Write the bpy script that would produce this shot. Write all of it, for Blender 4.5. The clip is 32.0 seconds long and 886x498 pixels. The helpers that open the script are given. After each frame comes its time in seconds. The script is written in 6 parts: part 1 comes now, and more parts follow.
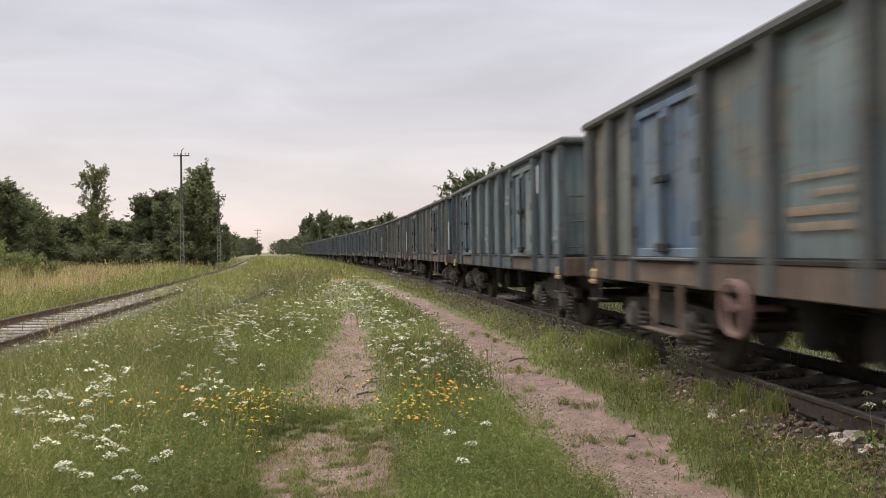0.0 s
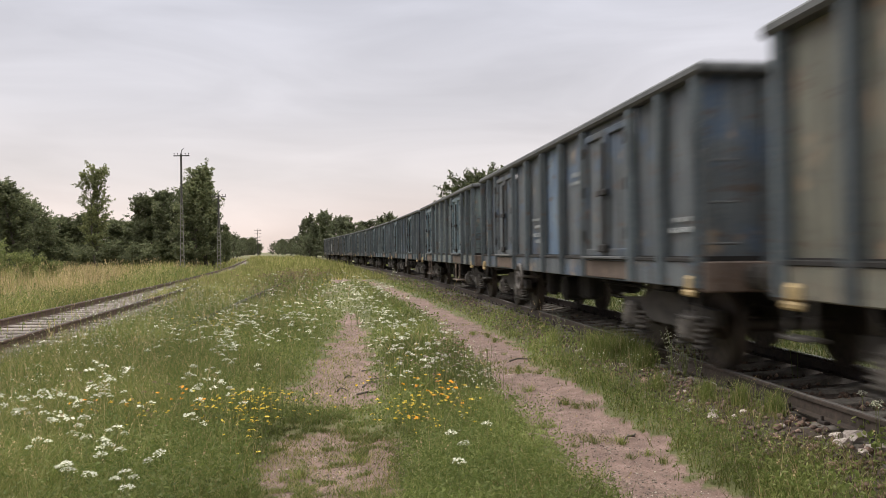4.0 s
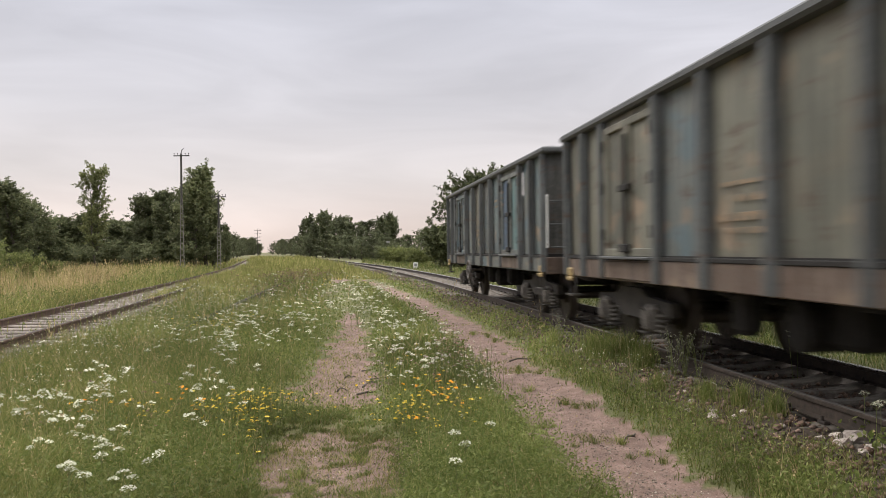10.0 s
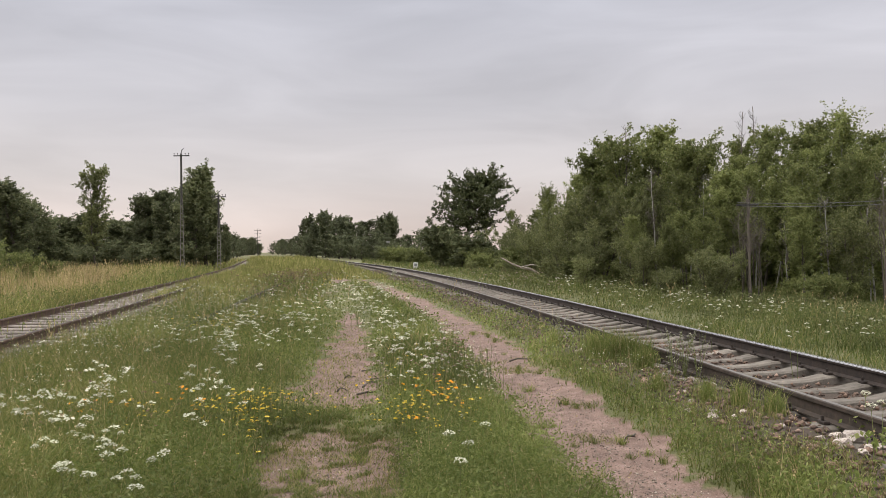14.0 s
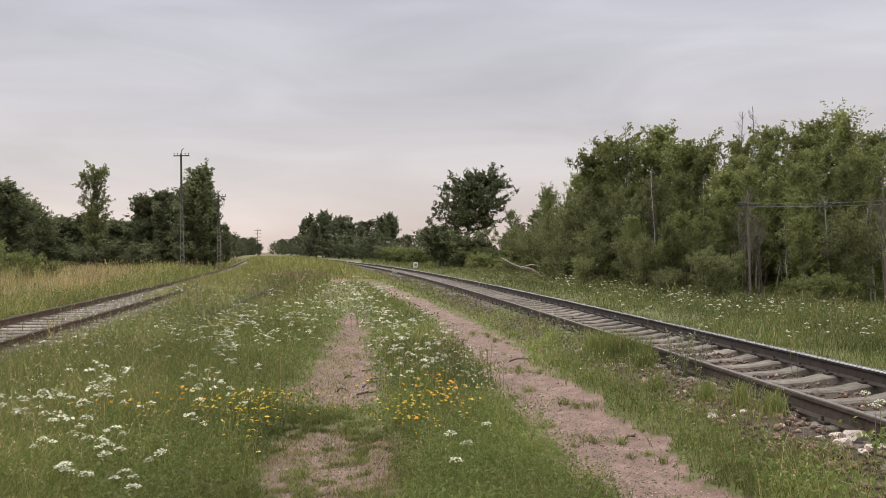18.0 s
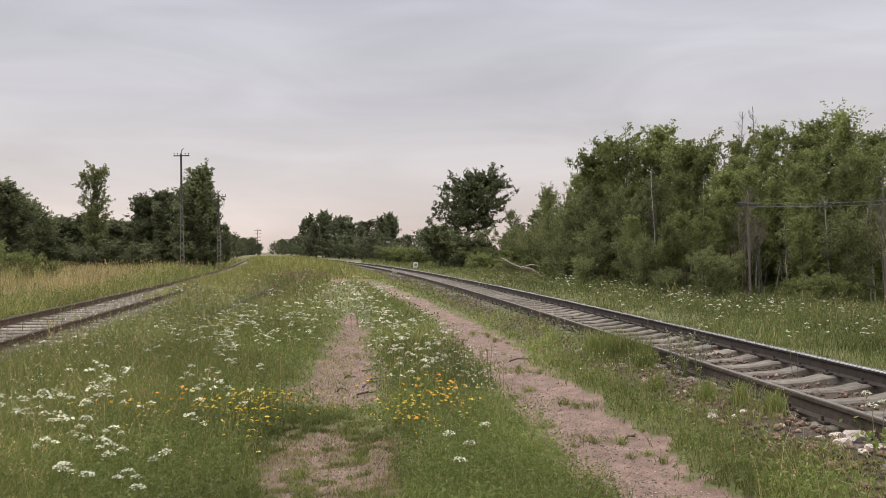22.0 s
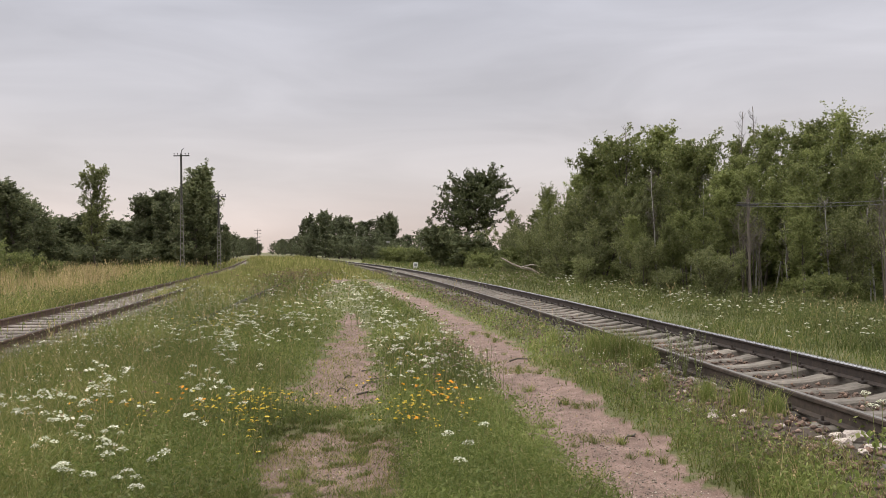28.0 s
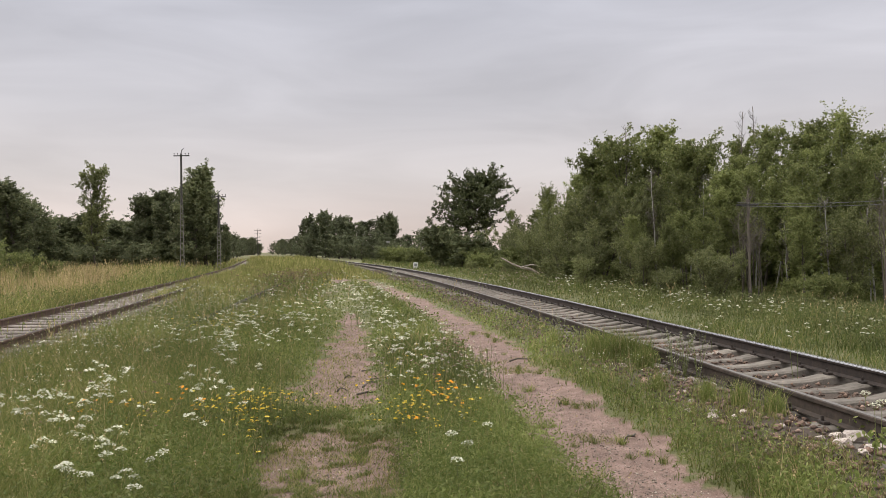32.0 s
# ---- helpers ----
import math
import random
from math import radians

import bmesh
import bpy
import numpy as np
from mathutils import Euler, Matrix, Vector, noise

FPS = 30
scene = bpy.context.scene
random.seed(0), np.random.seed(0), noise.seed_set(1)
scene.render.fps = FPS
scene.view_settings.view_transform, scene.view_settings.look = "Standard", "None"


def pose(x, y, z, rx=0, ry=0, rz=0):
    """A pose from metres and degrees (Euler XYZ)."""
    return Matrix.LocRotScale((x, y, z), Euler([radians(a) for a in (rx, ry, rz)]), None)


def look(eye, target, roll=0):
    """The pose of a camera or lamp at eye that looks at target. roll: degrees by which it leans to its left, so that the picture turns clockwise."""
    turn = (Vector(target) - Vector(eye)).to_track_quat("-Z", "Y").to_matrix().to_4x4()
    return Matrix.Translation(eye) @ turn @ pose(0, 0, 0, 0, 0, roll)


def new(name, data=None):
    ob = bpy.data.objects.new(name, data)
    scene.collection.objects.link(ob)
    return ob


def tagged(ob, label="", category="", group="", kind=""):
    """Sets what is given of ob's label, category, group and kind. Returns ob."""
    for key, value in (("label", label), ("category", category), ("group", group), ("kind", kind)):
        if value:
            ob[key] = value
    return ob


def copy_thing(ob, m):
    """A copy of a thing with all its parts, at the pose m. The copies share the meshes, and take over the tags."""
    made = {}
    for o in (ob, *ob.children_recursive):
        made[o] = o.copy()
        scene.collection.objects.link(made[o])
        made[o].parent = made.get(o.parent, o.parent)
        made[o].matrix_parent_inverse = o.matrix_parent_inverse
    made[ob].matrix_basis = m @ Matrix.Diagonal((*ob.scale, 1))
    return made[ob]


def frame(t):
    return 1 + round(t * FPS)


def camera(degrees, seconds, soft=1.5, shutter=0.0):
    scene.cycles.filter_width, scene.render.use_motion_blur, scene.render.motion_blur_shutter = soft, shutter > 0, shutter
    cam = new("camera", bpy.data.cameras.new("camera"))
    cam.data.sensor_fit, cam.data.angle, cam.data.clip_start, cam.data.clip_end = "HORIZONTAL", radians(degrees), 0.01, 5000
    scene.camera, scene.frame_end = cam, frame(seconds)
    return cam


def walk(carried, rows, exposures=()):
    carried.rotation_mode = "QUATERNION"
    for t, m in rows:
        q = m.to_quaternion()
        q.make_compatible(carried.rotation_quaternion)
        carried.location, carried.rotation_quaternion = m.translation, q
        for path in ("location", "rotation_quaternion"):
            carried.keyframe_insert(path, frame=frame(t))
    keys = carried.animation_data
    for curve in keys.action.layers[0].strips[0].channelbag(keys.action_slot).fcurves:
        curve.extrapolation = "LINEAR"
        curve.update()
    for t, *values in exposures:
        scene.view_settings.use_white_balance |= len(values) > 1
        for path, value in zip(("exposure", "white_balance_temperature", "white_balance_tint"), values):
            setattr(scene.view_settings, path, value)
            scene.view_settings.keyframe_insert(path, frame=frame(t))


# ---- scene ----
# ---------------------------------------------------------------- camera
EYE = Vector((0.0, 0.0, 1.323))
VIEW = look(EYE, (0.0, 100.0, 1.462), roll=-0.73)
cam = camera(57.1, 32.0, soft=0.75, shutter=0.5)
walk(cam, [(0.0, VIEW), (32.0, VIEW)], exposures=[(0.0, 0.22), (9.0, 0.22), (11.0, 0.12), (12.5, 0.02), (32.0, 0.0)])

# ---------------------------------------------------------------- plan of the tracks
TH, KAP = radians(-5.64), 1 / 752.0      # heading and bend of the main track at its start
S0, S1 = -25.0, 88.0                     # the bend runs from S0 to S1, straight beyond
SPEED = 15.345                            # train, metres a second
PITCH = 14.06                            # wagon length over buffers


def arc(s):
    a = TH - KAP * s
    return 4.713 + (math.cos(a) - math.cos(TH)) / KAP, (math.sin(TH) - math.sin(a)) / KAP, a


def centre(s):
    """Point and heading of the main track's centre line, s metres along it."""
    c = min(max(s, S0), S1)
    x, y, a = arc(c)
    return x + (s - c) * math.sin(a), y + (s - c) * math.cos(a), a


def lane(s, off, z):
    x, y, a = centre(s)
    return Vector((x + off * math.cos(a), y - off * math.sin(a), z))


_sy = np.linspace(-400, 1500, 3801)
_sc = np.array([centre(s) for s in _sy])


def main_off(x, y):
    """Distance to the right of the main track's centre line."""
    return (x - np.interp(y, _sc[:, 1], _sc[:, 0])) * np.cos(np.interp(y, _sc[:, 1], _sc[:, 2]))


def side_x(y):
    """Centre line of the siding."""
    c = np.minimum(np.maximum(y, 5.0), 80.0)
    x = -7.6 - 0.155 * (c - 15) - 0.0005 * (c - 15) ** 2
    return x - (0.155 + 0.001 * (c - 15)) * (y - c)


RUT_R = ((3.0, 5.4, 7.5, 10.9, 14.3, 19.3, 32.0, 60.0), (1.55, 1.36, 1.22, 0.9, 0.64, 0.1, -1.9, -7.4))
RUT_L = ((3.0, 5.9, 8.9, 14.6, 45.0, 70.0), (-0.7, -0.83, -1.2, -1.66, -5.7, -10.5))


def smooth(e0, e1, v):
    t = np.clip((v - e0) / (e1 - e0), 0, 1)
    return t * t * (3 - 2 * t)


def wav(x, y, f, ph):
    return (np.sin(f * x + 1.3 * ph + 1.7 * np.sin(f * 0.61 * y + ph)) * np.sin(f * 0.93 * y - 0.7 * ph + 1.4 * np.sin(f * 0.57 * x - ph)))


def rut_masks(x, y):
    """How bare the soil is: the ruts of the track that the cars use."""
    n = 0.40 * wav(x, y, 3.7, 1.0) + 0.35 * wav(x, y, 8.3, 2.2) + 0.3 * wav(x, y, 17.0, 3.1)
    dr = np.abs(x - np.interp(y, *RUT_R)) + 0.34 * n
    wr = np.interp(y, (3, 8, 14, 20, 32, 45), (0.50, 0.47, 0.42, 0.36, 0.3, 0.1))
    right = 1 - smooth(wr - 0.08, wr + 0.14, dr)
    dl = np.abs(x - np.interp(y, *RUT_L)) + 0.36 * n
    wl = np.interp(y, (3, 6.6, 7.4, 8.0, 8.8, 10, 12, 13.5, 17, 20, 25, 40, 43, 50, 53), (0.50, 0.48, 0.04, 0.04, 0.60, 0.56, 0.34, 0.36, 0.28, 0.12, 0.0, 0.0, 0.4, 0.4, 0.0))
    left = (1 - smooth(wl - 0.1, wl + 0.12, dl)) * smooth(0.02, 0.12, wl)
    patch = smooth(0.2, 0.5, n + 0.22) * (1 - smooth(0.45, 0.75, np.abs(x + 0.75))) * (1 - smooth(6.6, 7.4, y)) * 0.85
    return np.clip(np.maximum(np.maximum(right, left * np.where(y < 7.3, 0.75, 1.0)), patch), 0, 1)


def ground_z(x, y):
    o = main_off(x, y)
    q = x - side_x(y)
    z = -0.27 + 0.025 * wav(x, y, 0.9, 0.4) + 0.012 * wav(x, y, 2.7, 1.9)
    z = z + 0.17 * smooth(-2.5, -7.5, x + 0.1 * y)                       # rises towards the siding
    z = z + 0.015 * (1 - smooth(1.3, 2.1, np.abs(o)))                     # ballast bed
    z = z - 0.25 * smooth(5.0, 8.5, o) * (1 - smooth(60, 120, y))        # ditch before the wood
    z = z + 0.10 * smooth(-2.2, -5.0, q) + 0.02 * (1 - smooth(1.3, 2.2, np.abs(q)))
    z = z + 0.075 * smooth(-1.9, -1.35, o) * (1 - smooth(-1.0, -0.7, o))    # shoulder
    return z - 0.045 * rut_masks(x, y)


# ---------------------------------------------------------------- world and sun (overcast evening)
SUN_EL, SUN_AZ = radians(48), radians(-60)
world = bpy.data.worlds.new("overcast_sky")
scene.world = world
world.use_nodes = True
wn, wl = world.node_tree.nodes, world.node_tree.links
wn.clear()
w_out = wn.new("ShaderNodeOutputWorld")
w_bg = wn.new("ShaderNodeBackground")
w_bg.inputs["Strength"].default_value = 1.0
sky = wn.new("ShaderNodeTexSky")
sky.sky_type, sky.sun_disc, sky.sun_elevation, sky.sun_rotation = "NISHITA", False, SUN_EL, SUN_AZ
sky.air_density, sky.dust_density = 1.0, 3.0
sky_dim = wn.new("ShaderNodeMixRGB")
sky_dim.blend_type = "MULTIPLY"
sky_dim.inputs[0].default_value = 1.0
sky_dim.inputs[2].default_value = (0.09, 0.09, 0.09, 1)
coord = wn.new("ShaderNodeTexCoord")
sep = wn.new("ShaderNodeSeparateXYZ")
wl.new(coord.outputs["Generated"], sep.inputs[0])
# cloud deck: pale at the horizon, brightest overhead
deck = wn.new("ShaderNodeValToRGB")
DECK = ((0.0, (0.78, 0.64, 0.575)), (0.035, (0.80, 0.69, 0.65)), (0.09, (0.735, 0.68, 0.675)), (0.17, (0.66, 0.638, 0.67)), (0.30, (0.64, 0.64, 0.705)), (0.55, (1.50, 1.48, 1.50)), (1.0, (2.8, 2.75, 2.68)))
deck.color_ramp.elements[1].color = (*DECK[-1][1], 1)
deck.color_ramp.elements[0].color = (*DECK[0][1], 1)
for pos, col in DECK[1:-1]:
    deck.color_ramp.elements.new(pos).color = (*col, 1)
wl.new(sep.outputs["Z"], deck.inputs[0])
stretch = wn.new("ShaderNodeMapping")
stretch.inputs["Scale"].default_value = (1.6, 1.6, 8.0)
wl.new(coord.outputs["Generated"], stretch.inputs[0])
clouds = wn.new("ShaderNodeTexNoise")
clouds.inputs["Scale"].default_value, clouds.inputs["Detail"].default_value, clouds.inputs["Roughness"].default_value = 1.7, 5.0, 0.5
clouds.inputs["Distortion"].default_value = 0.6
wl.new(stretch.outputs[0], clouds.inputs["Vector"])
shade = wn.new("ShaderNodeMapRange")
shade.inputs["From Min"].default_value, shade.inputs["From Max"].default_value = 0.3, 0.7
shade.inputs["To Min"].default_value, shade.inputs["To Max"].default_value = 0.86, 1.10
wl.new(clouds.outputs["Fac"], shade.inputs["Value"])
cloudy = wn.new("ShaderNodeMixRGB")
cloudy.blend_type = "MULTIPLY"
cloudy.inputs[0].default_value = 1.0
wl.new(deck.outputs[0], cloudy.inputs[1])
wl.new(shade.outputs[0], cloudy.inputs[2])
mixed = wn.new("ShaderNodeMixRGB")
mixed.inputs[0].default_value = 0.92
wl.new(sky.outputs[0], sky_dim.inputs[1])
wl.new(sky_dim.outputs[0], mixed.inputs[1])
wl.new(cloudy.outputs[0], mixed.inputs[2])
wl.new(mixed.outputs[0], w_bg.inputs["Color"])
wl.new(w_bg.outputs[0], w_out.inputs["Surface"])

sun_data = bpy.data.lights.new("sun", "SUN")
sun_data.energy, sun_data.angle, sun_data.color = 1.3, radians(25), (1.0, 0.95, 0.88)
sun = new("sun", sun_data)
sun.matrix_world = look((0, 0, 60), (60 * math.sin(-SUN_AZ) / math.tan(SUN_EL), -60 * math.cos(SUN_AZ) / math.tan(SUN_EL), 0))


# ---------------------------------------------------------------- materials
def shader(name, rough=0.8, metal=0.0):
    m = bpy.data.materials.new(name)
    m.use_nodes = True
    b = m.node_tree.nodes["Principled BSDF"]
    b.inputs["Roughness"].default_value, b.inputs["Metallic"].default_value = rough, metal
    return m, m.node_tree.nodes, m.node_tree.links, b


def rgb(c):
    return (*c, 1.0)


def ramp(nodes, stops):
    r = nodes.new("ShaderNodeValToRGB")
    els = r.color_ramp.elements
    els[0].position, els[0].color = stops[0][0], rgb(stops[0][1])
    els[1].position, els[1].color = stops[-1][0], rgb(stops[-1][1])
    for pos, c in stops[1:-1]:
        els.new(pos).color = rgb(c)
    return r


def noise_node(nodes, links, vec, scale, detail=4.0, rough=0.55):
    n = nodes.new("ShaderNodeTexNoise")
    n.inputs["Scale"].default_value, n.inputs["Detail"].default_value, n.inputs["Roughness"].default_value = scale, detail, rough
    if vec is not None:
        links.new(vec, n.inputs["Vector"])
    return n


def mix(nodes, links, fac, a, b, blend="MIX"):
    m = nodes.new("ShaderNodeMixRGB")
    m.blend_type = blend
    for sock, v in zip(m.inputs, (fac, a, b)):
        if hasattr(v, "is_linked"):
            links.new(v, sock)
        elif isinstance(v, (int, float)):
            sock.default_value = v
        else:
            sock.default_value = rgb(v)
    return m.outputs[0]


def span(nodes, links, v, a, b, lo=0.0, hi=1.0):
    m = nodes.new("ShaderNodeMapRange")
    for k, val in (("From Min", a), ("From Max", b), ("To Min", lo), ("To Max", hi)):
        m.inputs[k].default_value = val
    links.new(v, m.inputs["Value"])
    return m.outputs[0]


def bumped(nodes, links, b, height, strength, distance):
    n = nodes.new("ShaderNodeBump")
    n.inputs["Strength"].default_value, n.inputs["Distance"].default_value = strength, distance
    links.new(height, n.inputs["Height"])
    links.new(n.outputs[0], b.inputs["Normal"])


def shifted(nodes, links, scale=(1, 1, 1), world_space=False):
    """Object coordinates, moved by each object's own random number."""
    if world_space:
        src = nodes.new("ShaderNodeNewGeometry").outputs["Position"]
        return src
    tc, oi, mp = nodes.new("ShaderNodeTexCoord"), nodes.new("ShaderNodeObjectInfo"), nodes.new("ShaderNodeMapping")
    mp.inputs["Scale"].default_value = scale
    mul = nodes.new("ShaderNodeMath")
    mul.operation = "MULTIPLY"
    mul.inputs[1].default_value = 37.0
    links.new(oi.outputs["Random"], mul.inputs[0])
    links.new(tc.outputs["Object"], mp.inputs["Vector"])
    links.new(mul.outputs[0], mp.inputs["Location"])
    return mp.outputs[0]


def simple(name, c1, c2, scale, rough=0.8, metal=0.0, bump=0.3, dist=0.004, stops=(0.35, 0.65), random=0.0, island=None):
    """Two tones broken up by coarse and fine grain, with relief."""
    m, n, l, b = shader(name, rough, metal)
    v = shifted(n, l)
    coarse, fine = noise_node(n, l, v, scale, 5.0), noise_node(n, l, v, scale * 9, 3.0)
    f = mix(n, l, 0.35, coarse.outputs["Fac"], fine.outputs["Fac"])
    r = ramp(n, ((stops[0], c1), (stops[1], c2)))
    l.new(f, r.inputs[0])
    col = r.outputs[0]
    if random:
        oi = n.new("ShaderNodeObjectInfo")
        col = mix(n, l, 1.0, col, span(n, l, oi.outputs["Random"], 0, 1, 1 - random, 1 + random), "MULTIPLY")
    if island:
        tone = ramp(n, island)
        l.new(n.new("ShaderNodeNewGeometry").outputs["Random Per Island"], tone.inputs[0])
        col = mix(n, l, 1.0, col, tone.outputs[0], "MULTIPLY")
    l.new(col, b.inputs["Base Color"])
    l.new(span(n, l, fine.outputs["Fac"], 0.3, 0.7, max(rough - 0.12, 0.05), min(rough + 0.1, 1)), b.inputs["Roughness"])
    bumped(n, l, b, f, bump, dist)
    return m


def paint(name, base, second, rust=0.5, tan=0.0, patch=None):
    """Old wagon paint: faded patches, streaks of dirt and rust that run down, scrapes along the side."""
    m, n, l, b = shader(name, 0.62)
    v = shifted(n, l)
    vs = shifted(n, l, (6.0, 6.0, 0.40))
    vh = shifted(n, l, (1.3, 1.3, 5.0))
    big = noise_node(n, l, v, 1.3, 6.0, 0.62)
    streak = noise_node(n, l, vs, 1.7, 6.0, 0.62)
    fine = noise_node(n, l, v, 30.0, 4.0, 0.65)
    scrape = noise_node(n, l, vh, 1.4, 7.0, 0.68)
    col = mix(n, l, span(n, l, big.outputs["Fac"], 0.40, 0.60), base, second)
    if patch:
        spot = noise_node(n, l, shifted(n, l, (1.0, 1.0, 1.7)), 1.15, 4.0, 0.5)
        col = mix(n, l, span(n, l, spot.outputs["Fac"], 0.52, 0.60, 0.0, 0.8), col, patch)
    dark = tuple(c * 0.38 for c in base)
    col = mix(n, l, span(n, l, streak.outputs["Fac"], 0.48, 0.68, 0.0, 0.8), col, dark)
    pale = tuple(min(c * 1.7 + 0.03, 0.5) for c in base)
    col = mix(n, l, span(n, l, streak.outputs["Fac"], 0.44, 0.30, 0.0, 0.55), col, pale)
    col = mix(n, l, span(n, l, fine.outputs["Fac"], 0.48, 0.75, 0.0, 0.45), col, (0.16, 0.15, 0.135))
    col = mix(n, l, span(n, l, scrape.outputs["Fac"], 0.58 - 0.05 * rust, 0.69 - 0.04 * rust, 0.0, 0.8), col, (0.070, 0.043, 0.029))
    if tan:
        warm = noise_node(n, l, v, 1.9, 3.0)
        col = mix(n, l, span(n, l, warm.outputs["Fac"], 0.66 - 0.1 * tan, 0.72 - 0.1 * tan, 0.0, 0.7), col, (0.26, 0.19, 0.13))
    oi = n.new("ShaderNodeObjectInfo")
    col = mix(n, l, 1.0, col, span(n, l, oi.outputs["Random"], 0, 1, 0.72, 1.14), "MULTIPLY")
    l.new(col, b.inputs["Base Color"])
    l.new(span(n, l, streak.outputs["Fac"], 0.3, 0.8, 0.5, 0.85), b.inputs["Roughness"])
    bumped(n, l, b, mix(n, l, 0.5, big.outputs["Fac"], fine.outputs["Fac"]), 0.3, 0.015)
    return m


def foliage(name, stops, trans=0.35, rough=0.6):
    """Leaves and blades: each one a tone of its own, some light let through."""
    m, n, l, b = shader(name, rough)
    geo = n.new("ShaderNodeNewGeometry")
    oi = n.new("ShaderNodeObjectInfo")
    r = ramp(n, stops)
    l.new(geo.outputs["Random Per Island"], r.inputs[0])
    drift = noise_node(n, l, geo.outputs["Position"], 0.45, 3.0)
    col = mix(n, l, 1.0, r.outputs[0], span(n, l, drift.outputs["Fac"], 0.32, 0.68, 0.66, 1.34), "MULTIPLY")
    col = mix(n, l, 1.0, col, span(n, l, oi.outputs["Random"], 0, 1, 0.8, 1.2), "MULTIPLY")
    l.new(col, b.inputs["Base Color"])
    b.inputs["Specular IOR Level"].default_value = 0.25
    tr = n.new("ShaderNodeBsdfTranslucent")
    l.new(col, tr.inputs["Color"])
    mx = n.new("ShaderNodeMixShader")
    mx.inputs[0].default_value = trans
    l.new(b.outputs[0], mx.inputs[1])
    l.new(tr.outputs[0], mx.inputs[2])
    l.new(mx.outputs[0], n["Material Output"].inputs["Surface"])
    return m


def ground_material():
    m, n, l, b = shader("meadow_soil", 0.95)
    pos = n.new("ShaderNodeNewGeometry").outputs["Position"]
    at = n.new("ShaderNodeAttribute")
    at.attribute_name = "cover"
    sp = n.new("ShaderNodeSeparateColor")
    l.new(at.outputs["Color"], sp.inputs[0])
    big, mid, fine = noise_node(n, l, pos, 0.5, 5.0), noise_node(n, l, pos, 5.0, 5.0, 0.65), noise_node(n, l, pos, 70.0, 4.0, 0.7)
    turf = ramp(n, ((0.3, (0.075, 0.080, 0.028)), (0.5, (0.120, 0.122, 0.044)), (0.72, (0.19, 0.155, 0.075))))
    l.new(mix(n, l, 0.5, big.outputs["Fac"], mid.outputs["Fac"]), turf.inputs[0])
    dirt = ramp(n, ((0.38, (0.114, 0.073, 0.059)), (0.5, (0.216, 0.138, 0.113)), (0.63, (0.362, 0.250, 0.210))))
    l.new(mix(n, l, 0.45, mid.outputs["Fac"], fine.outputs["Fac"]), dirt.inputs[0])
    gravel = n.new("ShaderNodeTexVoronoi")
    gravel.inputs["Scale"].default_value = 55.0
    l.new(pos, gravel.inputs["Vector"])
    peb = ramp(n, ((0.0, (0.32, 0.235, 0.195)), (0.35, (0.190, 0.128, 0.100)), (0.8, (0.122, 0.080, 0.062))))
    l.new(gravel.outputs["Distance"], peb.inputs[0])
    soil = mix(n, l, 0.35, dirt.outputs[0], peb.outputs[0])
    bed = ramp(n, ((0.3, (0.026, 0.018, 0.013)), (0.7, (0.098, 0.068, 0.049))))
    l.new(fine.outputs["Fac"], bed.inputs[0])
    edge = n.new("ShaderNodeMath")
    edge.operation = "ADD"
    l.new(sp.outputs[0], edge.inputs[0])
    l.new(span(n, l, mid.outputs["Fac"], 0.3, 0.7, -0.25, 0.25), edge.inputs[1])
    col = mix(n, l, span(n, l, edge.outputs[0], 0.35, 0.65), turf.outputs[0], soil)
    col = mix(n, l, sp.outputs[1], col, bed.outputs[0])
    grit = ramp(n, ((0.3, (0.105, 0.078, 0.060)), (0.5, (0.205, 0.165, 0.135)), (0.68, (0.34, 0.295, 0.25))))
    l.new(mix(n, l, 0.6, mid.outputs["Fac"], fine.outputs["Fac"]), grit.inputs[0])
    col = mix(n, l, at.outputs["Alpha"], col, grit.outputs[0])
    straw = mix(n, l, mid.outputs["Fac"], (0.20, 0.15, 0.075), (0.12, 0.11, 0.045))
    col = mix(n, l, sp.outputs[2], col, straw)
    l.new(col, b.inputs["Base Color"])
    hgt = mix(n, l, 0.4, mid.outputs["Fac"], gravel.outputs["Distance"])
    bumped(n, l, b, mix(n, l, 0.5, hgt, fine.outputs["Fac"]), 0.7, 0.03)
    return m


M_GROUND = ground_material()
M_GRASS = foliage("grass_blades", ((0.0, (0.095, 0.128, 0.031)), (0.45, (0.170, 0.208, 0.055)), (0.82, (0.252, 0.268, 0.088)), (0.94, (0.37, 0.31, 0.15)), (1.0, (0.50, 0.40, 0.22))), 0.5)
M_GRASS_OLIVE = foliage("grass_blades_olive", ((0.0, (0.112, 0.128, 0.036)), (0.5, (0.192, 0.202, 0.060)), (0.82, (0.28, 0.258, 0.095)), (1.0, (0.46, 0.37, 0.20))), 0.5)
M_VERGE = foliage("verge_grass_blades", ((0.0, (0.060, 0.085, 0.022)), (0.45, (0.112, 0.142, 0.038)), (0.85, (0.180, 0.188, 0.062)), (1.0, (0.36, 0.29, 0.15))), 0.45)
M_STRAW = foliage("dry_grass", ((0.0, (0.20, 0.17, 0.07)), (0.4, (0.40, 0.30, 0.155)), (1.0, (0.55, 0.43, 0.25))), 0.35)
M_HERB = foliage("herb_leaves", ((0.0, (0.112, 0.146, 0.036)), (0.6, (0.192, 0.230, 0.066)), (1.0, (0.285, 0.300, 0.115))), 0.52)
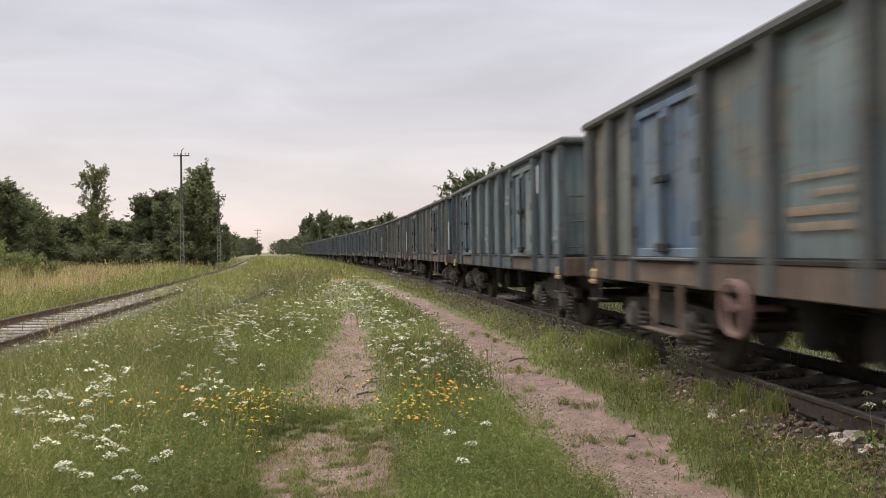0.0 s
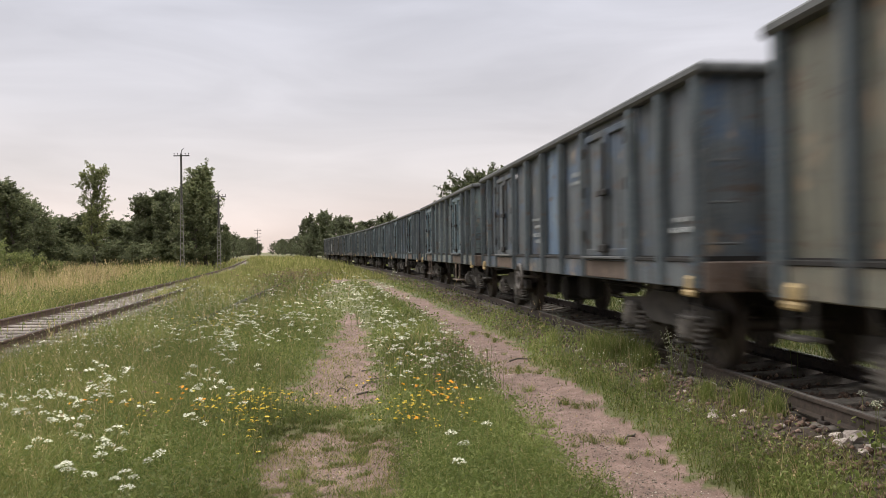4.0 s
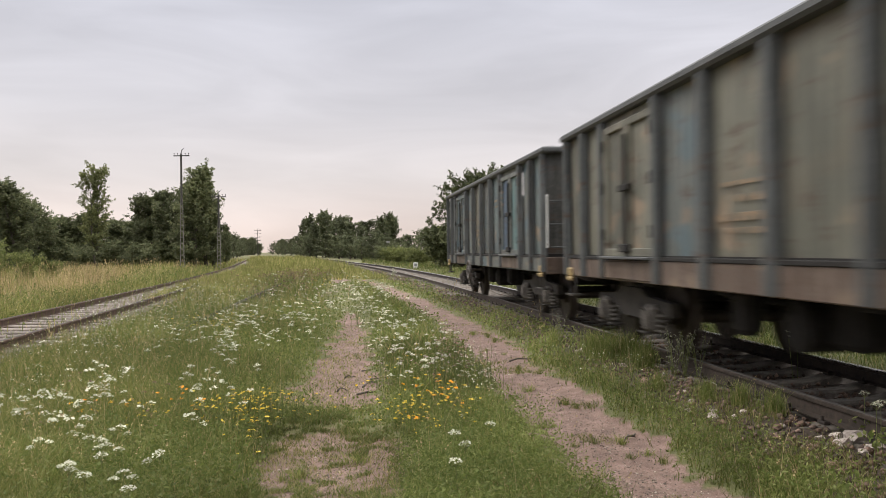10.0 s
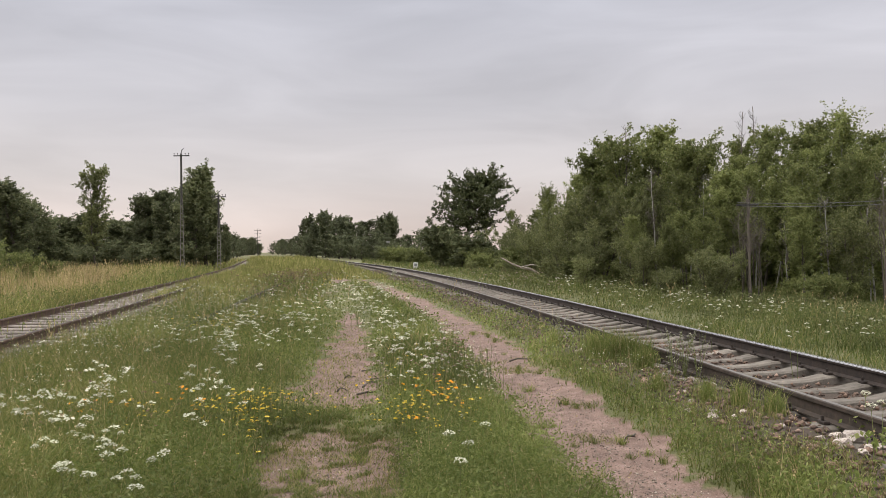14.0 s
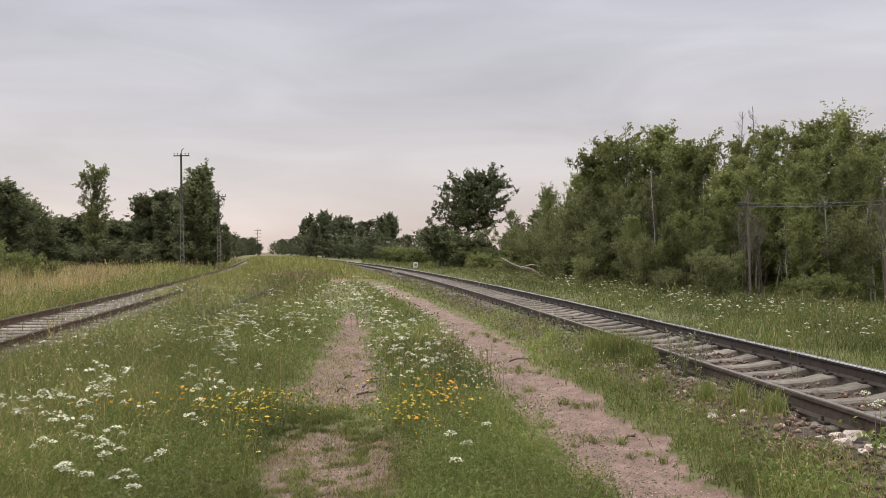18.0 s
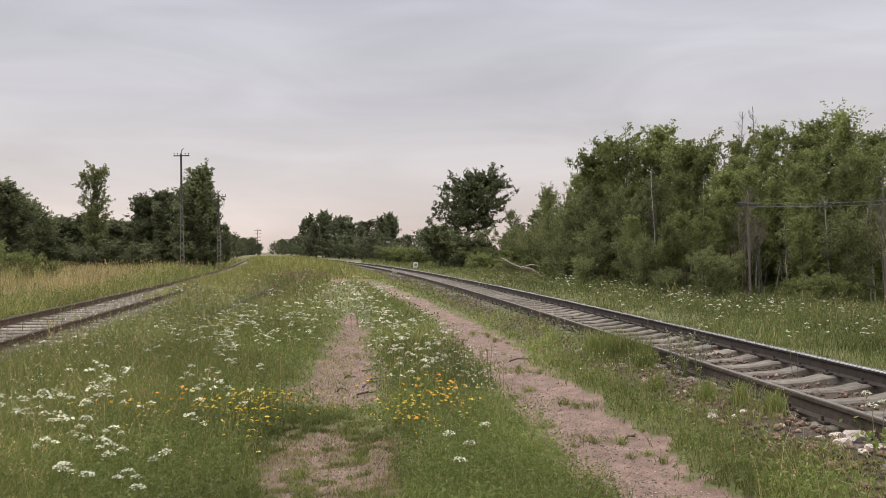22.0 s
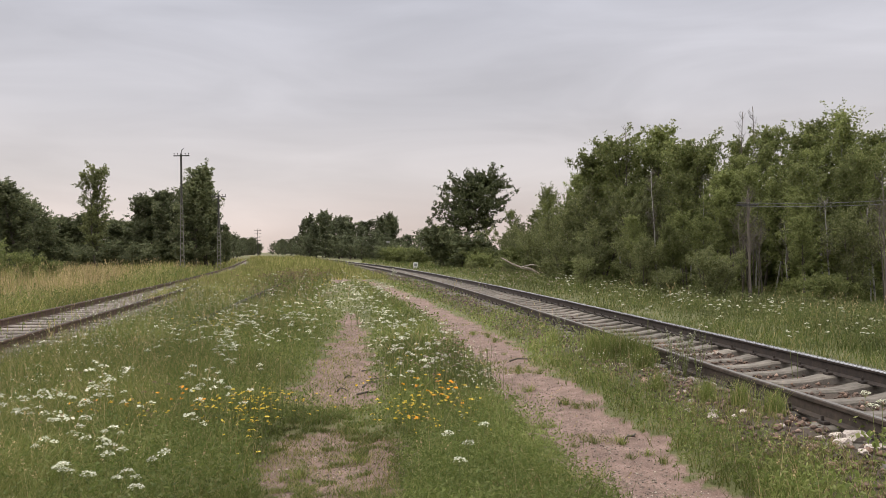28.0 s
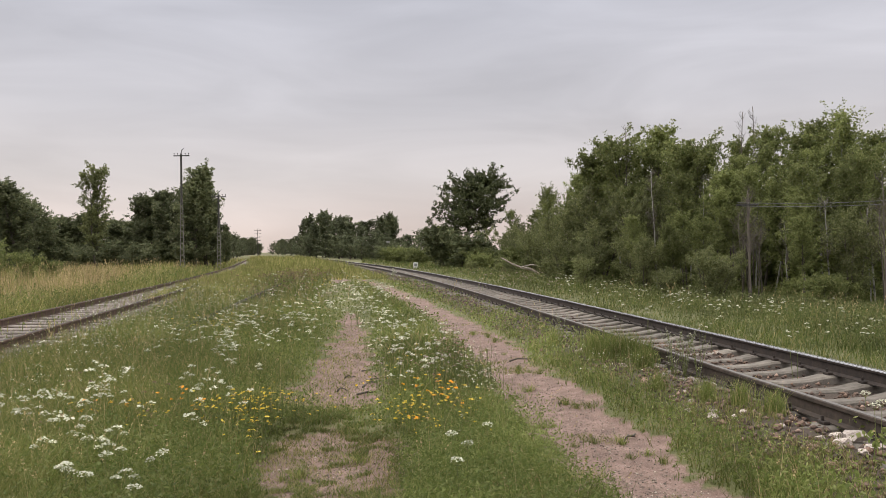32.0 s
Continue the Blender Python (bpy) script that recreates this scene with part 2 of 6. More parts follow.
M_STEM = foliage("flower_stems", ((0.0, (0.11, 0.145, 0.045)), (1.0, (0.20, 0.215, 0.085))), 0.3)
M_WHITE = foliage("white_petals", ((0.0, (0.34, 0.36, 0.22)), (0.5, (0.55, 0.55, 0.42)), (1.0, (0.74, 0.72, 0.61))), 0.3)
M_YELLOW = foliage("yellow_petals", ((0.0, (0.62, 0.42, 0.03)), (0.5, (0.76, 0.55, 0.05)), (1.0, (0.82, 0.66, 0.12))), 0.3)
M_ORANGE = foliage("orange_petals", ((0.0, (0.62, 0.25, 0.015)), (1.0, (0.80, 0.40, 0.03))), 0.3)
M_WEED = foliage("grey_weed_leaves", ((0.0, (0.15, 0.155, 0.105)), (1.0, (0.33, 0.32, 0.25))), 0.3)
M_SORREL = foliage("rust_brown_stalks", ((0.0, (0.11, 0.065, 0.040)), (0.6, (0.20, 0.12, 0.075)), (1.0, (0.28, 0.20, 0.12))), 0.2)
M_PINK = foliage("faded_seed_heads", ((0.0, (0.28, 0.20, 0.19)), (1.0, (0.45, 0.36, 0.33))), 0.2)
M_LEAF = foliage("broad_leaves", ((0.0, (0.108, 0.129, 0.043)), (0.5, (0.181, 0.205, 0.071)), (1.0, (0.275, 0.286, 0.114))), 0.5)
# dark leaves lifted in tone: the haze over these trees is put into the colour
M_LEAF_DARK = foliage("dark_leaves", ((0.0, (0.088, 0.106, 0.052)), (0.6, (0.152, 0.166, 0.084)), (1.0, (0.242, 0.249, 0.134))), 0.46)
M_LEAF_DEEP = foliage("deep_green_leaves", ((0.0, (0.048, 0.061, 0.025)), (0.6, (0.084, 0.097, 0.042)), (1.0, (0.137, 0.145, 0.069))), 0.35)
M_LEAF_FAR = foliage("distant_dark_leaves", ((0.0, (0.080, 0.096, 0.051)), (0.6, (0.136, 0.150, 0.082)), (1.0, (0.216, 0.223, 0.125))), 0.42)
M_LEAF_GREY = foliage("willow_leaves", ((0.0, (0.105, 0.118, 0.047)), (0.6, (0.176, 0.191, 0.078)), (1.0, (0.273, 0.278, 0.131))), 0.45)
M_BARK = simple("grey_brown_bark", (0.045, 0.036, 0.028), (0.14, 0.12, 0.095), 9.0, 0.95, bump=0.8, dist=0.02)
M_BIRCH = simple("birch_bark", (0.05, 0.045, 0.038), (0.30, 0.285, 0.25), 7.0, 0.85, bump=0.4, stops=(0.38, 0.48))
M_RUST = simple("rusty_rail_steel", (0.016, 0.012, 0.010), (0.052, 0.036, 0.028), 14.0, 0.85, bump=0.4, dist=0.003)
M_RUST_PALE = simple("pale_rusty_steel", (0.050, 0.031, 0.022), (0.150, 0.094, 0.064), 12.0, 0.85, bump=0.4, dist=0.003)
M_RUST_NEAR = simple("brown_rail_steel", (0.026, 0.019, 0.014), (0.078, 0.056, 0.042), 12.0, 0.85, bump=0.4, dist=0.003)
M_SHINE = simple("worn_rail_head", (0.66, 0.65, 0.64), (0.85, 0.84, 0.83), 30.0, 0.22, 0.9, bump=0.08, dist=0.001)
M_SLEEPER = simple("weathered_sleeper", (0.092, 0.078, 0.064), (0.235, 0.205, 0.172), 8.0, 0.92, bump=0.7, dist=0.012, random=0.22)
M_SLEEPER_PALE = simple("pale_weathered_sleeper", (0.13, 0.105, 0.088), (0.27, 0.232, 0.198), 7.0, 0.92, bump=0.6, dist=0.012, random=0.25)
M_STONE = simple("ballast_stone", (0.050, 0.037, 0.030), (0.185, 0.140, 0.113), 10.0, 0.9, bump=0.5, dist=0.01, random=0.35, island=((0.0, (0.45, 0.42, 0.40)), (0.5, (0.95, 0.85, 0.80)), (0.85, (1.3, 1.05, 0.90)), (1.0, (2.3, 2.1, 2.0))))
M_STONE_PALE = simple("pale_broken_stone", (0.30, 0.23, 0.195), (0.66, 0.59, 0.53), 9.0, 0.85, bump=0.5, dist=0.01, random=0.3)
M_DULL = simple("dull_rail_head", (0.10, 0.088, 0.078), (0.22, 0.20, 0.185), 25.0, 0.55, 0.5, bump=0.1, dist=0.001)
M_LITTER = foliage("dry_litter", ((0.0, (0.050, 0.036, 0.026)), (0.6, (0.13, 0.095, 0.065)), (1.0, (0.30, 0.24, 0.16))), 0.0, 0.9)
M_GRAVEL = simple("grey_gravel", (0.13, 0.11, 0.095), (0.33, 0.29, 0.255), 10.0, 0.9, bump=0.4, dist=0.006, random=0.2, island=((0.0, (0.5, 0.45, 0.42)), (0.6, (0.95, 0.88, 0.82)), (1.0, (1.8, 1.7, 1.6))))
M_CONCRETE = simple("weathered_concrete", (0.19, 0.18, 0.165), (0.36, 0.345, 0.32), 6.0, 0.9, bump=0.4, dist=0.008)
M_WHITEWASH = simple("whitewashed_stone", (0.55, 0.54, 0.51), (0.80, 0.79, 0.76), 8.0, 0.85)
M_POLE = simple("dark_weathered_pole", (0.030, 0.028, 0.026), (0.085, 0.080, 0.072), 6.0, 0.9)
M_POLE_GREY = simple("grey_concrete_pole", (0.13, 0.12, 0.11), (0.27, 0.25, 0.225), 5.0, 0.9)
M_WIRE = simple("dull_wire", (0.10, 0.10, 0.10), (0.20, 0.20, 0.20), 20.0, 0.6, 0.4)
M_DEADWOOD = simple("bare_dead_wood", (0.22, 0.18, 0.145), (0.46, 0.40, 0.34), 9.0, 0.9, bump=0.6, dist=0.01)
M_TWIG = simple("grey_twigs", (0.075, 0.06, 0.048), (0.17, 0.145, 0.12), 12.0, 0.95)
# grime taken down to near-black: shade beneath the wagons is put into this colour
M_UNDER = simple("grimy_shaded_underframe", (0.004, 0.0035, 0.003), (0.018, 0.015, 0.013), 8.0, 0.9, bump=0.4, dist=0.006)
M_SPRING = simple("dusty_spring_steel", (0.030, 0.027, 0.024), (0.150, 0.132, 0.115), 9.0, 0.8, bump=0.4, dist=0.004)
# dusty steel, darkened further to stand for shade below the sole bar
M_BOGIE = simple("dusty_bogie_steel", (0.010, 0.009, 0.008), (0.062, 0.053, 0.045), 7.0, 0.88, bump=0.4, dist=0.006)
M_WHEEL = simple("wheel_steel", (0.030, 0.024, 0.020), (0.085, 0.066, 0.052), 12.0, 0.6, 0.4)
M_RIM = simple("faded_hand_wheel", (0.055, 0.048, 0.043), (0.16, 0.14, 0.125), 9.0, 0.75)
M_RIM_RED = simple("faded_red_hand_wheel", (0.13, 0.075, 0.065), (0.24, 0.15, 0.13), 9.0, 0.75)
M_MARK_WHITE = simple("faded_white_marking", (0.12, 0.14, 0.15), (0.40, 0.41, 0.40), 14.0, 0.75, stops=(0.42, 0.60))
M_MARK_TAN = simple("faded_tan_marking", (0.12, 0.115, 0.095), (0.34, 0.225, 0.130), 14.0, 0.75, stops=(0.42, 0.60))
M_YELLOW_STEEL = simple("dirty_yellow_paint", (0.20, 0.14, 0.065), (0.50, 0.37, 0.17), 8.0, 0.7)
M_CAP = simple("dark_top_rail", (0.040, 0.042, 0.043), (0.105, 0.108, 0.108), 6.0, 0.7, bump=0.3)


# ---------------------------------------------------------------- helpers for meshes
def thing(name, m=None, label="", category="", group="", kind=""):
    e = new(name)
    e.empty_display_size = 0.2
    if m is not None:
        e.matrix_basis = m
    return tagged(e, label, category, group, kind)


def part(name, bm, material, parent=None, label=""):
    me = bpy.data.meshes.new(name)
    bm.to_mesh(me)
    bm.free()
    return hang(name, me, material, parent, label)


def hang(name, me, material, parent=None, label="", at=None):
    if material is not None and not me.materials:
        me.materials.append(material)
    ob = new(name, me)
    ob.parent = parent
    if at is not None:
        ob.matrix_basis = at
    return tagged(ob, label)


def mesh_np(name, verts, tris, smooth_faces=False):
    """A triangle mesh from two arrays."""
    me = bpy.data.meshes.new(name)
    nv, nt = len(verts), len(tris)
    me.vertices.add(nv)
    me.vertices.foreach_set("co", np.ascontiguousarray(verts, dtype=np.float32).ravel())
    me.loops.add(nt * 3)
    me.loops.foreach_set("vertex_index", np.ascontiguousarray(tris, dtype=np.int32).ravel())
    me.polygons.add(nt)
    me.polygons.foreach_set("loop_start", np.arange(0, nt * 3, 3, dtype=np.int32))
    if smooth_faces:
        me.polygons.foreach_set("use_smooth", np.ones(nt, dtype=bool))
    me.update(calc_edges=True)
    return me


def box(bm, c, size, bevel=0.0, turn=None):
    """A box, its edges taken off, with centre c."""
    m = Matrix.Translation(c) @ (turn if turn is not None else Matrix()) @ Matrix.Diagonal((*size, 1))
    vs = bmesh.ops.create_cube(bm, size=1.0, matrix=m)["verts"]
    if bevel:
        es = list({e for v in vs for e in v.link_edges})
        bmesh.ops.bevel(bm, geom=es, offset=bevel, segments=1, affect="EDGES")
    return bm


def boxes(*rows):
    bm = bmesh.new()
    for c, size, bevel in rows:
        box(bm, c, size, bevel)
    return bm


def rod(bm, a, b, r0, r1=None, seg=8):
    """A tapered round bar from a to b."""
    a, b = Vector(a), Vector(b)
    d = b - a
    m = Matrix.Translation((a + b) / 2) @ d.to_track_quat("Z", "Y").to_matrix().to_4x4()
    bmesh.ops.create_cone(bm, cap_ends=True, segments=seg, radius1=r0, radius2=r0 if r1 is None else r1, depth=d.length, matrix=m)
    return bm


def lathe(bm, profile, seg, axis="X"):
    """Turns rows of (radius, along) round an axis."""
    rings = []
    for r, h in profile:
        ring = []
        for i in range(seg):
            a = 2 * math.pi * i / seg
            c, s = r * math.cos(a), r * math.sin(a)
            ring.append(bm.verts.new((h, c, s) if axis == "X" else (c, s, h)))
        rings.append(ring)
    for p, q in zip(rings, rings[1:]):
        for i in range(seg):
            bm.faces.new((p[i], p[(i + 1) % seg], q[(i + 1) % seg], q[i]))
    bm.faces.new(rings[0][::-1])
    bm.faces.new(rings[-1])
    bmesh.ops.recalc_face_normals(bm, faces=bm.faces[:])
    return bm


def torus(bm, c, big, small, axis="X", seg=24, sides=6):
    rings = []
    for i in range(seg):
        a = 2 * math.pi * i / seg
        ring = []
        for j in range(sides):
            b = 2 * math.pi * j / sides
            r, h = big + small * math.cos(b), small * math.sin(b)
            v = (h, r * math.cos(a), r * math.sin(a)) if axis == "X" else (r * math.cos(a), r * math.sin(a), h)
            ring.append(bm.verts.new(Vector(c) + Vector(v)))
        rings.append(ring)
    for i in range(seg):
        p, q = rings[i], rings[(i + 1) % seg]
        for j in range(sides):
            bm.faces.new((p[j], p[(j + 1) % sides], q[(j + 1) % sides], q[j]))
    bmesh.ops.recalc_face_normals(bm, faces=bm.faces[:])
    return bm


def helix(c, big, small, turns, rise, seg=8, sides=4):
    """A coil spring, its axis upright."""
    n = int(turns * seg)
    bm = bmesh.new()
    rings = []
    for i in range(n + 1):
        a, z = 2 * math.pi * i / seg, rise * i / n
        rings.append([bm.verts.new((c[0] + (big + small * math.cos(b)) * math.cos(a), c[1] + (big + small * math.cos(b)) * math.sin(a), c[2] + z + small * math.sin(b))) for b in np.linspace(0, 6.283, sides, endpoint=False)])
    for p, q in zip(rings, rings[1:]):
        for j in range(sides):
            bm.faces.new((p[j], p[(j + 1) % sides], q[(j + 1) % sides], q[j]))
    bmesh.ops.recalc_face_normals(bm, faces=bm.faces[:])
    return bm


# ---------------------------------------------------------------- ground
def graded(marks):
    out = []
    for (a, b, step) in marks:
        out.append(np.arange(a, b, step))
    return np.concatenate(out + [np.array([marks[-1][1]])])


def build_ground():
    xs = graded(((-3000, -400, 200), (-400, -60, 20), (-60, -16, 2.0), (-16, -4, 0.4), (-4, 5, 0.11), (5, 14, 0.4), (14, 40, 2.0), (40, 400, 20), (400, 3000, 200)))
    ys = graded(((-400, -20, 20), (-20, 3, 1.0), (3, 20, 0.12), (20, 55, 0.4), (55, 130, 2.0), (130, 400, 12), (400, 4200, 200)))
    X, Y = np.meshgrid(xs, ys)
    Z = ground_z(X, Y)
    nx, ny = len(xs), len(ys)
    verts = np.stack([X.ravel(), Y.ravel(), Z.ravel()], 1)
    i = (np.arange(ny - 1)[:, None] * nx + np.arange(nx - 1)[None, :]).ravel()
    tris = np.concatenate([np.stack([i, i + 1, i + nx + 1], 1), np.stack([i, i + nx + 1, i + nx], 1)])
    me = mesh_np("ground", verts, tris, True)
    col = np.zeros((len(verts), 4), dtype=np.float32)
    x, y = verts[:, 0], verts[:, 1]
    o, q = main_off(x, y), x - side_x(y)
    col[:, 0] = rut_masks(x, y)
    bed = 1 - smooth(1.35, 2.0, np.abs(o) + 0.2 * wav(x, y, 3.0, 1.0))
    col[:, 1] = np.clip(bed, 0, 1)
    col[:, 2] = smooth(-3.0, -4.0, q) * (1 - smooth(-11.0, -15.0, q)) * 0.8
    col[:, 3] = (1 - smooth(1.5, 2.7, np.abs(q - 0.3) + 0.35 * wav(x, y, 2.1, 2.0))) * (1 - 0.9 * smooth(24, 34, y) * (1 - smooth(95, 110, y))) * (y < 170)
    a = me.color_attributes.new("cover", "FLOAT_COLOR", "POINT")
    a.data.foreach_set("color", col.ravel())
    return tagged(hang("ground", me, M_GROUND), "rough meadow ground with bare sandy wheel ruts", "ground", kind="structure")


ground = build_ground()


# ---------------------------------------------------------------- tracks
RAIL = ((-0.062, -0.160), (0.062, -0.160), (0.062, -0.150), (0.012, -0.132), (0.009, -0.045), (0.034, -0.034), (0.035, -0.006), (0.028, 0.0), (-0.028, 0.0), (-0.035, -0.006), (-0.034, -0.034), (-0.009, -0.045), (-0.012, -0.132), (-0.062, -0.150))


def sweep(points, profile):
    """Runs a profile along points, each given as (place, heading)."""
    bm = bmesh.new()
    rows = []
    for p, a in points:
        rows.append([bm.verts.new((p[0] + u * math.cos(a), p[1] - u * math.sin(a), p[2] + w)) for u, w in profile])
    k = len(profile)
    for r, s in zip(rows, rows[1:]):
        for i in range(k):
            bm.faces.new((r[i], r[(i + 1) % k], s[(i + 1) % k], s[i]))
    bm.faces.new(rows[0][::-1])
    bm.faces.new(rows[-1])
    bmesh.ops.recalc_face_normals(bm, faces=bm.faces[:])
    return bm


def sleeper_mesh(name, mat, length=2.5, dip=1.0):
    """A sleeper with raised rail seats and a lower, rounded middle."""
    bm = bmesh.new()
    rows = []
    for y, top, w in ((-length / 2, -0.02, 0.11), (-1.05, 0.0, 0.125), (-0.62, 0.0, 0.125), (-0.38, -0.04, 0.105), (0, -0.052, 0.10), (0.38, -0.04, 0.105), (0.62, 0.0, 0.125), (1.05, 0.0, 0.125), (length / 2, -0.02, 0.11)):
        top *= dip
        rows.append([bm.verts.new((y, d, z)) for d, z in ((-w - 0.02, -0.18), (-w, top - 0.02), (-w + 0.03, top), (w - 0.03, top), (w, top - 0.02), (w + 0.02, -0.18))])
    for r, s in zip(rows, rows[1:]):
        for i in range(5):
            bm.faces.new((r[i], r[i + 1], s[i + 1], s[i]))
    bm.faces.new(rows[0])
    bm.faces.new(rows[-1][::-1])
    bmesh.ops.recalc_face_normals(bm, faces=bm.faces[:])
    me = bpy.data.meshes.new(name)
    bm.to_mesh(me)
    bm.free()
    me.materials.append(mat)
    return me


def clip_mesh():
    me = bpy.data.meshes.new("rail_clip")
    bm = boxes(((-0.075, 0, 0.012), (0.06, 0.11, 0.03), 0.006), ((0.075, 0, 0.012), (0.06, 0.11, 0.03), 0.006))
    for sx in (-1, 1):
        rod(bm, (sx * 0.085, 0, 0.02), (sx * 0.085, 0, 0.065), 0.014, seg=6)
    bm.to_mesh(me)
    bm.free()
    me.materials.append(M_RUST)
    return me


def build_main_track():
    track = thing("railway_track", label="main line of worn steel rails on weathered sleepers", category="railway track", kind="structure")
    ss = list(np.arange(-40, 4, 4)) + list(np.arange(4, 90, 1.5)) + list(np.arange(90, 420, 10))
    for side in (-1, 1):
        pts = [(lane(s, side * 0.7535, 0.0), centre(s)[2]) for s in ss]
        rail = part("rail", sweep(pts, RAIL), M_RUST if side > 0 else M_RUST_NEAR, track, "rail with rusty brown sides and a polished head")
        head = [(-0.037, -0.012), (0.037, -0.012), (0.029, 0.003), (-0.029, 0.003)] if side > 0 else [(-0.026, -0.004), (0.026, -0.004), (0.022, 0.0025), (-0.022, 0.0025)]
        part("running_surface", sweep(pts, head), M_SHINE if side > 0 else M_DULL, rail, "polished strip on the rail head")
    me, clip = sleeper_mesh("sleeper", M_SLEEPER), clip_mesh()
    rng = random.Random(5)
    s, n = -25.0, 0
    while s < 165:
        p, a = lane(s + rng.uniform(-0.02, 0.02), rng.uniform(-0.03, 0.03), -0.165), centre(s)[2]
        m = Matrix.Translation(p) @ Matrix.Rotation(-a + rng.uniform(-0.015, 0.015), 4, "Z")
        sl = hang("sleeper", me, None, track, at=m)
        if 3 < s < 32:
            for side in (-1, 1):
                hang("rail_clip", clip, None, sl, at=pose(side * 0.7535, 0, 0.004))
        s += 0.602
    return track


def build_siding():
    track = thing("siding_track", label="disused siding with rusty rails on pale sleepers in weeds", category="railway track", kind="structure")
    ys = list(np.arange(-22, 60, 1.5)) + list(np.arange(60, 300, 8))

    def head(y):
        return math.atan(float(side_x(y + 0.2) - side_x(y - 0.2)) / 0.4)

    for side in (-1, 1):
        pts = []
        for y in ys:
            a = head(y)
            pts.append(((float(side_x(y)) + side * 0.7535 * math.cos(a), y - side * 0.7535 * math.sin(a), 0.11), a))
        rail = part("rail", sweep(pts, RAIL), M_RUST_PALE, track, "rust-brown rail of the disused siding")
        part("running_surface", sweep(pts, [(u * 0.8, w) for u, w in ((-0.033, -0.004), (0.033, -0.004), (0.027, 0.0025), (-0.027, 0.0025))]), M_RUST, rail, "dark tarnished strip on the rail head")
    me = sleeper_mesh("sleeper", M_SLEEPER_PALE, dip=0.3)
    rng = random.Random(6)
    y = -20.0
    while y < 75:
        m = Matrix.Translation((float(side_x(y)), y, -0.030)) @ Matrix.Rotation(-head(y) + rng.uniform(-0.02, 0.02), 4, "Z")
        hang("sleeper", me, None, track, at=m)
        y += 0.63
    # a single rail of a lifted track, half sunk in the grass
    old = [((-4.94 - 0.11 * (y - 16), y, -0.03), math.atan(-0.11)) for y in np.arange(14.5, 36, 1.5)]
    part("rail", sweep(old, RAIL), M_RUST, thing("sunken_rail", label="old rusty rail half sunk in meadow grass", category="rail"))
    return track


main_track = build_main_track()
siding = build_siding()


# ---------------------------------------------------------------- ballast and loose stones
def stone_mesh(seed, mat, name="stone", sub=1):
    rng = random.Random(seed)
    bm = bmesh.new()
    bmesh.ops.create_icosphere(bm, subdivisions=sub, radius=0.5)
    for v in bm.verts:
        v.co *= rng.uniform(0.6, 1.2)
        v.co.z *= 0.72
    me = bpy.data.meshes.new(name)
    bm.to_mesh(me)
    bm.free()
    me.materials.append(mat)
    return me


def scatter_stones(name, places, sizes, seed, mat, label):
    """Many joined stones: each an uneven eight-sided lump."""
    rng = np.random.default_rng(seed)
    n = len(places)
    base = np.array([(1, 0, 0), (-1, 0, 0), (0, 1, 0), (0, -1, 0), (0, 0, 0.8), (0, 0, -0.8)], float)
    faces = np.array([(0, 2, 4), (2, 1, 4), (1, 3, 4), (3, 0, 4), (2, 0, 5), (1, 2, 5), (3, 1, 5), (0, 3, 5)])
    jit = rng.uniform(0.5, 1.35, (n, 6, 1))
    ang = rng.uniform(0, 6.28, n)
    tilt = rng.normal(0, 0.35, (n, 6, 3))
    v = base[None] * jit + 0.35 * tilt
    c, s = np.cos(ang)[:, None], np.sin(ang)[:, None]
    x, y = v[..., 0] * c - v[..., 1] * s, v[..., 0] * s + v[..., 1] * c
    v = np.stack([x, y, v[..., 2]], -1) * sizes[:, None, None] * 0.5 + places[:, None, :]
    tris = faces[None] + 6 * np.arange(n)[:, None, None]
    return tagged(hang(name, mesh_np(name, v.reshape(-1, 3), tris.reshape(-1, 3)), mat), label, "stones", kind="stuff")


def build_ballast():
    rng = np.random.default_rng(3)
    n = 15000
    s = 3.5 + 60 * rng.random(n) ** 1.8
    off = rng.uniform(-1.9, 1.6, n)
    keep = (np.abs(np.abs(off) - 0.7535) > 0.09)
    s, off = s[keep], off[keep]
    pos = np.array([lane(a, b, 0) for a, b in zip(s, off)])
    pos[:, 2] = ground_z(pos[:, 0], pos[:, 1]) + 0.012
    pos[:, 2] = np.where(np.abs(off) < 1.3, np.maximum(pos[:, 2], -0.262 + 0.04 * rng.random(len(s))), pos[:, 2])
    scatter_stones("ballast", pos, rng.uniform(0.03, 0.075, len(s)), 4, M_STONE, "dark broken ballast stones between the sleepers")
    m = 4600
    y = rng.uniform(8, 30, m)
    q = rng.uniform(-1.6, 2.4, m)
    x = side_x(y) + q
    ok = np.abs(np.abs(q) - 0.75) > 0.1
    p = np.stack([x, y, ground_z(x, y) + 0.008], 1)[ok]
    scatter_stones("siding_gravel", p, rng.uniform(0.02, 0.065, len(p)), 8, M_GRAVEL, "pale gravel between the siding's sleepers")
    m = 9000
    y = 4.6 + 22 * rng.random(m) ** 1.8
    x = np.interp(y, *RUT_R) + rng.normal(0, 0.28, m)
    half = rng.random(m) < 0.35
    x = np.where(half, np.interp(y, *RUT_L) + rng.normal(0, 0.25, m), x)
    ok = rut_masks(x, y) > 0.4
    p = np.stack([x, y, ground_z(x, y) + 0.002], 1)[ok]
    scatter_stones("path_pebbles", p, rng.uniform(0.006, 0.024, len(p)), 9, M_GRAVEL, "small pale pebbles on the sandy ruts")


build_ballast()

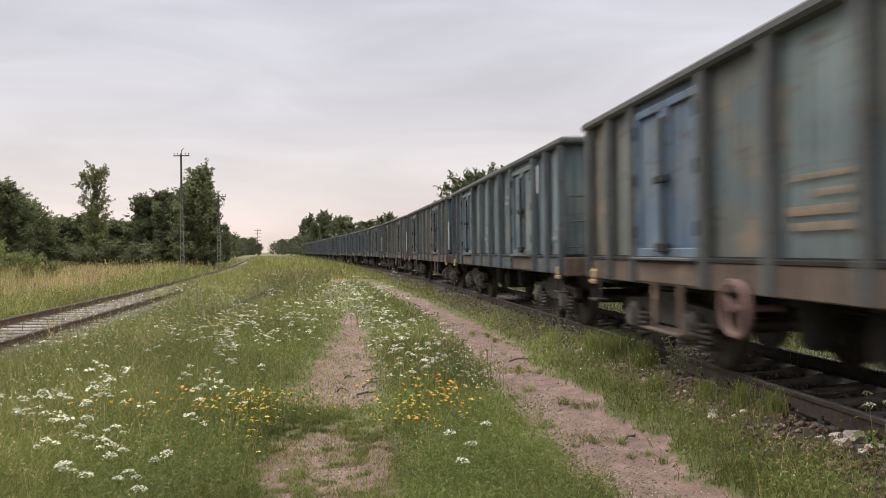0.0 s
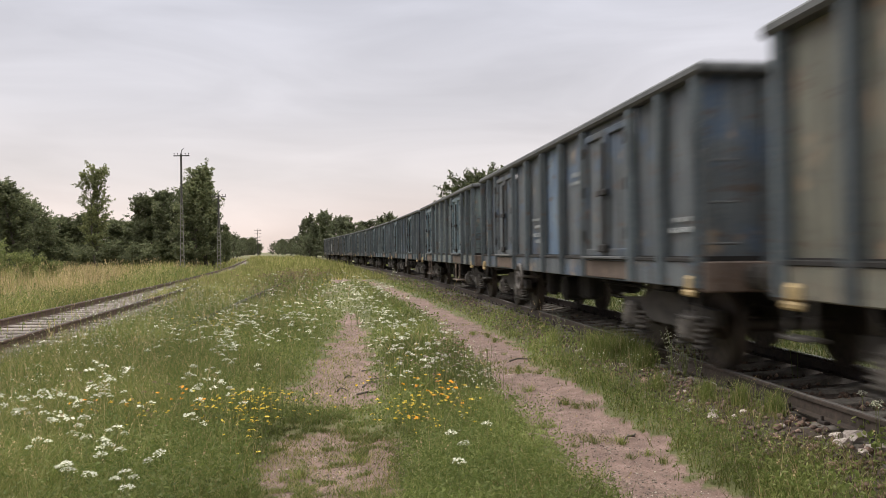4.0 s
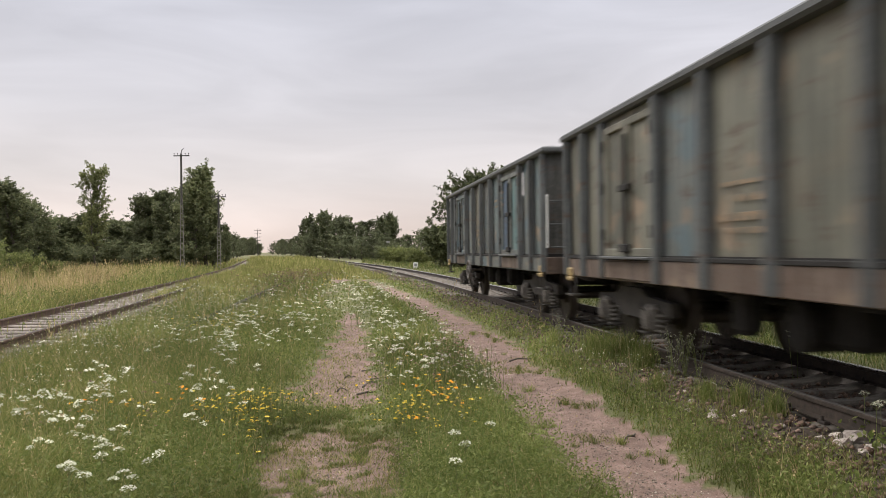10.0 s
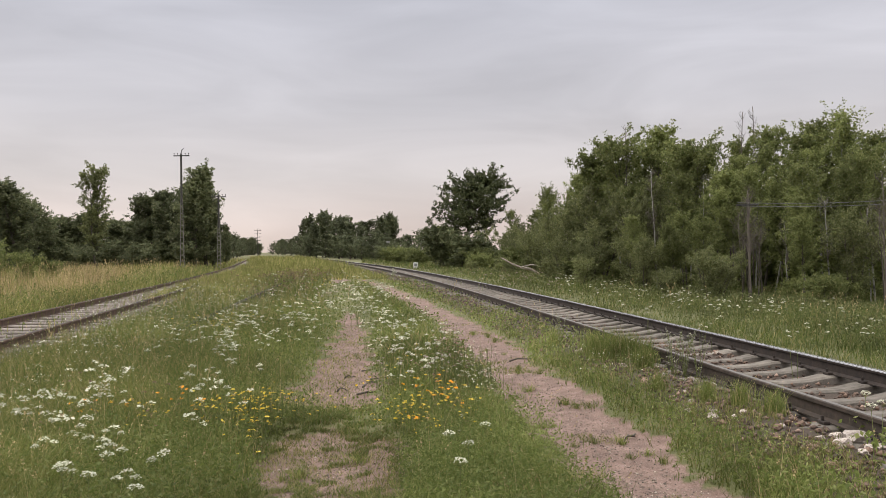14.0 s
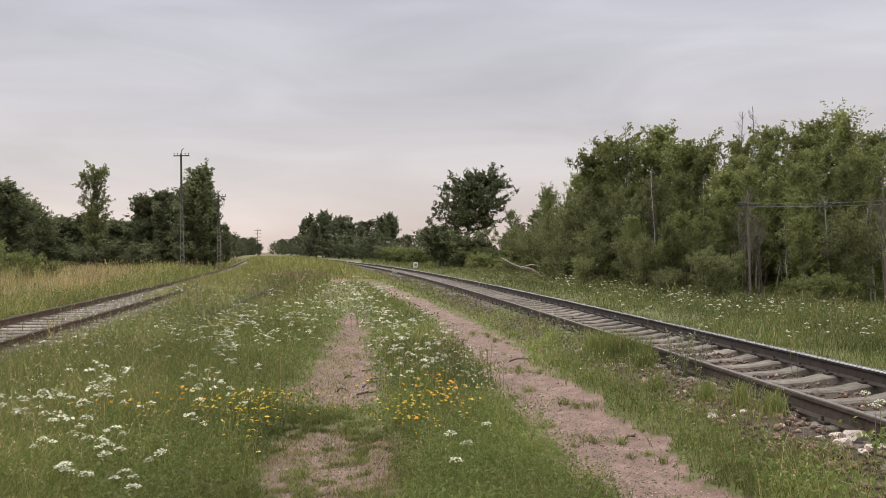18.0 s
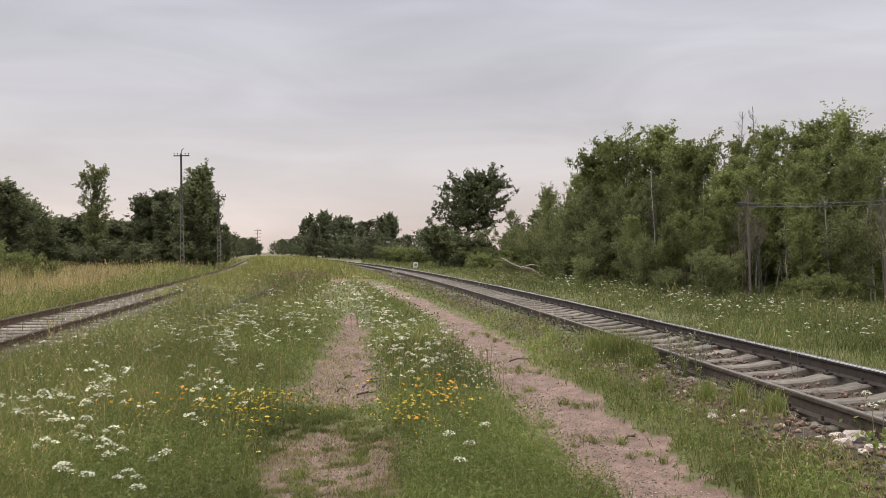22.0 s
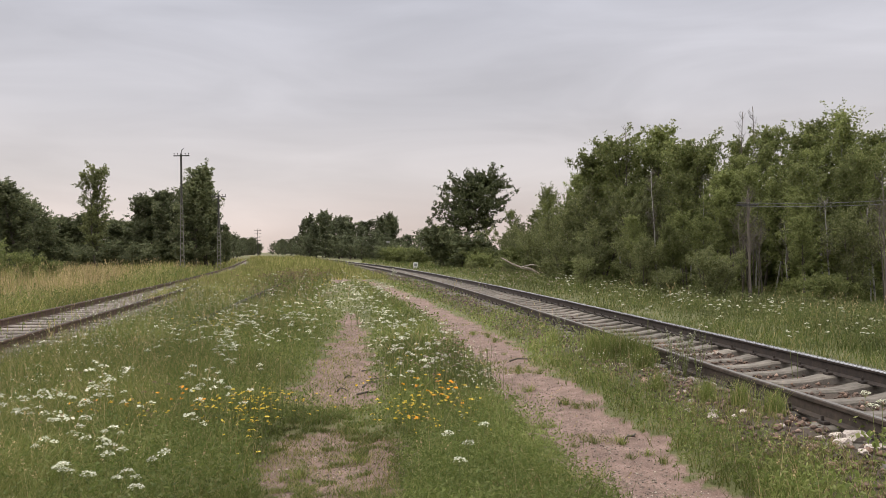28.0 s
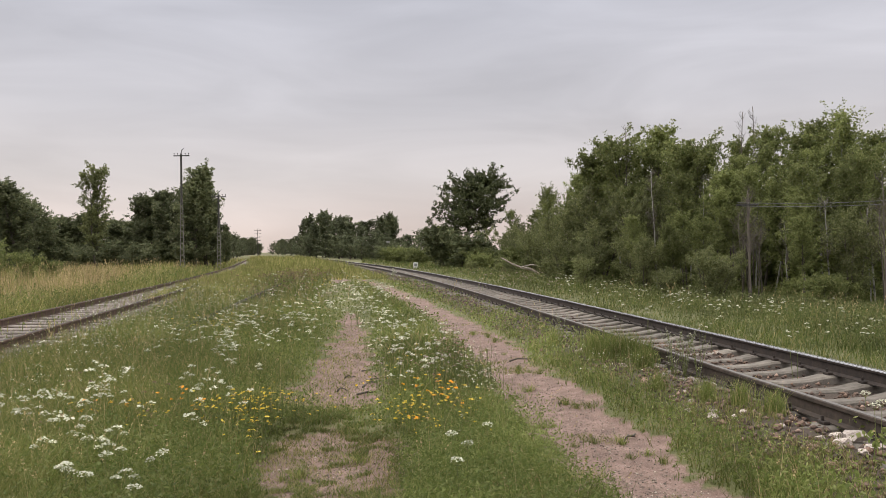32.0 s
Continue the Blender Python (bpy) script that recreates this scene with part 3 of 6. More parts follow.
# single stones at the foot of the near rail
_stones = [stone_mesh(k, M_STONE) for k in range(6)] + [stone_mesh(k + 9, M_STONE_PALE, "stone", 2) for k in range(3)]
_rng = random.Random(11)
for _i in range(250):
    _s = 4.2 + 8 * _rng.random() ** 1.4
    _o = -_rng.uniform(0.86, 1.65)
    _p = lane(_s, _o, 0)
    _r = _rng.uniform(0.035, 0.10)
    _m = Matrix.Translation((_p.x, _p.y, float(ground_z(_p.x, _p.y)) + _r * 0.18)) @ Euler((_rng.uniform(-0.3, 0.3), _rng.uniform(-0.3, 0.3), _rng.uniform(0, 6))).to_matrix().to_4x4() @ Matrix.Diagonal((_r, _r * _rng.uniform(0.7, 1.3), _r, 1))
    hang("ballast_stone", _stones[6 + _rng.randrange(3) if _rng.random() < 0.14 else _rng.randrange(6)], None, main_track, at=_m)
for _x, _y, _r in ((3.13, 6.2, 0.24), (2.98, 6.1, 0.14), (3.28, 6.25, 0.2), (3.12, 5.95, 0.12), (3.34, 6.0, 0.16), (3.42, 6.3, 0.17), (3.22, 6.05, 0.15), (3.05, 6.35, 0.11), (3.18, 6.42, 0.13), (3.3, 6.5, 0.16), (2.9, 6.3, 0.08), (3.45, 6.55, 0.14), (3.0, 5.85, 0.09)):
    _ob = hang("loose_stone", _stones[6 + int(_r * 100) % 3], None, None)
    _ob.matrix_basis = Matrix.Translation((_x, _y, float(ground_z(_x, _y)) + _r * 0.2)) @ Matrix.Diagonal((_r, _r, _r * 0.8, 1))
    tagged(_ob, "pale broken stone lying at the edge of the ballast", "stone", "loose stones beside the rail")


# ---------------------------------------------------------------- trees
def tube(a, b, r0, r1, seg=5):
    a, b = np.array(a, float), np.array(b, float)
    d = (b - a) / (np.linalg.norm(b - a) + 1e-9)
    u = np.cross(d, (0.31, 0.95, 0.07))
    u /= np.linalg.norm(u) + 1e-9
    w = np.cross(d, u)
    t = np.linspace(0, 2 * math.pi, seg, endpoint=False)
    ring = np.cos(t)[:, None] * u + np.sin(t)[:, None] * w
    v = np.concatenate([a + ring * r0, b + ring * r1])
    i = np.arange(seg)
    j = (i + 1) % seg
    f = np.concatenate([np.stack([i, j, j + seg], 1), np.stack([i, j + seg, i + seg], 1)])
    return v, f


def join(pieces):
    vs, fs, k = [], [], 0
    for v, f in pieces:
        vs.append(v)
        fs.append(f + k)
        k += len(v)
    return np.concatenate(vs), np.concatenate(fs)


def leaves(rng, pts, size, droop=0.3, wide=0.36):
    """A pointed leaf of two triangles at each point, turned anyhow."""
    n = len(pts)
    d = rng.normal(0, 1, (n, 3))
    d[:, 2] -= droop
    d /= np.linalg.norm(d, axis=1)[:, None]
    u = np.cross(d, rng.normal(0, 1, (n, 3)))
    u /= np.linalg.norm(u, axis=1)[:, None] + 1e-9
    s = size * rng.uniform(0.6, 1.35, (n, 1))
    a, b = pts - d * s * 0.5, pts + d * s * 0.5
    v = np.stack([a, pts + u * s * wide, b, pts - u * s * wide], 1)
    t = np.array([(0, 1, 2), (0, 2, 3)])[None] + 4 * np.arange(n)[:, None, None]
    return v.reshape(-1, 3), t.reshape(-1, 3)


def sprigs(rng, pts, size):
    """One small pointed leaf at each point."""
    n = len(pts)
    d = rng.normal(0, 1, (n, 3))
    d /= np.linalg.norm(d, axis=1)[:, None]
    u = np.cross(d, rng.normal(0, 1, (n, 3)))
    u /= np.linalg.norm(u, axis=1)[:, None] + 1e-9
    s = size * rng.uniform(0.6, 1.4, (n, 1))
    v = np.stack([pts - d * s * 0.4 + u * s * 0.42, pts - d * s * 0.4 - u * s * 0.42, pts + d * s * 0.75], 1)
    return v.reshape(-1, 3), np.arange(3 * n).reshape(-1, 3)


OVAL = ((0.0, 0.55), (0.3, 1.0), (0.65, 0.85), (1.0, 0.25))


def tree_meshes(seed, height, radius, trunk, bare, leaf, count, limbs=30, up=0.9, spray=0.5, thick=0.2, shape=OVAL, stems=1, lean=0.06, tip=0.0, splay=0.3, twigs=True):
    """Trunk, limbs and twigs as one mesh, the crown as another: single leaves strung along the twigs.
    shape: length of the limbs from the lowest (0) to the topmost (1); up: how steeply they climb."""
    rng = np.random.default_rng(seed)
    wood, sprays = [], []
    for k in range(stems):
        base = np.array([rng.normal(0, 0.12 * (stems > 1)), rng.normal(0, 0.12 * (stems > 1)), -0.1])
        way = np.array([rng.normal(0, lean) + tip, rng.normal(0, lean), 1.0])
        if stems > 1:
            ang = 6.28 * k / stems + rng.normal(0, 0.3)
            way[:2] += splay * np.array([math.cos(ang), math.sin(ang)])
        pts, p, steps = [base], base, 7
        hh = height * (rng.uniform(0.78, 1.0) if stems > 1 and k else 1.0)
        for i in range(steps):
            way = way + np.array([rng.normal(0, 0.05), rng.normal(0, 0.05), 0.05])
            p = p + way / np.linalg.norm(way) * (hh * 0.97 - spray * 0.4) / steps
            pts.append(p)
        for i in range(steps):
            r0, r1 = trunk * (1 - i / steps * 0.92), trunk * (1 - (i + 1) / steps * 0.92)
            wood.append(tube(pts[i], pts[i + 1], r0 * (1.35 if i == 0 else 1), r1, 6))
        pts = np.array(pts)
        nl = max(4, limbs // stems)
        for j in range(nl):
            f = bare + (1 - bare) * (j + rng.random()) / nl
            q = f * steps
            i = min(int(q), steps - 1)
            a = pts[i] + (pts[i + 1] - pts[i]) * (q - i)
            g = (f - bare) / (1 - bare)
            ln = radius * float(np.interp(g, *zip(*shape))) * rng.uniform(0.6, 1.15)
            az = 2.4 * j + rng.normal(0, 0.5)
            d = np.array([math.cos(az), math.sin(az), 0.0])
            climb = up * rng.uniform(0.6, 1.3) * (0.7 + 0.6 * g)
            m1 = a + (d + np.array([0, 0, climb * 0.8])) * ln * 0.5
            b = m1 + (d * 0.9 + np.array([rng.normal(0, 0.2), rng.normal(0, 0.2), climb * rng.uniform(0.6, 1.4)])) * ln * 0.5
            r = trunk * (1 - f) * 0.4 + 0.010
            wood += [tube(a, m1, r, r * 0.65, 4), tube(m1, b, r * 0.65, r * 0.25, 3)]
            for w in np.linspace(0.22, 1.0, 7):
                c = a + (m1 - a) * w * 2 if w < 0.5 else m1 + (b - m1) * (w * 2 - 1)
                td = d * rng.uniform(0.2, 0.9) + np.array([rng.normal(0, 0.6), rng.normal(0, 0.6), climb * 0.7 + rng.normal(0.1, 0.35)])
                td = td / np.linalg.norm(td)
                tl = spray * rng.uniform(0.55, 1.2) * (0.75 + 0.4 * w)
                sprays.append((c, td, tl))
                if twigs and w > 0.4:
                    wood.append(tube(c, c + td * tl * 0.9, r * 0.22, 0.004, 3))
        for _ in range(4):
            td = np.array([rng.normal(0, 0.3), rng.normal(0, 0.3), 1.0])
            sprays.append((pts[-1] - np.array([0, 0, 0.3 * spray]), td / np.linalg.norm(td), spray * rng.uniform(0.7, 1.2)))
    num = max(3, count // len(sprays))
    cloud = []
    for c, td, tl in sprays:
        t = rng.uniform(0.05, 1.1, (num, 1))
        cloud.append(c + td * tl * t + rng.normal(0, 1, (num, 3)) * (thick * tl * (1.15 - 0.75 * t)))
    wv, wf = join(wood)
    lv, lf = sprigs(rng, np.concatenate(cloud), leaf)
    return mesh_np("trunk", wv, wf, True), mesh_np("crown", lv, lf)


def tree_kind(name, label, category, bark, leaf_mat, group, **kw):
    tm, cm = tree_meshes(**kw)
    t = thing(name, label=label, category=category, group=group)
    hang("trunk", tm, bark, t)
    hang("crown", cm, leaf_mat, t)
    return t, max(v.co.z for v in cm.vertices) - 0.05


def plant(kind, used, x, y, h, base_h, turn, wide=1.0, z=None):
    """Sets a tree of that kind at x, y, grown to the height h; the first planting uses the original."""
    k = h / base_h
    m = Matrix.Translation((x, y, float(ground_z(x, y)) if z is None else z)) @ Matrix.Rotation(turn, 4, "Z")
    if used:
        t = copy_thing(kind, m)
    else:
        t = kind
        t.matrix_basis = m
    t.scale = (k * wide, k * wide, k)
    return t


G_WOOD, G_LEFT, G_FAR = "trees of the wood beside the line", "trees behind the siding", "trees of the distant woods"
COLUMN = ((0.0, 0.75), (0.3, 1.0), (0.65, 0.8), (0.85, 0.5), (1.0, 0.2))
PLUME = ((0.0, 0.5), (0.45, 1.0), (0.75, 0.9), (1.0, 0.45))
SPREAD = ((0.0, 0.80), (0.18, 1.0), (0.42, 0.95), (0.7, 0.62), (0.9, 0.42), (1.0, 0.2))
KINDS = {
    "aspen_a": tree_kind("aspen_tree", "young aspen with light green leaves and a slim grey stem", "tree", M_BARK, M_LEAF, G_WOOD, seed=21, height=7.0, radius=1.15, trunk=0.07, bare=0.36, leaf=0.088, count=12000, limbs=36, up=1.15, spray=0.55, shape=PLUME),
    "aspen_b": tree_kind("aspen_tree", "slender young aspen with sparse green crown", "tree", M_BARK, M_LEAF, G_WOOD, seed=22, height=7.0, radius=0.85, trunk=0.055, bare=0.44, leaf=0.080, count=8500, limbs=32, up=1.3, spray=0.5, shape=OVAL),
    "birch": tree_kind("birch_tree", "slim birch with pale bark and loose green crown", "tree", M_BIRCH, M_LEAF, G_WOOD, seed=23, height=7.0, radius=0.95, trunk=0.05, bare=0.42, leaf=0.072, count=7500, limbs=34, up=1.2, spray=0.6, thick=0.16, shape=COLUMN),
    "willow": tree_kind("willow_tree", "bushy willow with several stems and grey-green leaves", "tree", M_BARK, M_LEAF_GREY, G_WOOD, seed=24, height=5.0, radius=1.05, trunk=0.05, bare=0.16, leaf=0.078, count=12500, limbs=44, up=1.3, spray=0.6, thick=0.17, shape=PLUME, stems=4),
    "maple": tree_kind("broadleaf_tree", "dark broad-crowned tree standing alone by the line", "tree", M_BARK, M_LEAF_DEEP, "", seed=25, height=9.0, radius=3.3, trunk=0.2, bare=0.44, leaf=0.17, count=17000, limbs=46, up=0.50, spray=1.25, thick=0.125, shape=SPREAD, lean=0.02, tip=0.20),
    "dark_a": tree_kind("broadleaf_tree", "dense dark green broadleaf tree at the meadow's edge", "tree", M_BARK, M_LEAF_DARK, G_LEFT, seed=26, height=8.5, radius=1.9, trunk=0.15, bare=0.06, leaf=0.16, count=14500, limbs=56, up=0.85, spray=0.75, shape=COLUMN, lean=0.03),
    "dark_b": tree_kind("broadleaf_tree", "tall narrow dark tree with ragged top", "tree", M_BARK, M_LEAF_DARK, G_LEFT, seed=27, height=9.0, radius=1.35, trunk=0.14, bare=0.08, leaf=0.15, count=13000, limbs=58, up=1.1, spray=0.75, shape=COLUMN, lean=0.02),
    "slender": tree_kind("broadleaf_tree", "tall slender grey-green tree above the bushes", "tree", M_BARK, M_LEAF_GREY, "", seed=46, height=9.0, radius=1.25, trunk=0.11, bare=0.24, leaf=0.125, count=9500, limbs=46, up=1.2, spray=0.6, shape=PLUME, stems=2, splay=0.13),
    "far": tree_kind("broadleaf_tree", "dark tree of a distant wood", "tree", M_BARK, M_LEAF_FAR, G_FAR, twigs=False, seed=28, height=9.0, radius=2.9, trunk=0.18, bare=0.03, leaf=0.24, count=5000, limbs=30, up=0.9, spray=0.85, thick=0.22, shape=OVAL, lean=0.03),
    "far_tall": tree_kind("broadleaf_tree", "tall narrow dark tree of a distant wood", "tree", M_BARK, M_LEAF_FAR, G_FAR, twigs=False, seed=38, height=9.0, radius=1.5, trunk=0.14, bare=0.03, leaf=0.21, count=5600, limbs=34, up=1.5, spray=0.75, thick=0.2, shape=COLUMN, lean=0.02),
    "dark_bush": tree_kind("bush", "dark green bush below the trees", "bush", M_BARK, M_LEAF_DARK, "dark bushes behind the siding", twigs=False, seed=39, height=3.0, radius=1.0, trunk=0.04, bare=0.03, leaf=0.15, count=4600, limbs=30, up=0.9, spray=0.55, thick=0.24, shape=PLUME, stems=5),
    "bush": tree_kind("bush", "rounded leafy green bush", "bush", M_BARK, M_LEAF, "bushes at the wood's edge", twigs=False, seed=29, height=2.2, radius=0.8, trunk=0.025, bare=0.05, leaf=0.085, count=5600, limbs=30, up=0.9, spray=0.42, thick=0.22, shape=PLUME, stems=5),
    "low_bush": tree_kind("bush", "low grey-green bush in the undergrowth", "bush", M_BARK, M_LEAF_GREY, "low bushes in the undergrowth", twigs=False, seed=30, height=1.2, radius=0.45, trunk=0.015, bare=0.05, leaf=0.055, count=3000, limbs=26, up=1.1, spray=0.28, thick=0.2, shape=PLUME, stems=5, lean=0.12),
}
_used = set()
_trng = random.Random(77)


def grow(kind, x, y, h, wide=1.0):
    k, base = KINDS[kind]
    t = plant(k, kind in _used, x, y, h, base, _trng.uniform(0, 6.28), wide * _trng.uniform(0.9, 1.12))
    _used.add(kind)
    return t


# the wood beyond the main line: its front row, the middle trees, the dark depth behind
for kind, x, y, h in (("birch", 7.0, 50, 5.8), ("aspen_b", 6.7, 53, 5.4), ("aspen_b", 7.3, 46, 6.1), ("aspen_a", 7.7, 43, 6.4), ("aspen_a", 8.1, 41, 6.9), ("birch", 8.8, 40, 7.5), ("aspen_a", 9.1, 38, 7.2), ("aspen_b", 9.5, 37, 7.4), ("aspen_a", 9.8, 35, 6.4), ("aspen_a", 10.8, 36, 6.6), ("aspen_a", 11.1, 34, 6.4), ("birch", 11.5, 33, 6.1), ("aspen_a", 12.0, 32, 6.2), ("aspen_b", 12.6, 32, 6.6), ("aspen_a", 13.0, 31, 6.3), ("aspen_b", 13.7, 31, 6.6), ("birch", 14.0, 30, 6.9), ("aspen_a", 14.3, 29, 6.2), ("aspen_b", 14.5, 28, 5.7), ("aspen_a", 14.6, 27, 5.2), ("aspen_a", 8.6, 44, 6.6), ("aspen_b", 10.2, 39, 6.9)):
    grow(kind, x, y, h + 0.2)
for kind, x, y, h in (("aspen_b", 12.2, 24, 4.3), ("aspen_b", 12.9, 26, 4.8), ("birch", 11.2, 25, 4.6), ("aspen_a", 11.9, 28, 5.0), ("aspen_b", 10.2, 26, 4.5), ("aspen_a", 9.6, 29, 4.9), ("aspen_b", 8.9, 30, 4.6), ("willow", 8.3, 33, 4.7), ("aspen_a", 7.9, 36, 4.9), ("willow", 7.2, 38, 4.8), ("willow", 6.5, 41, 4.3), ("aspen_b", 10.6, 30, 5.3), ("birch", 12.2, 30, 5.6), ("aspen_b", 13.4, 29, 5.4), ("willow", 6.2, 46, 3.9), ("willow", 5.6, 48, 3.3)):
    grow(kind, x, y, h)
for i in range(34):
    y = 22 + 34 * _trng.random()
    o = _trng.uniform(11.5, 20)
    p = lane(y, o, 0)
    grow(("aspen_a", "willow", "aspen_a", "willow")[i % 4], p.x, p.y, _trng.uniform(3.3, 4.5) * (0.68 + 0.011 * y), 1.2)
for i in range(30):
    y = 22 + 33 * _trng.random()
    p = lane(y, _trng.uniform(10.0, 13.5), 0)
    grow("bush", p.x, p.y, _trng.uniform(1.4, 2.8), 1.2)
for kind, x, y, h in (("aspen_b", 10.0, 22.4, 2.7), ("willow", 11.4, 22.6, 2.9), ("aspen_b", 10.3, 23.4, 3.4), ("birch", 12.6, 24.0, 3.6), ("aspen_a", 8.4, 28.0, 3.1), ("willow", 7.3, 31.5, 2.6), ("aspen_a", 8.0, 34.0, 3.9), ("willow", 6.7, 36.5, 3.0), ("aspen_b", 9.2, 27.0, 3.8), ("aspen_b", 11.0, 24.6, 3.7), ("aspen_b", 7.5, 26.6, 2.5), ("willow", 6.9, 28.0, 2.0), ("aspen_a", 8.3, 25.5, 2.7), ("willow", 7.6, 27.4, 2.3), ("aspen_b", 7.3, 30.2, 2.9)):
    grow(kind, x, y, h, 1.1)
for i in range(20):
    s = 19 + 18 * _trng.random()
    p = lane(s, _trng.uniform(7.4, 9.6) - 0.09 * (s - 19), 0)
    grow("bush", p.x, p.y, _trng.uniform(0.6, 1.3), 1.1)
for x, y, h in ((7.45, 22.8, 1.55), (7.9, 23.6, 1.7), (6.75, 24.6, 1.0), (5.6, 33.0, 1.4), (6.2, 35.0, 2.1), (5.6, 38.0, 2.2)):
    grow("willow", x, y, h, 1.5)
for i in range(40):
    s = 18 + 42 * _trng.random()
    if 40 < s < 47:
        continue
    p = lane(s, _trng.uniform(6.2, 8.2) - 0.035 * (s - 15), 0)
    grow("bush" if i % 3 == 0 and s > 30 else "low_bush", p.x, p.y, _trng.uniform(0.3, 0.6) if s < 33 else _trng.uniform(0.5, 1.5), 1.05)
# the lone dark tree and the scrub round it
grow("maple", 1.35, 72, 9.5, 1.08).rotation_euler.z = 0.0
for kind, x, y, h in (("dark_bush", 0.2, 72, 4.9), ("dark_bush", 1.6, 70, 3.9), ("dark_bush", 4.1, 71, 2.9), ("willow", 7.6, 90, 4.4), ("aspen_b", 8.6, 95, 6.4), ("willow", 9.5, 80, 4.3), ("willow", 5.6, 66, 3.6), ("willow", 7.2, 70, 4.2), ("dark_bush", 2.6, 70, 3.6), ("aspen_a", -1.0, 100, 5.0), ("willow", 6.2, 60, 3.2), ("willow", 8.8, 64, 4.6), ("aspen_a", 3.6, 78, 5.2), ("aspen_b", 10.0, 90, 6.2), ("willow", 5.4, 58, 2.8)):
    grow(kind, x, y, h, 1.25)
for i in range(26):
    s = _trng.uniform(54, 120)
    p = lane(s, _trng.uniform(6.5, 11), 0)
    grow("bush", p.x, p.y, _trng.uniform(1.2, 2.4), 1.2)
# the wood along the bend: a high dark block with spired tops, low trees on both sides of it
for kind, x, y, h in (("far_tall", -36.9, 215, 10.3), ("far_tall", -31.3, 190, 7.9), ("far_tall", -32.0, 205, 10.9), ("far_tall", -29.6, 200, 11.2), ("far_tall", -27.2, 195, 11.1), ("far_tall", -25.2, 190, 10.1), ("far", -23.0, 185, 9.2), ("far_tall", -20.9, 180, 8.9), ("far", -18.9, 175, 8.0), ("far_tall", -16.9, 170, 7.9), ("far", -15.0, 165, 7.6), ("far_tall", -13.0, 160, 8.4), ("far_tall", -11.8, 158, 9.3), ("far_tall", -10.8, 160, 9.0), ("far", -10.0, 162, 7.5), ("far", -15.0, 150, 4.4), ("far", -12.6, 148, 4.0), ("far", -21.7, 170, 5.0), ("far", -29.5, 190, 5.6), ("far", -33.5, 200, 6.0), ("far", -26.0, 180, 5.4), ("far", -18.0, 158, 4.8), ("far", -7.0, 140, 3.9), ("far", -5.2, 135, 4.2), ("far", -3.5, 130, 4.5), ("far", -2.0, 125, 4.8), ("far", -24.0, 195, 8.8), ("far", -28.0, 205, 9.6), ("far", -34.0, 218, 9.0), ("far", -53.9, 300, 7.3), ("far", -61.6, 330, 7.0), ("far", -48.0, 275, 6.6), ("far", -69.6, 360, 7.5), ("far", -85.1, 420, 7.4), ("far", -77.0, 390, 7.2), ("far", -100.6, 480, 7.0)):
    grow(kind, x, y, h * _trng.uniform(1.0, 1.07), 1.5 if h < 6 else 1.25)
for i in range(30):
    s = _trng.uniform(120, 300)
    p = lane(s, _trng.uniform(9, 16), 0)
    grow("far", p.x, p.y, _trng.uniform(2.6, 4.2) * (0.6 + s / 300), 1.2)
for i in range(40):
    s = 118 * 1.038 ** i
    p = lane(s, 7.5 + 0.012 * s + _trng.uniform(0, 2), 0)
    grow("dark_bush", p.x, p.y, _trng.uniform(2.0, 3.4), 1.6)
# the rows that close the view along both lines
for i in range(34):
    y = 92 * 1.05 ** i
    x = float(side_x(y)) - 4.6 - _trng.uniform(0, 2.5)
    grow("far" if i % 3 else "far_tall", x, y, 4.4 + 0.0075 * y + _trng.uniform(-0.6, 0.7), 1.1)
for x, y, h in ((-98.4, 420, 9.6), (-99.6, 430, 8.8), (-103.6, 440, 7.9), (-101.8, 450, 6.8), (-96.0, 425, 6.2), (-118.0, 520, 7.0), (-126.0, 560, 6.0)):
    grow("far", x, y, h, 1.15)
for i in range(12):
    s = 480 * 1.09 ** i
    p = lane(s, 4.5 + _trng.uniform(0, 6), 0)
    grow("far", p.x, p.y, 5.0 + 0.006 * s + _trng.uniform(-1, 1.0), 1.3)
# trees behind the siding
for kind, x, y, h, w in (("dark_a", -32.4, 62, 7.4, 1.2), ("dark_b", -33.6, 64, 7.1, 1.4), ("dark_a", -35.8, 66, 6.6, 0.9), ("dark_a", -33.0, 67, 6.0, 1.2), ("dark_a", -36.8, 80, 5.3, 1.6), ("dark_a", -35.7, 80, 5.6, 1.6), ("dark_a", -33.1, 84, 5.1, 1.6), ("dark_a", -32.0, 85, 5.4, 1.6), ("dark_b", -29.0, 80, 7.5, 1.2), ("dark_a", -27.6, 78, 7.3, 1.2), ("dark_a", -26.2, 77, 7.7, 1.2), ("dark_a", -25.0, 78, 7.8, 1.2), ("dark_b", -22.0, 72, 9.7, 1.3), ("dark_b", -22.9, 73, 8.4, 1.3), ("dark_b", -21.5, 74, 8.5, 1.25), ("dark_b", -21.2, 75.5, 6.9, 1.2), ("dark_a", -22.6, 80, 5.0, 1.1), ("dark_a", -26.4, 90, 6.4, 1.2), ("dark_b", -24.6, 92, 4.8, 0.95), ("dark_a", -38.5, 90, 5.2, 1.6), ("dark_a", -38.3, 78, 4.5, 1.7), ("dark_a", -37.2, 79, 4.3, 1.7), ("dark_a", -31.2, 80, 4.6, 1.7), ("dark_a", -30.0, 79, 4.8, 1.6), ("dark_a", -40.0, 82, 5.4, 1.6)):
    grow(kind, x, y, h, w)
grow("slender", -28.9, 68, 9.1, 1.15).rotation_euler.z = 0.2
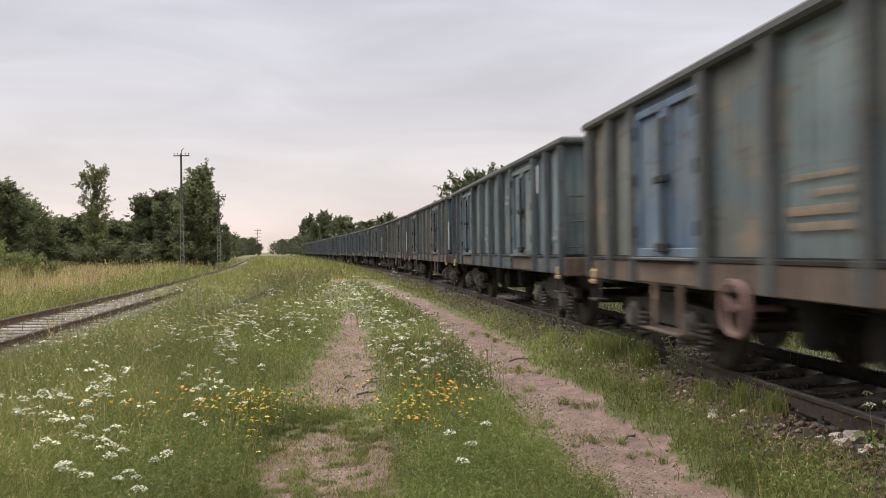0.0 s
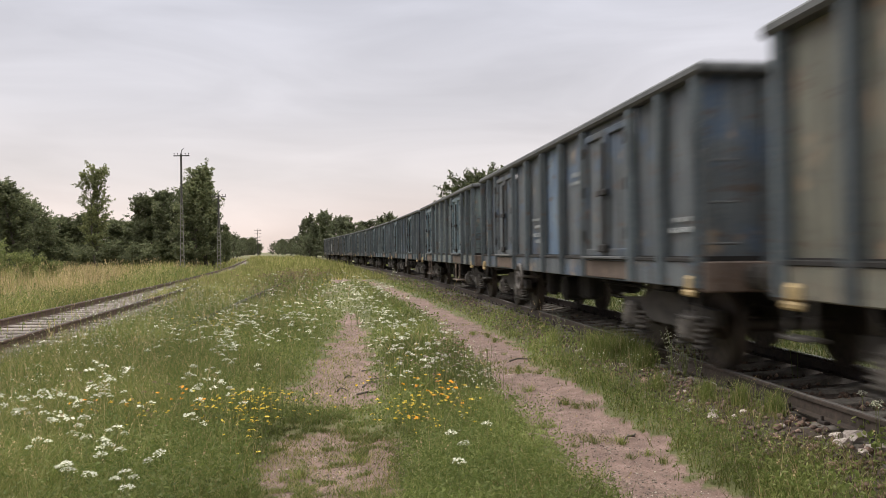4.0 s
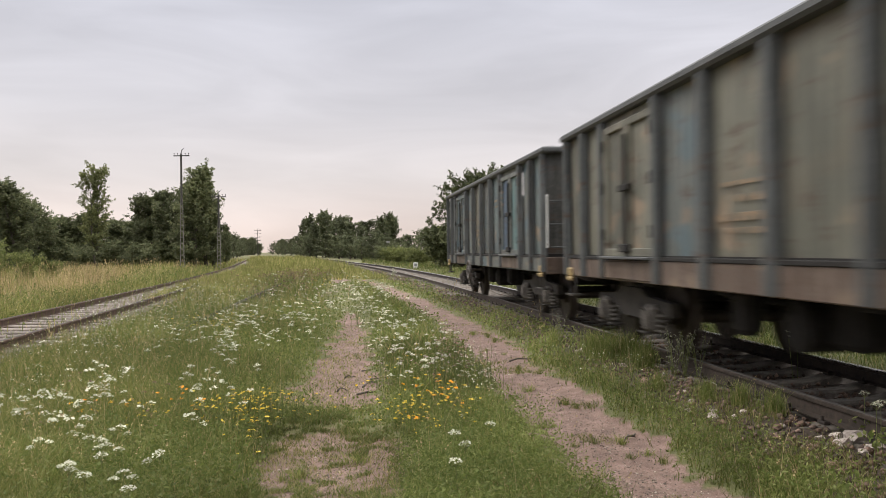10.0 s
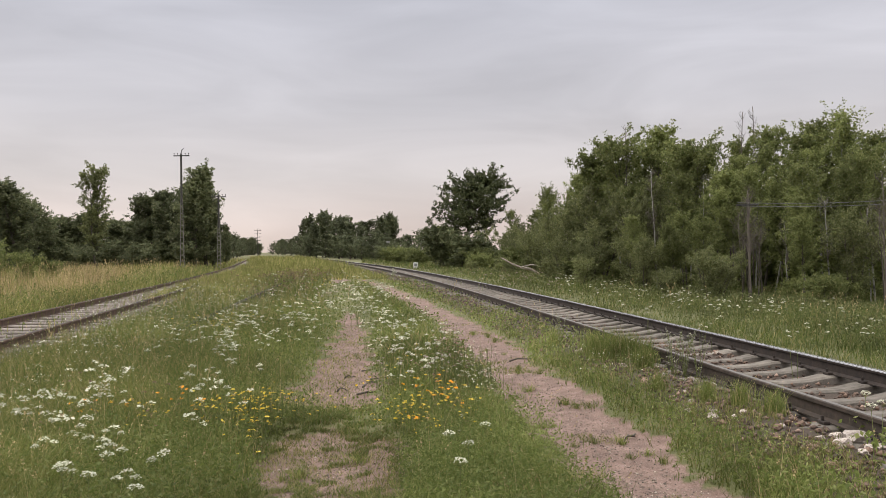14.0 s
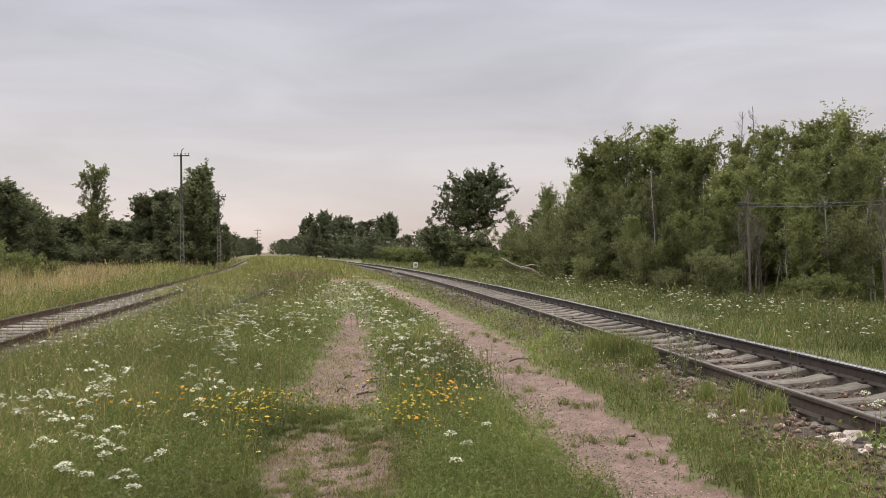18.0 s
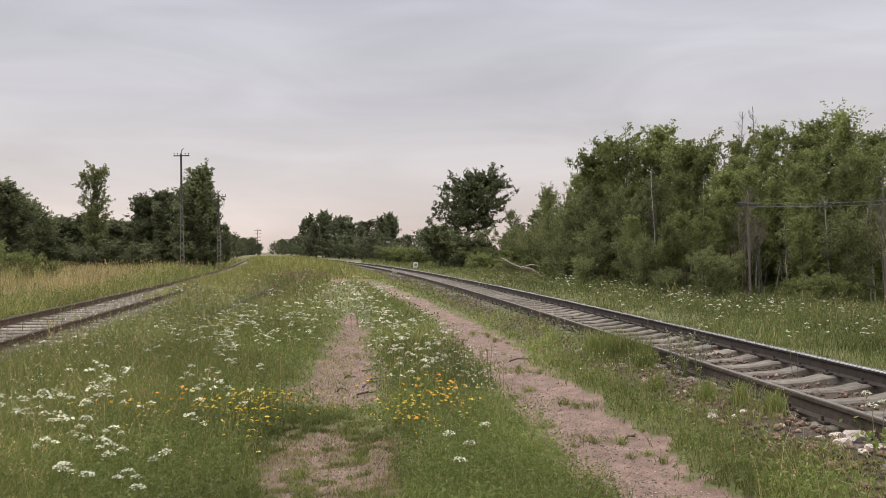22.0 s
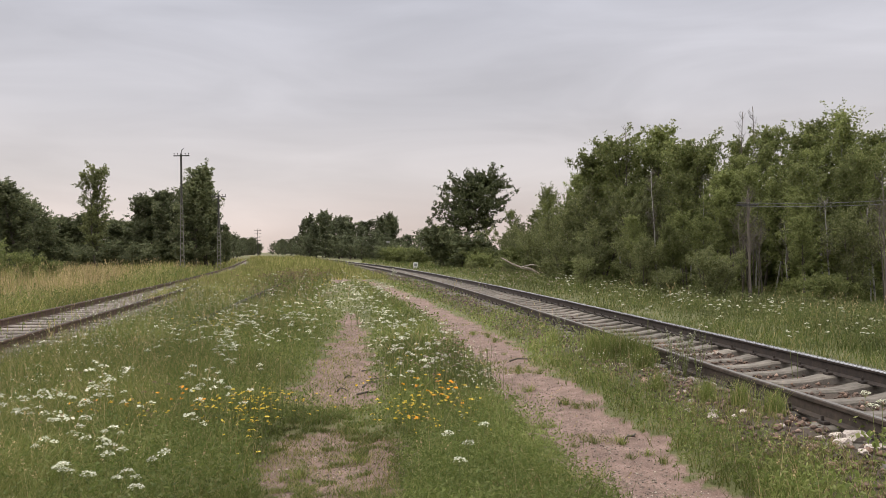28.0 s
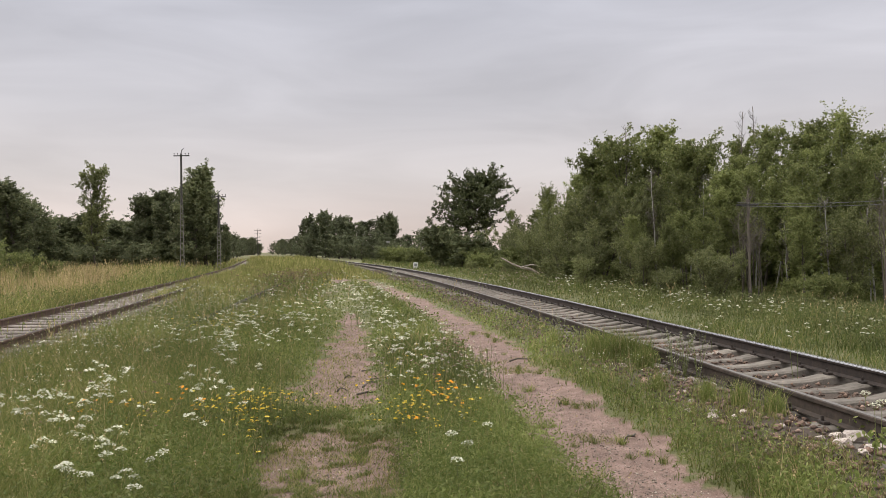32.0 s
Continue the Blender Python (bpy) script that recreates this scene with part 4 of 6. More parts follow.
for i in range(52):
    y = _trng.uniform(66, 92)
    x = -0.295 * y - 1 - _trng.uniform(0, 1) * 0.30 * y
    grow("dark_bush", x, y, _trng.uniform(1.5, 3.1), 1.25)
for x, y, h in ((-19.0, 37, 1.7), (-20.2, 36, 2.0), (-21.6, 38, 2.4), (-18.2, 38, 1.2), (-22.5, 40, 2.5)):
    grow("bush", x, y, h, 1.0)


# ---------------------------------------------------------------- poles, posts, dead wood
def build_pole(x, y, h, arms, label, lattice=True):
    z = float(ground_z(x, y))
    p = thing("telegraph_pole", Matrix.Translation((x, y, z)), label, "pole", "telegraph poles along the siding")
    foot = 0.56 * h if lattice else -0.3
    mast = rod(bmesh.new(), (0, 0, foot), (0, 0, h), 0.085 if lattice else 0.13, 0.075, 10)
    # darker than the grey legs: the silhouette against the sky is put into the colour
    part("mast", mast, M_POLE, p, "round upper mast, coloured dark as it looks against bright sky" if lattice else "")
    if lattice:
        for sx in (-1, 1):
            bm = bmesh.new()
            rod(bm, (sx * 0.155, 0, -0.3), (sx * 0.075, 0, foot + 0.5), 0.032, 0.028, 8)
            part("pole_leg", bm, M_POLE_GREY, p, "thin grey concrete leg")
        for i in range(11):
            f = (i + 0.6) / 11
            w = 0.155 * (1 - f) + 0.075 * f
            part("spreader", boxes(((0, 0, f * foot), (2 * w, 0.05, 0.07), 0.01)), M_POLE_GREY, p)
    wide = 1.25 if arms == 1 else 1.9
    for j in range(arms):
        zz = h - 0.16 - 0.95 * j
        arm = part("cross_arm", boxes(((0, 0.1, zz), (wide, 0.07, 0.08), 0.012)), M_POLE, p)
        for k in (-0.46, -0.24, 0.24, 0.46):
            bm = bmesh.new()
            rod(bm, (k * wide, 0.1, zz + 0.03), (k * wide, 0.1, zz + 0.12), 0.012, seg=6)
            rod(bm, (k * wide, 0.1, zz + 0.12), (k * wide, 0.1, zz + 0.22), 0.042, 0.028, 8)
            part("insulator", bm, M_POLE, arm)
    bm = rod(bmesh.new(), (0.0, 0, h - 0.05), (0.06, 0, h + 0.28), 0.028, 0.024, 6)
    rod(bm, (0.06, 0, h + 0.28), (0.26, 0, h + 0.44), 0.024, 0.016, 6)
    part("pole_spike", bm, M_POLE, p)
    return p


build_pole(-20.5, 64, 9.2, 1, "dark telegraph pole with lattice foot and one cross-arm")
build_pole(-19.25, 70, 6.4, 1, "dark telegraph pole standing against the trees")
build_pole(-52.5, 231, 7.8, 4, "distant telegraph pole with several cross-arms", lattice=False)

km = thing("marker_stone", Matrix.Translation((-2.45, 72.5, float(ground_z(-2.45, 72.5)))), "small white marker stone beside the main line", "marker stone")
part("block", boxes(((0, 0, 0.22), (0.42, 0.3, 0.62), 0.04)), M_WHITEWASH, km)
part("panel", boxes(((0, -0.155, 0.33), (0.26, 0.012, 0.22), 0.003)), M_MARK_WHITE, km)

# slim post with a lamp in front of the far wood
lp = thing("lamp_post", Matrix.Translation((-8.9, 130, float(ground_z(-8.9, 130)))), "slim dark post with a small pale lamp", "post")
bm = bmesh.new()
rod(bm, (0, 0, -0.2), (0, 0, 3.0), 0.09, 0.07, 8)
part("post", bm, M_POLE, lp)
part("lamp_head", boxes(((0.15, -0.05, 2.95), (0.55, 0.25, 0.3), 0.05)), M_CONCRETE, lp)


def limb_path(points, r0, r1, seg=7):
    """One bent, tapered limb through the points, closed at its ends."""
    pts = np.array(points, float)
    n = len(pts)
    t = np.linspace(0, 2 * math.pi, seg, endpoint=False)
    vs = []
    for i in range(n):
        d = pts[min(i + 1, n - 1)] - pts[max(i - 1, 0)]
        u = np.cross(d, (0.31, 0.95, 0.07))
        u /= np.linalg.norm(u) + 1e-9
        w = np.cross(d / np.linalg.norm(d), u)
        vs.append(pts[i] + (np.cos(t)[:, None] * u + np.sin(t)[:, None] * w) * (r0 + (r1 - r0) * i / (n - 1)))
    fs = [(k * seg + a, k * seg + (a + 1) % seg, (k + 1) * seg + (a + b) % seg) if b == 1 else (k * seg + a, (k + 1) * seg + (a + 1) % seg, (k + 1) * seg + a) for k in range(n - 1) for a in range(seg) for b in (1, 0)]
    fs += [(0, a + 1, a) for a in range(1, seg - 1)] + [((n - 1) * seg, (n - 1) * seg + a, (n - 1) * seg + a + 1) for a in range(1, seg - 1)]
    return np.concatenate(vs), np.array(fs)


# fallen bleached branch in the scrub
log = thing("fallen_branch", Matrix.Translation((3.7, 44, float(ground_z(3.7, 44)) + 0.1)), "bleached broken branch lying over the scrub", "branch")
v, f = limb_path(((-0.55, 0, 1.05), (0.0, 0.0, 0.72), (0.5, 0.05, 0.5), (1.0, 0.1, 0.42), (1.5, 0.1, 0.1)), 0.03, 0.10)
hang("limb", mesh_np("limb", v, f, True), M_DEADWOOD, log)
v, f = limb_path(((0.5, 0.05, 0.5), (1.0, -0.2, 0.66), (1.4, -0.3, 0.62)), 0.05, 0.02)
hang("side_branch", mesh_np("side_branch", v, f, True), M_DEADWOOD, log)

# bare grey trunk and pale thin stems in the wood
_sr = random.Random(41)
STEMS = [(8.65, 23.0, 3.3, 0.032, M_TWIG, "bare grey dead trunk at the wood's edge"), (8.80, 23.4, 3.0, 0.022, M_TWIG, "bare grey dead trunk at the wood's edge"), (8.5, 23.2, 2.6, 0.018, M_TWIG, "bare grey dead trunk at the wood's edge"), (8.95, 23.1, 2.3, 0.016, M_TWIG, "bare grey dead trunk at the wood's edge"), (8.0, 30.5, 4.6, 0.032, M_BIRCH, "thin pale birch stem at the wood's edge")]
for i in range(30):
    p = lane(_sr.uniform(19, 42), _sr.uniform(8.2, 11.0), 0)
    STEMS.append((p.x, p.y, _sr.uniform(2.6, 4.8), _sr.uniform(0.016, 0.030), M_BIRCH if i % 2 else M_TWIG, "thin pale stem among young trees" if i % 2 else "thin grey stem among young trees"))
STEMS += [(11.3, 30.6, 6.9, 0.03, M_TWIG, "bare dead treetop standing above the wood"), (11.9, 31.2, 7.2, 0.03, M_TWIG, "bare dead treetop standing above the wood"), (8.6, 37.5, 7.4, 0.03, M_TWIG, "bare dead treetop standing above the wood")]
for x, y, h, r, mat, label in STEMS:
    d = thing("bare_stem", Matrix.Translation((x, y, float(ground_z(x, y)))), label, "tree stem")
    rr = random.Random(int(x * 100))
    pts = [(0, 0, -0.1)]
    for i in range(6):
        pts.append((pts[-1][0] + rr.uniform(-0.06, 0.04), pts[-1][1] + rr.uniform(-0.04, 0.04), (i + 1) * h / 6))
    v, f = limb_path(pts, r, r * 0.4)
    hang("stem", mesh_np("stem", v, f, True), mat, d)
    pcs = []
    for i in range(34):
        k = rr.uniform(2.5, 5.9)
        q = int(k)
        a = np.array(pts[q]) * (1 - k + q) + np.array(pts[q + 1]) * (k - q)
        az, ln = rr.uniform(0, 6.28), rr.uniform(0.25, 0.75) * (1.25 - k / 7)
        b = a + np.array([math.cos(az) * ln * 0.6, math.sin(az) * ln * 0.6, ln * rr.uniform(0.5, 1.0)])
        pcs.append(tube(a, b, r * 0.28, 0.005, 3))
        for w in (0.5, 0.75, 1.0):
            c = a + (b - a) * w
            pcs.append(tube(c, c + np.array([rr.uniform(-0.14, 0.14), rr.uniform(-0.14, 0.14), rr.uniform(0.05, 0.22)]), 0.005, 0.003, 3))
    v, f = join(pcs)
    hang("branchwork", mesh_np("branchwork", v, f), M_TWIG, d)

# low wires on a small bracket pole before the wood
wp = thing("wire_pole", Matrix.Translation((8.45, 22.4, float(ground_z(8.45, 22.4)))), "weathered thin pole with cross-arm and wires", "pole")
bm = bmesh.new()
rod(bm, (0, 0, -0.3), (-0.06, 0, 2.98), 0.034, 0.028, 8)
part("post", bm, M_TWIG, wp)
part("cross_arm", boxes(((-0.06, 0, 2.83), (0.6, 0.05, 0.05), 0.01)), M_POLE, wp)
for dz in (2.89, 2.80):
    bm = bmesh.new()
    for i in range(12):
        a, b = i / 12, (i + 1) / 12
        rod(bm, (-0.35 + 4.6 * a, 0.0 - 1.5 * a, dz - 0.3 * a * (1 - a)), (-0.35 + 4.6 * b, -1.5 * b, dz - 0.3 * b * (1 - b)), 0.007, seg=4)
    part("wire", bm, M_WIRE, wp)

# sticks on the left rut and the right one
for x, y, ln, az in ((-1.0, 9.25, 0.40, 0.05), (-1.25, 9.45, 0.22, -0.6), (-0.98, 9.75, 0.30, 1.1), (-1.12, 11.0, 0.3, 0.2), (-1.3, 10.6, 0.2, 0.4), (-0.95, 10.4, 0.22, -0.2), (0.95, 11.9, 0.5, 0.1), (1.55, 7.0, 0.22, 0.7), (1.2, 8.6, 0.16, -0.4)):
    rr = random.Random(int(100 * y))
    pts = [(0, 0, 0.01)]
    for i in range(4):
        pts.append((pts[-1][0] + ln / 4 * math.cos(az) + rr.uniform(-0.03, 0.03), pts[-1][1] + ln / 4 * math.sin(az) + rr.uniform(-0.06, 0.06), 0.012 + rr.uniform(0, 0.035)))
    v, f = limb_path(pts, 0.013, 0.005)
    ob = hang("stick", mesh_np("stick", v, f, True), M_BARK)
    ob.matrix_basis = Matrix.Translation((x, y, float(ground_z(x, y))))
    tagged(ob, "dry broken twig lying on the sandy rut", "stick", "twigs on the ruts")


# ---------------------------------------------------------------- open goods wagon
HALF, SIDE, RIBX = 6.3, 1.385, 1.475
Z_SILL, Z_LEDGE, Z_TOP = 0.91, 1.18, 3.09
POSTS = (-6.24, -5.32, -4.40, -2.46, -1.24, 0.0, 1.24, 2.46, 4.40, 5.32, 6.24)

P_GREY = paint("wagon_paint_green_grey", (0.117, 0.129, 0.121), (0.144, 0.148, 0.133), 0.5, 0.5, (0.085, 0.135, 0.160))
P_OLIVE = paint("wagon_paint_olive_grey", (0.105, 0.106, 0.083), (0.152, 0.146, 0.112), 0.7, 0.8, (0.135, 0.122, 0.090))
P_BLUEGREY = paint("wagon_paint_blue_grey", (0.078, 0.122, 0.150), (0.112, 0.154, 0.172), 0.35, 0.2, (0.150, 0.182, 0.188))
P_BLUE = paint("wagon_paint_faded_blue", (0.066, 0.117, 0.195), (0.101, 0.144, 0.195), 0.3, 0.0, (0.130, 0.160, 0.185))
P_ROYAL = paint("wagon_paint_blue", (0.024, 0.066, 0.148), (0.045, 0.100, 0.178), 0.3, 0.0, (0.070, 0.108, 0.150))
P_TEAL = paint("wagon_paint_teal_grey", (0.101, 0.144, 0.148), (0.133, 0.160, 0.156), 0.4, 0.2, (0.080, 0.110, 0.125))
P_TURQ = paint("wagon_paint_turquoise_patch", (0.085, 0.175, 0.180), (0.140, 0.205, 0.200), 0.2, 0.0, (0.110, 0.140, 0.140))
P_BROWN = paint("wagon_paint_brown_sill", (0.101, 0.066, 0.048), (0.140, 0.101, 0.078), 0.8, 0.4)
P_RIB = paint("wagon_rib_paint", (0.060, 0.066, 0.068), (0.085, 0.092, 0.094), 0.4, 0.0)
# darker than the blue panels: the ribs' shaded edges are put into the colour
P_RIB_BLUE = paint("wagon_rib_paint_blue_shaded", (0.046, 0.061, 0.072), (0.072, 0.092, 0.104), 0.3, 0.0)
P_SLATE = paint("wagon_paint_slate", (0.055, 0.066, 0.078), (0.082, 0.094, 0.101), 0.6, 0.1, (0.050, 0.085, 0.140))


P_NAVY = paint("wagon_paint_navy", (0.026, 0.047, 0.078), (0.040, 0.060, 0.086), 0.5, 0.1, (0.050, 0.060, 0.066))
P_DARK = paint("wagon_paint_dark_grime", (0.042, 0.043, 0.040), (0.066, 0.064, 0.056), 0.8, 0.2)


def build_wagon():
    w = thing("goods_wagon", label="", category="wagon", group="open wagons of the goods train")
    # floor and underframe, near-black: the shade below the wagon is in the colour
    part("floor", boxes(((0, 0, 1.20), (2 * SIDE - 0.05, 2 * HALF - 0.06, 0.06), 0)), M_UNDER, w, "grimy steel floor of the wagon, near-black with the shade beneath in its colour")
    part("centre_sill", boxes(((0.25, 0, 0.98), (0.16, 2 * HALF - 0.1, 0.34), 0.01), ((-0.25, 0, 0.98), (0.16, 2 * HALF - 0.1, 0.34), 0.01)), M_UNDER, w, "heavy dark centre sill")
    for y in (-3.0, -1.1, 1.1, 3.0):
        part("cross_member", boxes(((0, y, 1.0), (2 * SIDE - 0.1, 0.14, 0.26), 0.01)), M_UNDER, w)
    # sides
    for sx in (-1, 1):
        part("sole_bar", boxes(((sx * (SIDE - 0.005), 0, (Z_SILL + Z_LEDGE) / 2), (0.06, 2 * HALF, Z_LEDGE - Z_SILL), 0.012)), P_GREY, w)
        # near-black strip that paints the shadow line of the recess between the ribs
        part("lower_ledge", boxes(((sx * (SIDE + 0.0), 0, Z_LEDGE + 0.012), (0.08, 2 * HALF - 0.02, 0.045), 0.008)), M_UNDER, w, "ledge along the sole bar, coloured dark as the recess shadow")
        bm = boxes(((sx * (SIDE + 0.02), 0, Z_TOP - 0.055), (0.16, 2 * HALF + 0.28, 0.11), 0.03))
        part("top_rail", bm, M_CAP, w, "dented grey top rail")
        for i, y in enumerate(POSTS):
            wide = 0.17 if abs(y) < 6 else 0.14
            bm = bmesh.new()
            prof = ((SIDE, -wide / 2), (RIBX, -wide / 2 + 0.035), (RIBX, wide / 2 - 0.035), (SIDE, wide / 2))
            rows = []
            for z, d in ((Z_SILL + 0.015, 0.0), (Z_LEDGE + 0.25, 0.0), (Z_TOP - 0.12, 0.0)):
                rows.append([bm.verts.new((sx * u, y + v, z)) for u, v in prof])
            for a, b in zip(rows, rows[1:]):
                for k in range(3):
                    bm.faces.new((a[k], a[k + 1], b[k + 1], b[k]))
                bm.faces.new((a[3], a[0], b[0], b[3]))
            bm.faces.new(rows[0])
            bm.faces.new(rows[-1])
            bmesh.ops.recalc_face_normals(bm, faces=bm.faces[:])
            part("side_post" if 0 < i < 10 else "corner_post", bm, P_GREY, w)
        for a, b in zip(POSTS, POSTS[1:]):
            if a in (-4.40, 2.46):
                continue
            bm = bmesh.new()
            n = 5
            grid = []
            for i in range(n + 1):
                row = []
                for j in range(5):
                    y, z = a + (b - a) * i / n, Z_LEDGE + (Z_TOP - 0.1 - Z_LEDGE) * j / 4
                    bulge = 0.018 * math.sin(math.pi * i / n) * math.sin(math.pi * j / 4)
                    row.append(bm.verts.new((sx * (SIDE - 0.035 + bulge), y, z)))
                grid.append(row)
            for i in range(n):
                for j in range(4):
                    bm.faces.new((grid[i][j], grid[i + 1][j], grid[i + 1][j + 1], grid[i][j + 1]))
            bmesh.ops.recalc_face_normals(bm, faces=bm.faces[:])
            if bm.faces[0].normal.x * sx < 0:
                bmesh.ops.reverse_faces(bm, faces=bm.faces[:])
            bmesh.ops.solidify(bm, geom=bm.faces[:], thickness=0.012)
            part("side_panel", bm, P_GREY, w)
        for a in (-4.40, 2.46):
            for k in (0, 1):
                y0, y1 = a + 0.075 + k * 0.90, a + 0.075 + (k + 1) * 0.90 - 0.015
                ym = (y0 + y1) / 2
                leaf = part("door_leaf", boxes(((sx * (SIDE - 0.005), ym, (Z_LEDGE + 2.86) / 2 + 0.03), (0.03, y1 - y0, 2.86 - Z_LEDGE - 0.09), 0.006)), P_GREY, w)
                fr = bmesh.new()
                x = sx * (SIDE + 0.028)
                zt, zb = 2.84, Z_LEDGE + 0.085
                for c, s in (((x, ym, zt), (0.05, y1 - y0, 0.09)), ((x, ym, zb), (0.05, y1 - y0, 0.10)), ((x, y0 + 0.06, (zt + zb) / 2), (0.05, 0.12, zt - zb)), ((x, y1 - 0.06, (zt + zb) / 2), (0.05, 0.12, zt - zb))):
                    box(fr, c, s, 0.01)
                part("door_frame", fr, P_GREY, leaf)
                ye = y0 + 0.02 if k == 0 else y1 - 0.02
                for z in (1.5, 2.1, 2.65):
                    hg = rod(bmesh.new(), (sx * (SIDE + 0.075), ye, z - 0.07), (sx * (SIDE + 0.075), ye, z + 0.07), 0.022, seg=6)
                    part("hinge", hg, M_UNDER, leaf, "dark pin hinge")
            part("door_header", boxes(((sx * (SIDE - 0.02), a + 0.97, 2.92), (0.03, 1.94, 0.16), 0.004)), P_GREY, w)
            part("door_lock_bar", boxes(((sx * (SIDE + 0.075), a + 0.97, 1.98), (0.035, 0.06, 1.45), 0.008), ((sx * (SIDE + 0.085), a + 0.97, 2.05), (0.05, 0.34, 0.08), 0.01), ((sx * (SIDE + 0.085), a + 0.97, 1.32), (0.05, 0.30, 0.10), 0.01)), M_UNDER, w, "dark locking bar between the door leaves")
            part("sill_plate", boxes(((sx * (SIDE + 0.035), a + 0.97, 1.045), (0.03, 1.78, 0.22), 0.008)), P_BROWN, w, "rusty plate on the sole bar below the doors")
            foot = part("footstep", boxes(((sx * (SIDE + 0.0), a + 0.97, 0.43), (0.24, 0.95, 0.035), 0.008)), P_BROWN, w, "rusty hanging footstep below the doors")
            for d in (-0.36, 0.36):
                part("step_hanger", boxes(((sx * (SIDE + 0.03), a + 0.97 + d, 0.68), (0.03, 0.10, 0.52), 0.006)), P_BROWN, foot)
            part("door_step", boxes(((sx * (SIDE + 0.07), a + 0.97, Z_LEDGE + 0.02), (0.12, 1.7, 0.035), 0.008)), M_CAP, w, "grey sill plate below the doors")
    # ends
    for sy in (-1, 1):
        end = part("end_wall", boxes(((0, sy * (HALF - 0.06), (Z_LEDGE + Z_TOP) / 2 - 0.03), (2 * SIDE - 0.04, 0.03, Z_TOP - Z_LEDGE - 0.06), 0.004)), P_GREY, w)
        for x in (-0.72, 0.0, 0.72):
            part("end_post", boxes(((x, sy * (HALF - 0.01), 2.0), (0.14, 0.09, 1.95), 0.02)), P_GREY, end)
        part("end_rail", boxes(((0, sy * (HALF + 0.01), Z_TOP - 0.05), (2 * SIDE + 0.1, 0.20, 0.11), 0.03)), M_CAP, w, "dented grey top rail of the end wall")
        part("end_sill", boxes(((0, sy * (HALF - 0.02), 1.03), (2 * SIDE + 0.04, 0.12, 0.30), 0.015)), P_BROWN, w)
        for z in (1.35, 1.75, 2.15):
            rung = rod(bmesh.new(), (-1.08, sy * (HALF + 0.07), z), (-1.34, sy * (HALF + 0.07), z), 0.012, seg=6)
            part("rung", rung, M_CAP, end, "thin grey steel rung")
        rail = rod(bmesh.new(), (-1.385, sy * (HALF + 0.06), 1.35), (-1.385, sy * (HALF + 0.06), 2.25), 0.016, seg=6)
        for z in (1.35, 2.25):
            rod(rail, (-1.385, sy * (HALF - 0.06), z), (-1.385, sy * (HALF + 0.06), z), 0.014, seg=6)
        part("handrail", rail, M_WHITEWASH, end, "white-painted handrail")
        for x in (-0.875, 0.875):
            bm = bmesh.new()
            y0 = HALF + 0.04
            prof = ((0.13, y0), (0.12, y0 + 0.20), (0.09, y0 + 0.22), (0.085, y0 + 0.54), (0.24, y0 + 0.56), (0.25, y0 + 0.62), (0.16, y0 + 0.64))
            lathe(bm, [(r, h) for r, h in prof], 14, "Z")
            bmesh.ops.transform(bm, matrix=Matrix.Translation((x, 0, 1.03)) @ Matrix.Rotation(-sy * math.pi / 2, 4, "X"), verts=bm.verts[:])
            part("buffer", bm, M_BOGIE, w, "round dusty steel buffer")
        hook = bmesh.new()
        rod(hook, (0, sy * (HALF + 0.03), 1.0), (0, sy * (HALF + 0.45), 0.98), 0.045, 0.035, 8)
        rod(hook, (0, sy * (HALF + 0.42), 0.98), (0, sy * (HALF + 0.70), 0.9), 0.035, 0.03, 8)
        part("coupling", hook, M_UNDER, w, "dark screw coupling")
        for sx in (-1, 1):
            part("corner_step", boxes(((sx * 1.38, sy * (HALF - 0.28), 0.62), (0.18, 0.36, 0.03), 0.006), ((sx * 1.40, sy * (HALF - 0.44), 0.78), (0.03, 0.03, 0.34), 0), ((sx * 1.40, sy * (HALF - 0.12), 0.78), (0.03, 0.03, 0.34), 0)), M_BOGIE, w, "hanging corner step")
        bm = bmesh.new()
        box(bm, (-SIDE - 0.04, sy * (HALF - 0.24), 0.965), (0.07, 0.17, 0.15), 0.03)
        box(bm, (-SIDE - 0.055, sy * (HALF - 0.24), 0.865), (0.05, 0.24, 0.07), 0.02)
        part("rope_hook", bm, M_YELLOW_STEEL, w, "small dirty yellow rope hook")
    # brake gear below the floor, its colour darkened for the shade there as well
    bm = bmesh.new()
    lathe(bm, ((0.10, -0.52), (0.19, -0.46), (0.19, 0.46), (0.10, 0.52)), 14, "X")
    bmesh.ops.transform(bm, matrix=Matrix.Translation((0.35, 0.9, 0.68)) @ Matrix.Rotation(math.pi / 2, 4, "Z"), verts=bm.verts[:])
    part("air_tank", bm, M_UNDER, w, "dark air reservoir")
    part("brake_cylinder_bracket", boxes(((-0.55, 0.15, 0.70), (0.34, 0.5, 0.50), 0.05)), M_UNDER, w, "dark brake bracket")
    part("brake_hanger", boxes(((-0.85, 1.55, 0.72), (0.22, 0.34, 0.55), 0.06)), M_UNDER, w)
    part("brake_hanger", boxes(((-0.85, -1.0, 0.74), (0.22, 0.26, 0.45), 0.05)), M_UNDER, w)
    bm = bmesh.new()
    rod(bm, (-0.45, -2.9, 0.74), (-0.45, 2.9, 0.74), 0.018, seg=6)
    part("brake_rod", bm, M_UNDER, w)
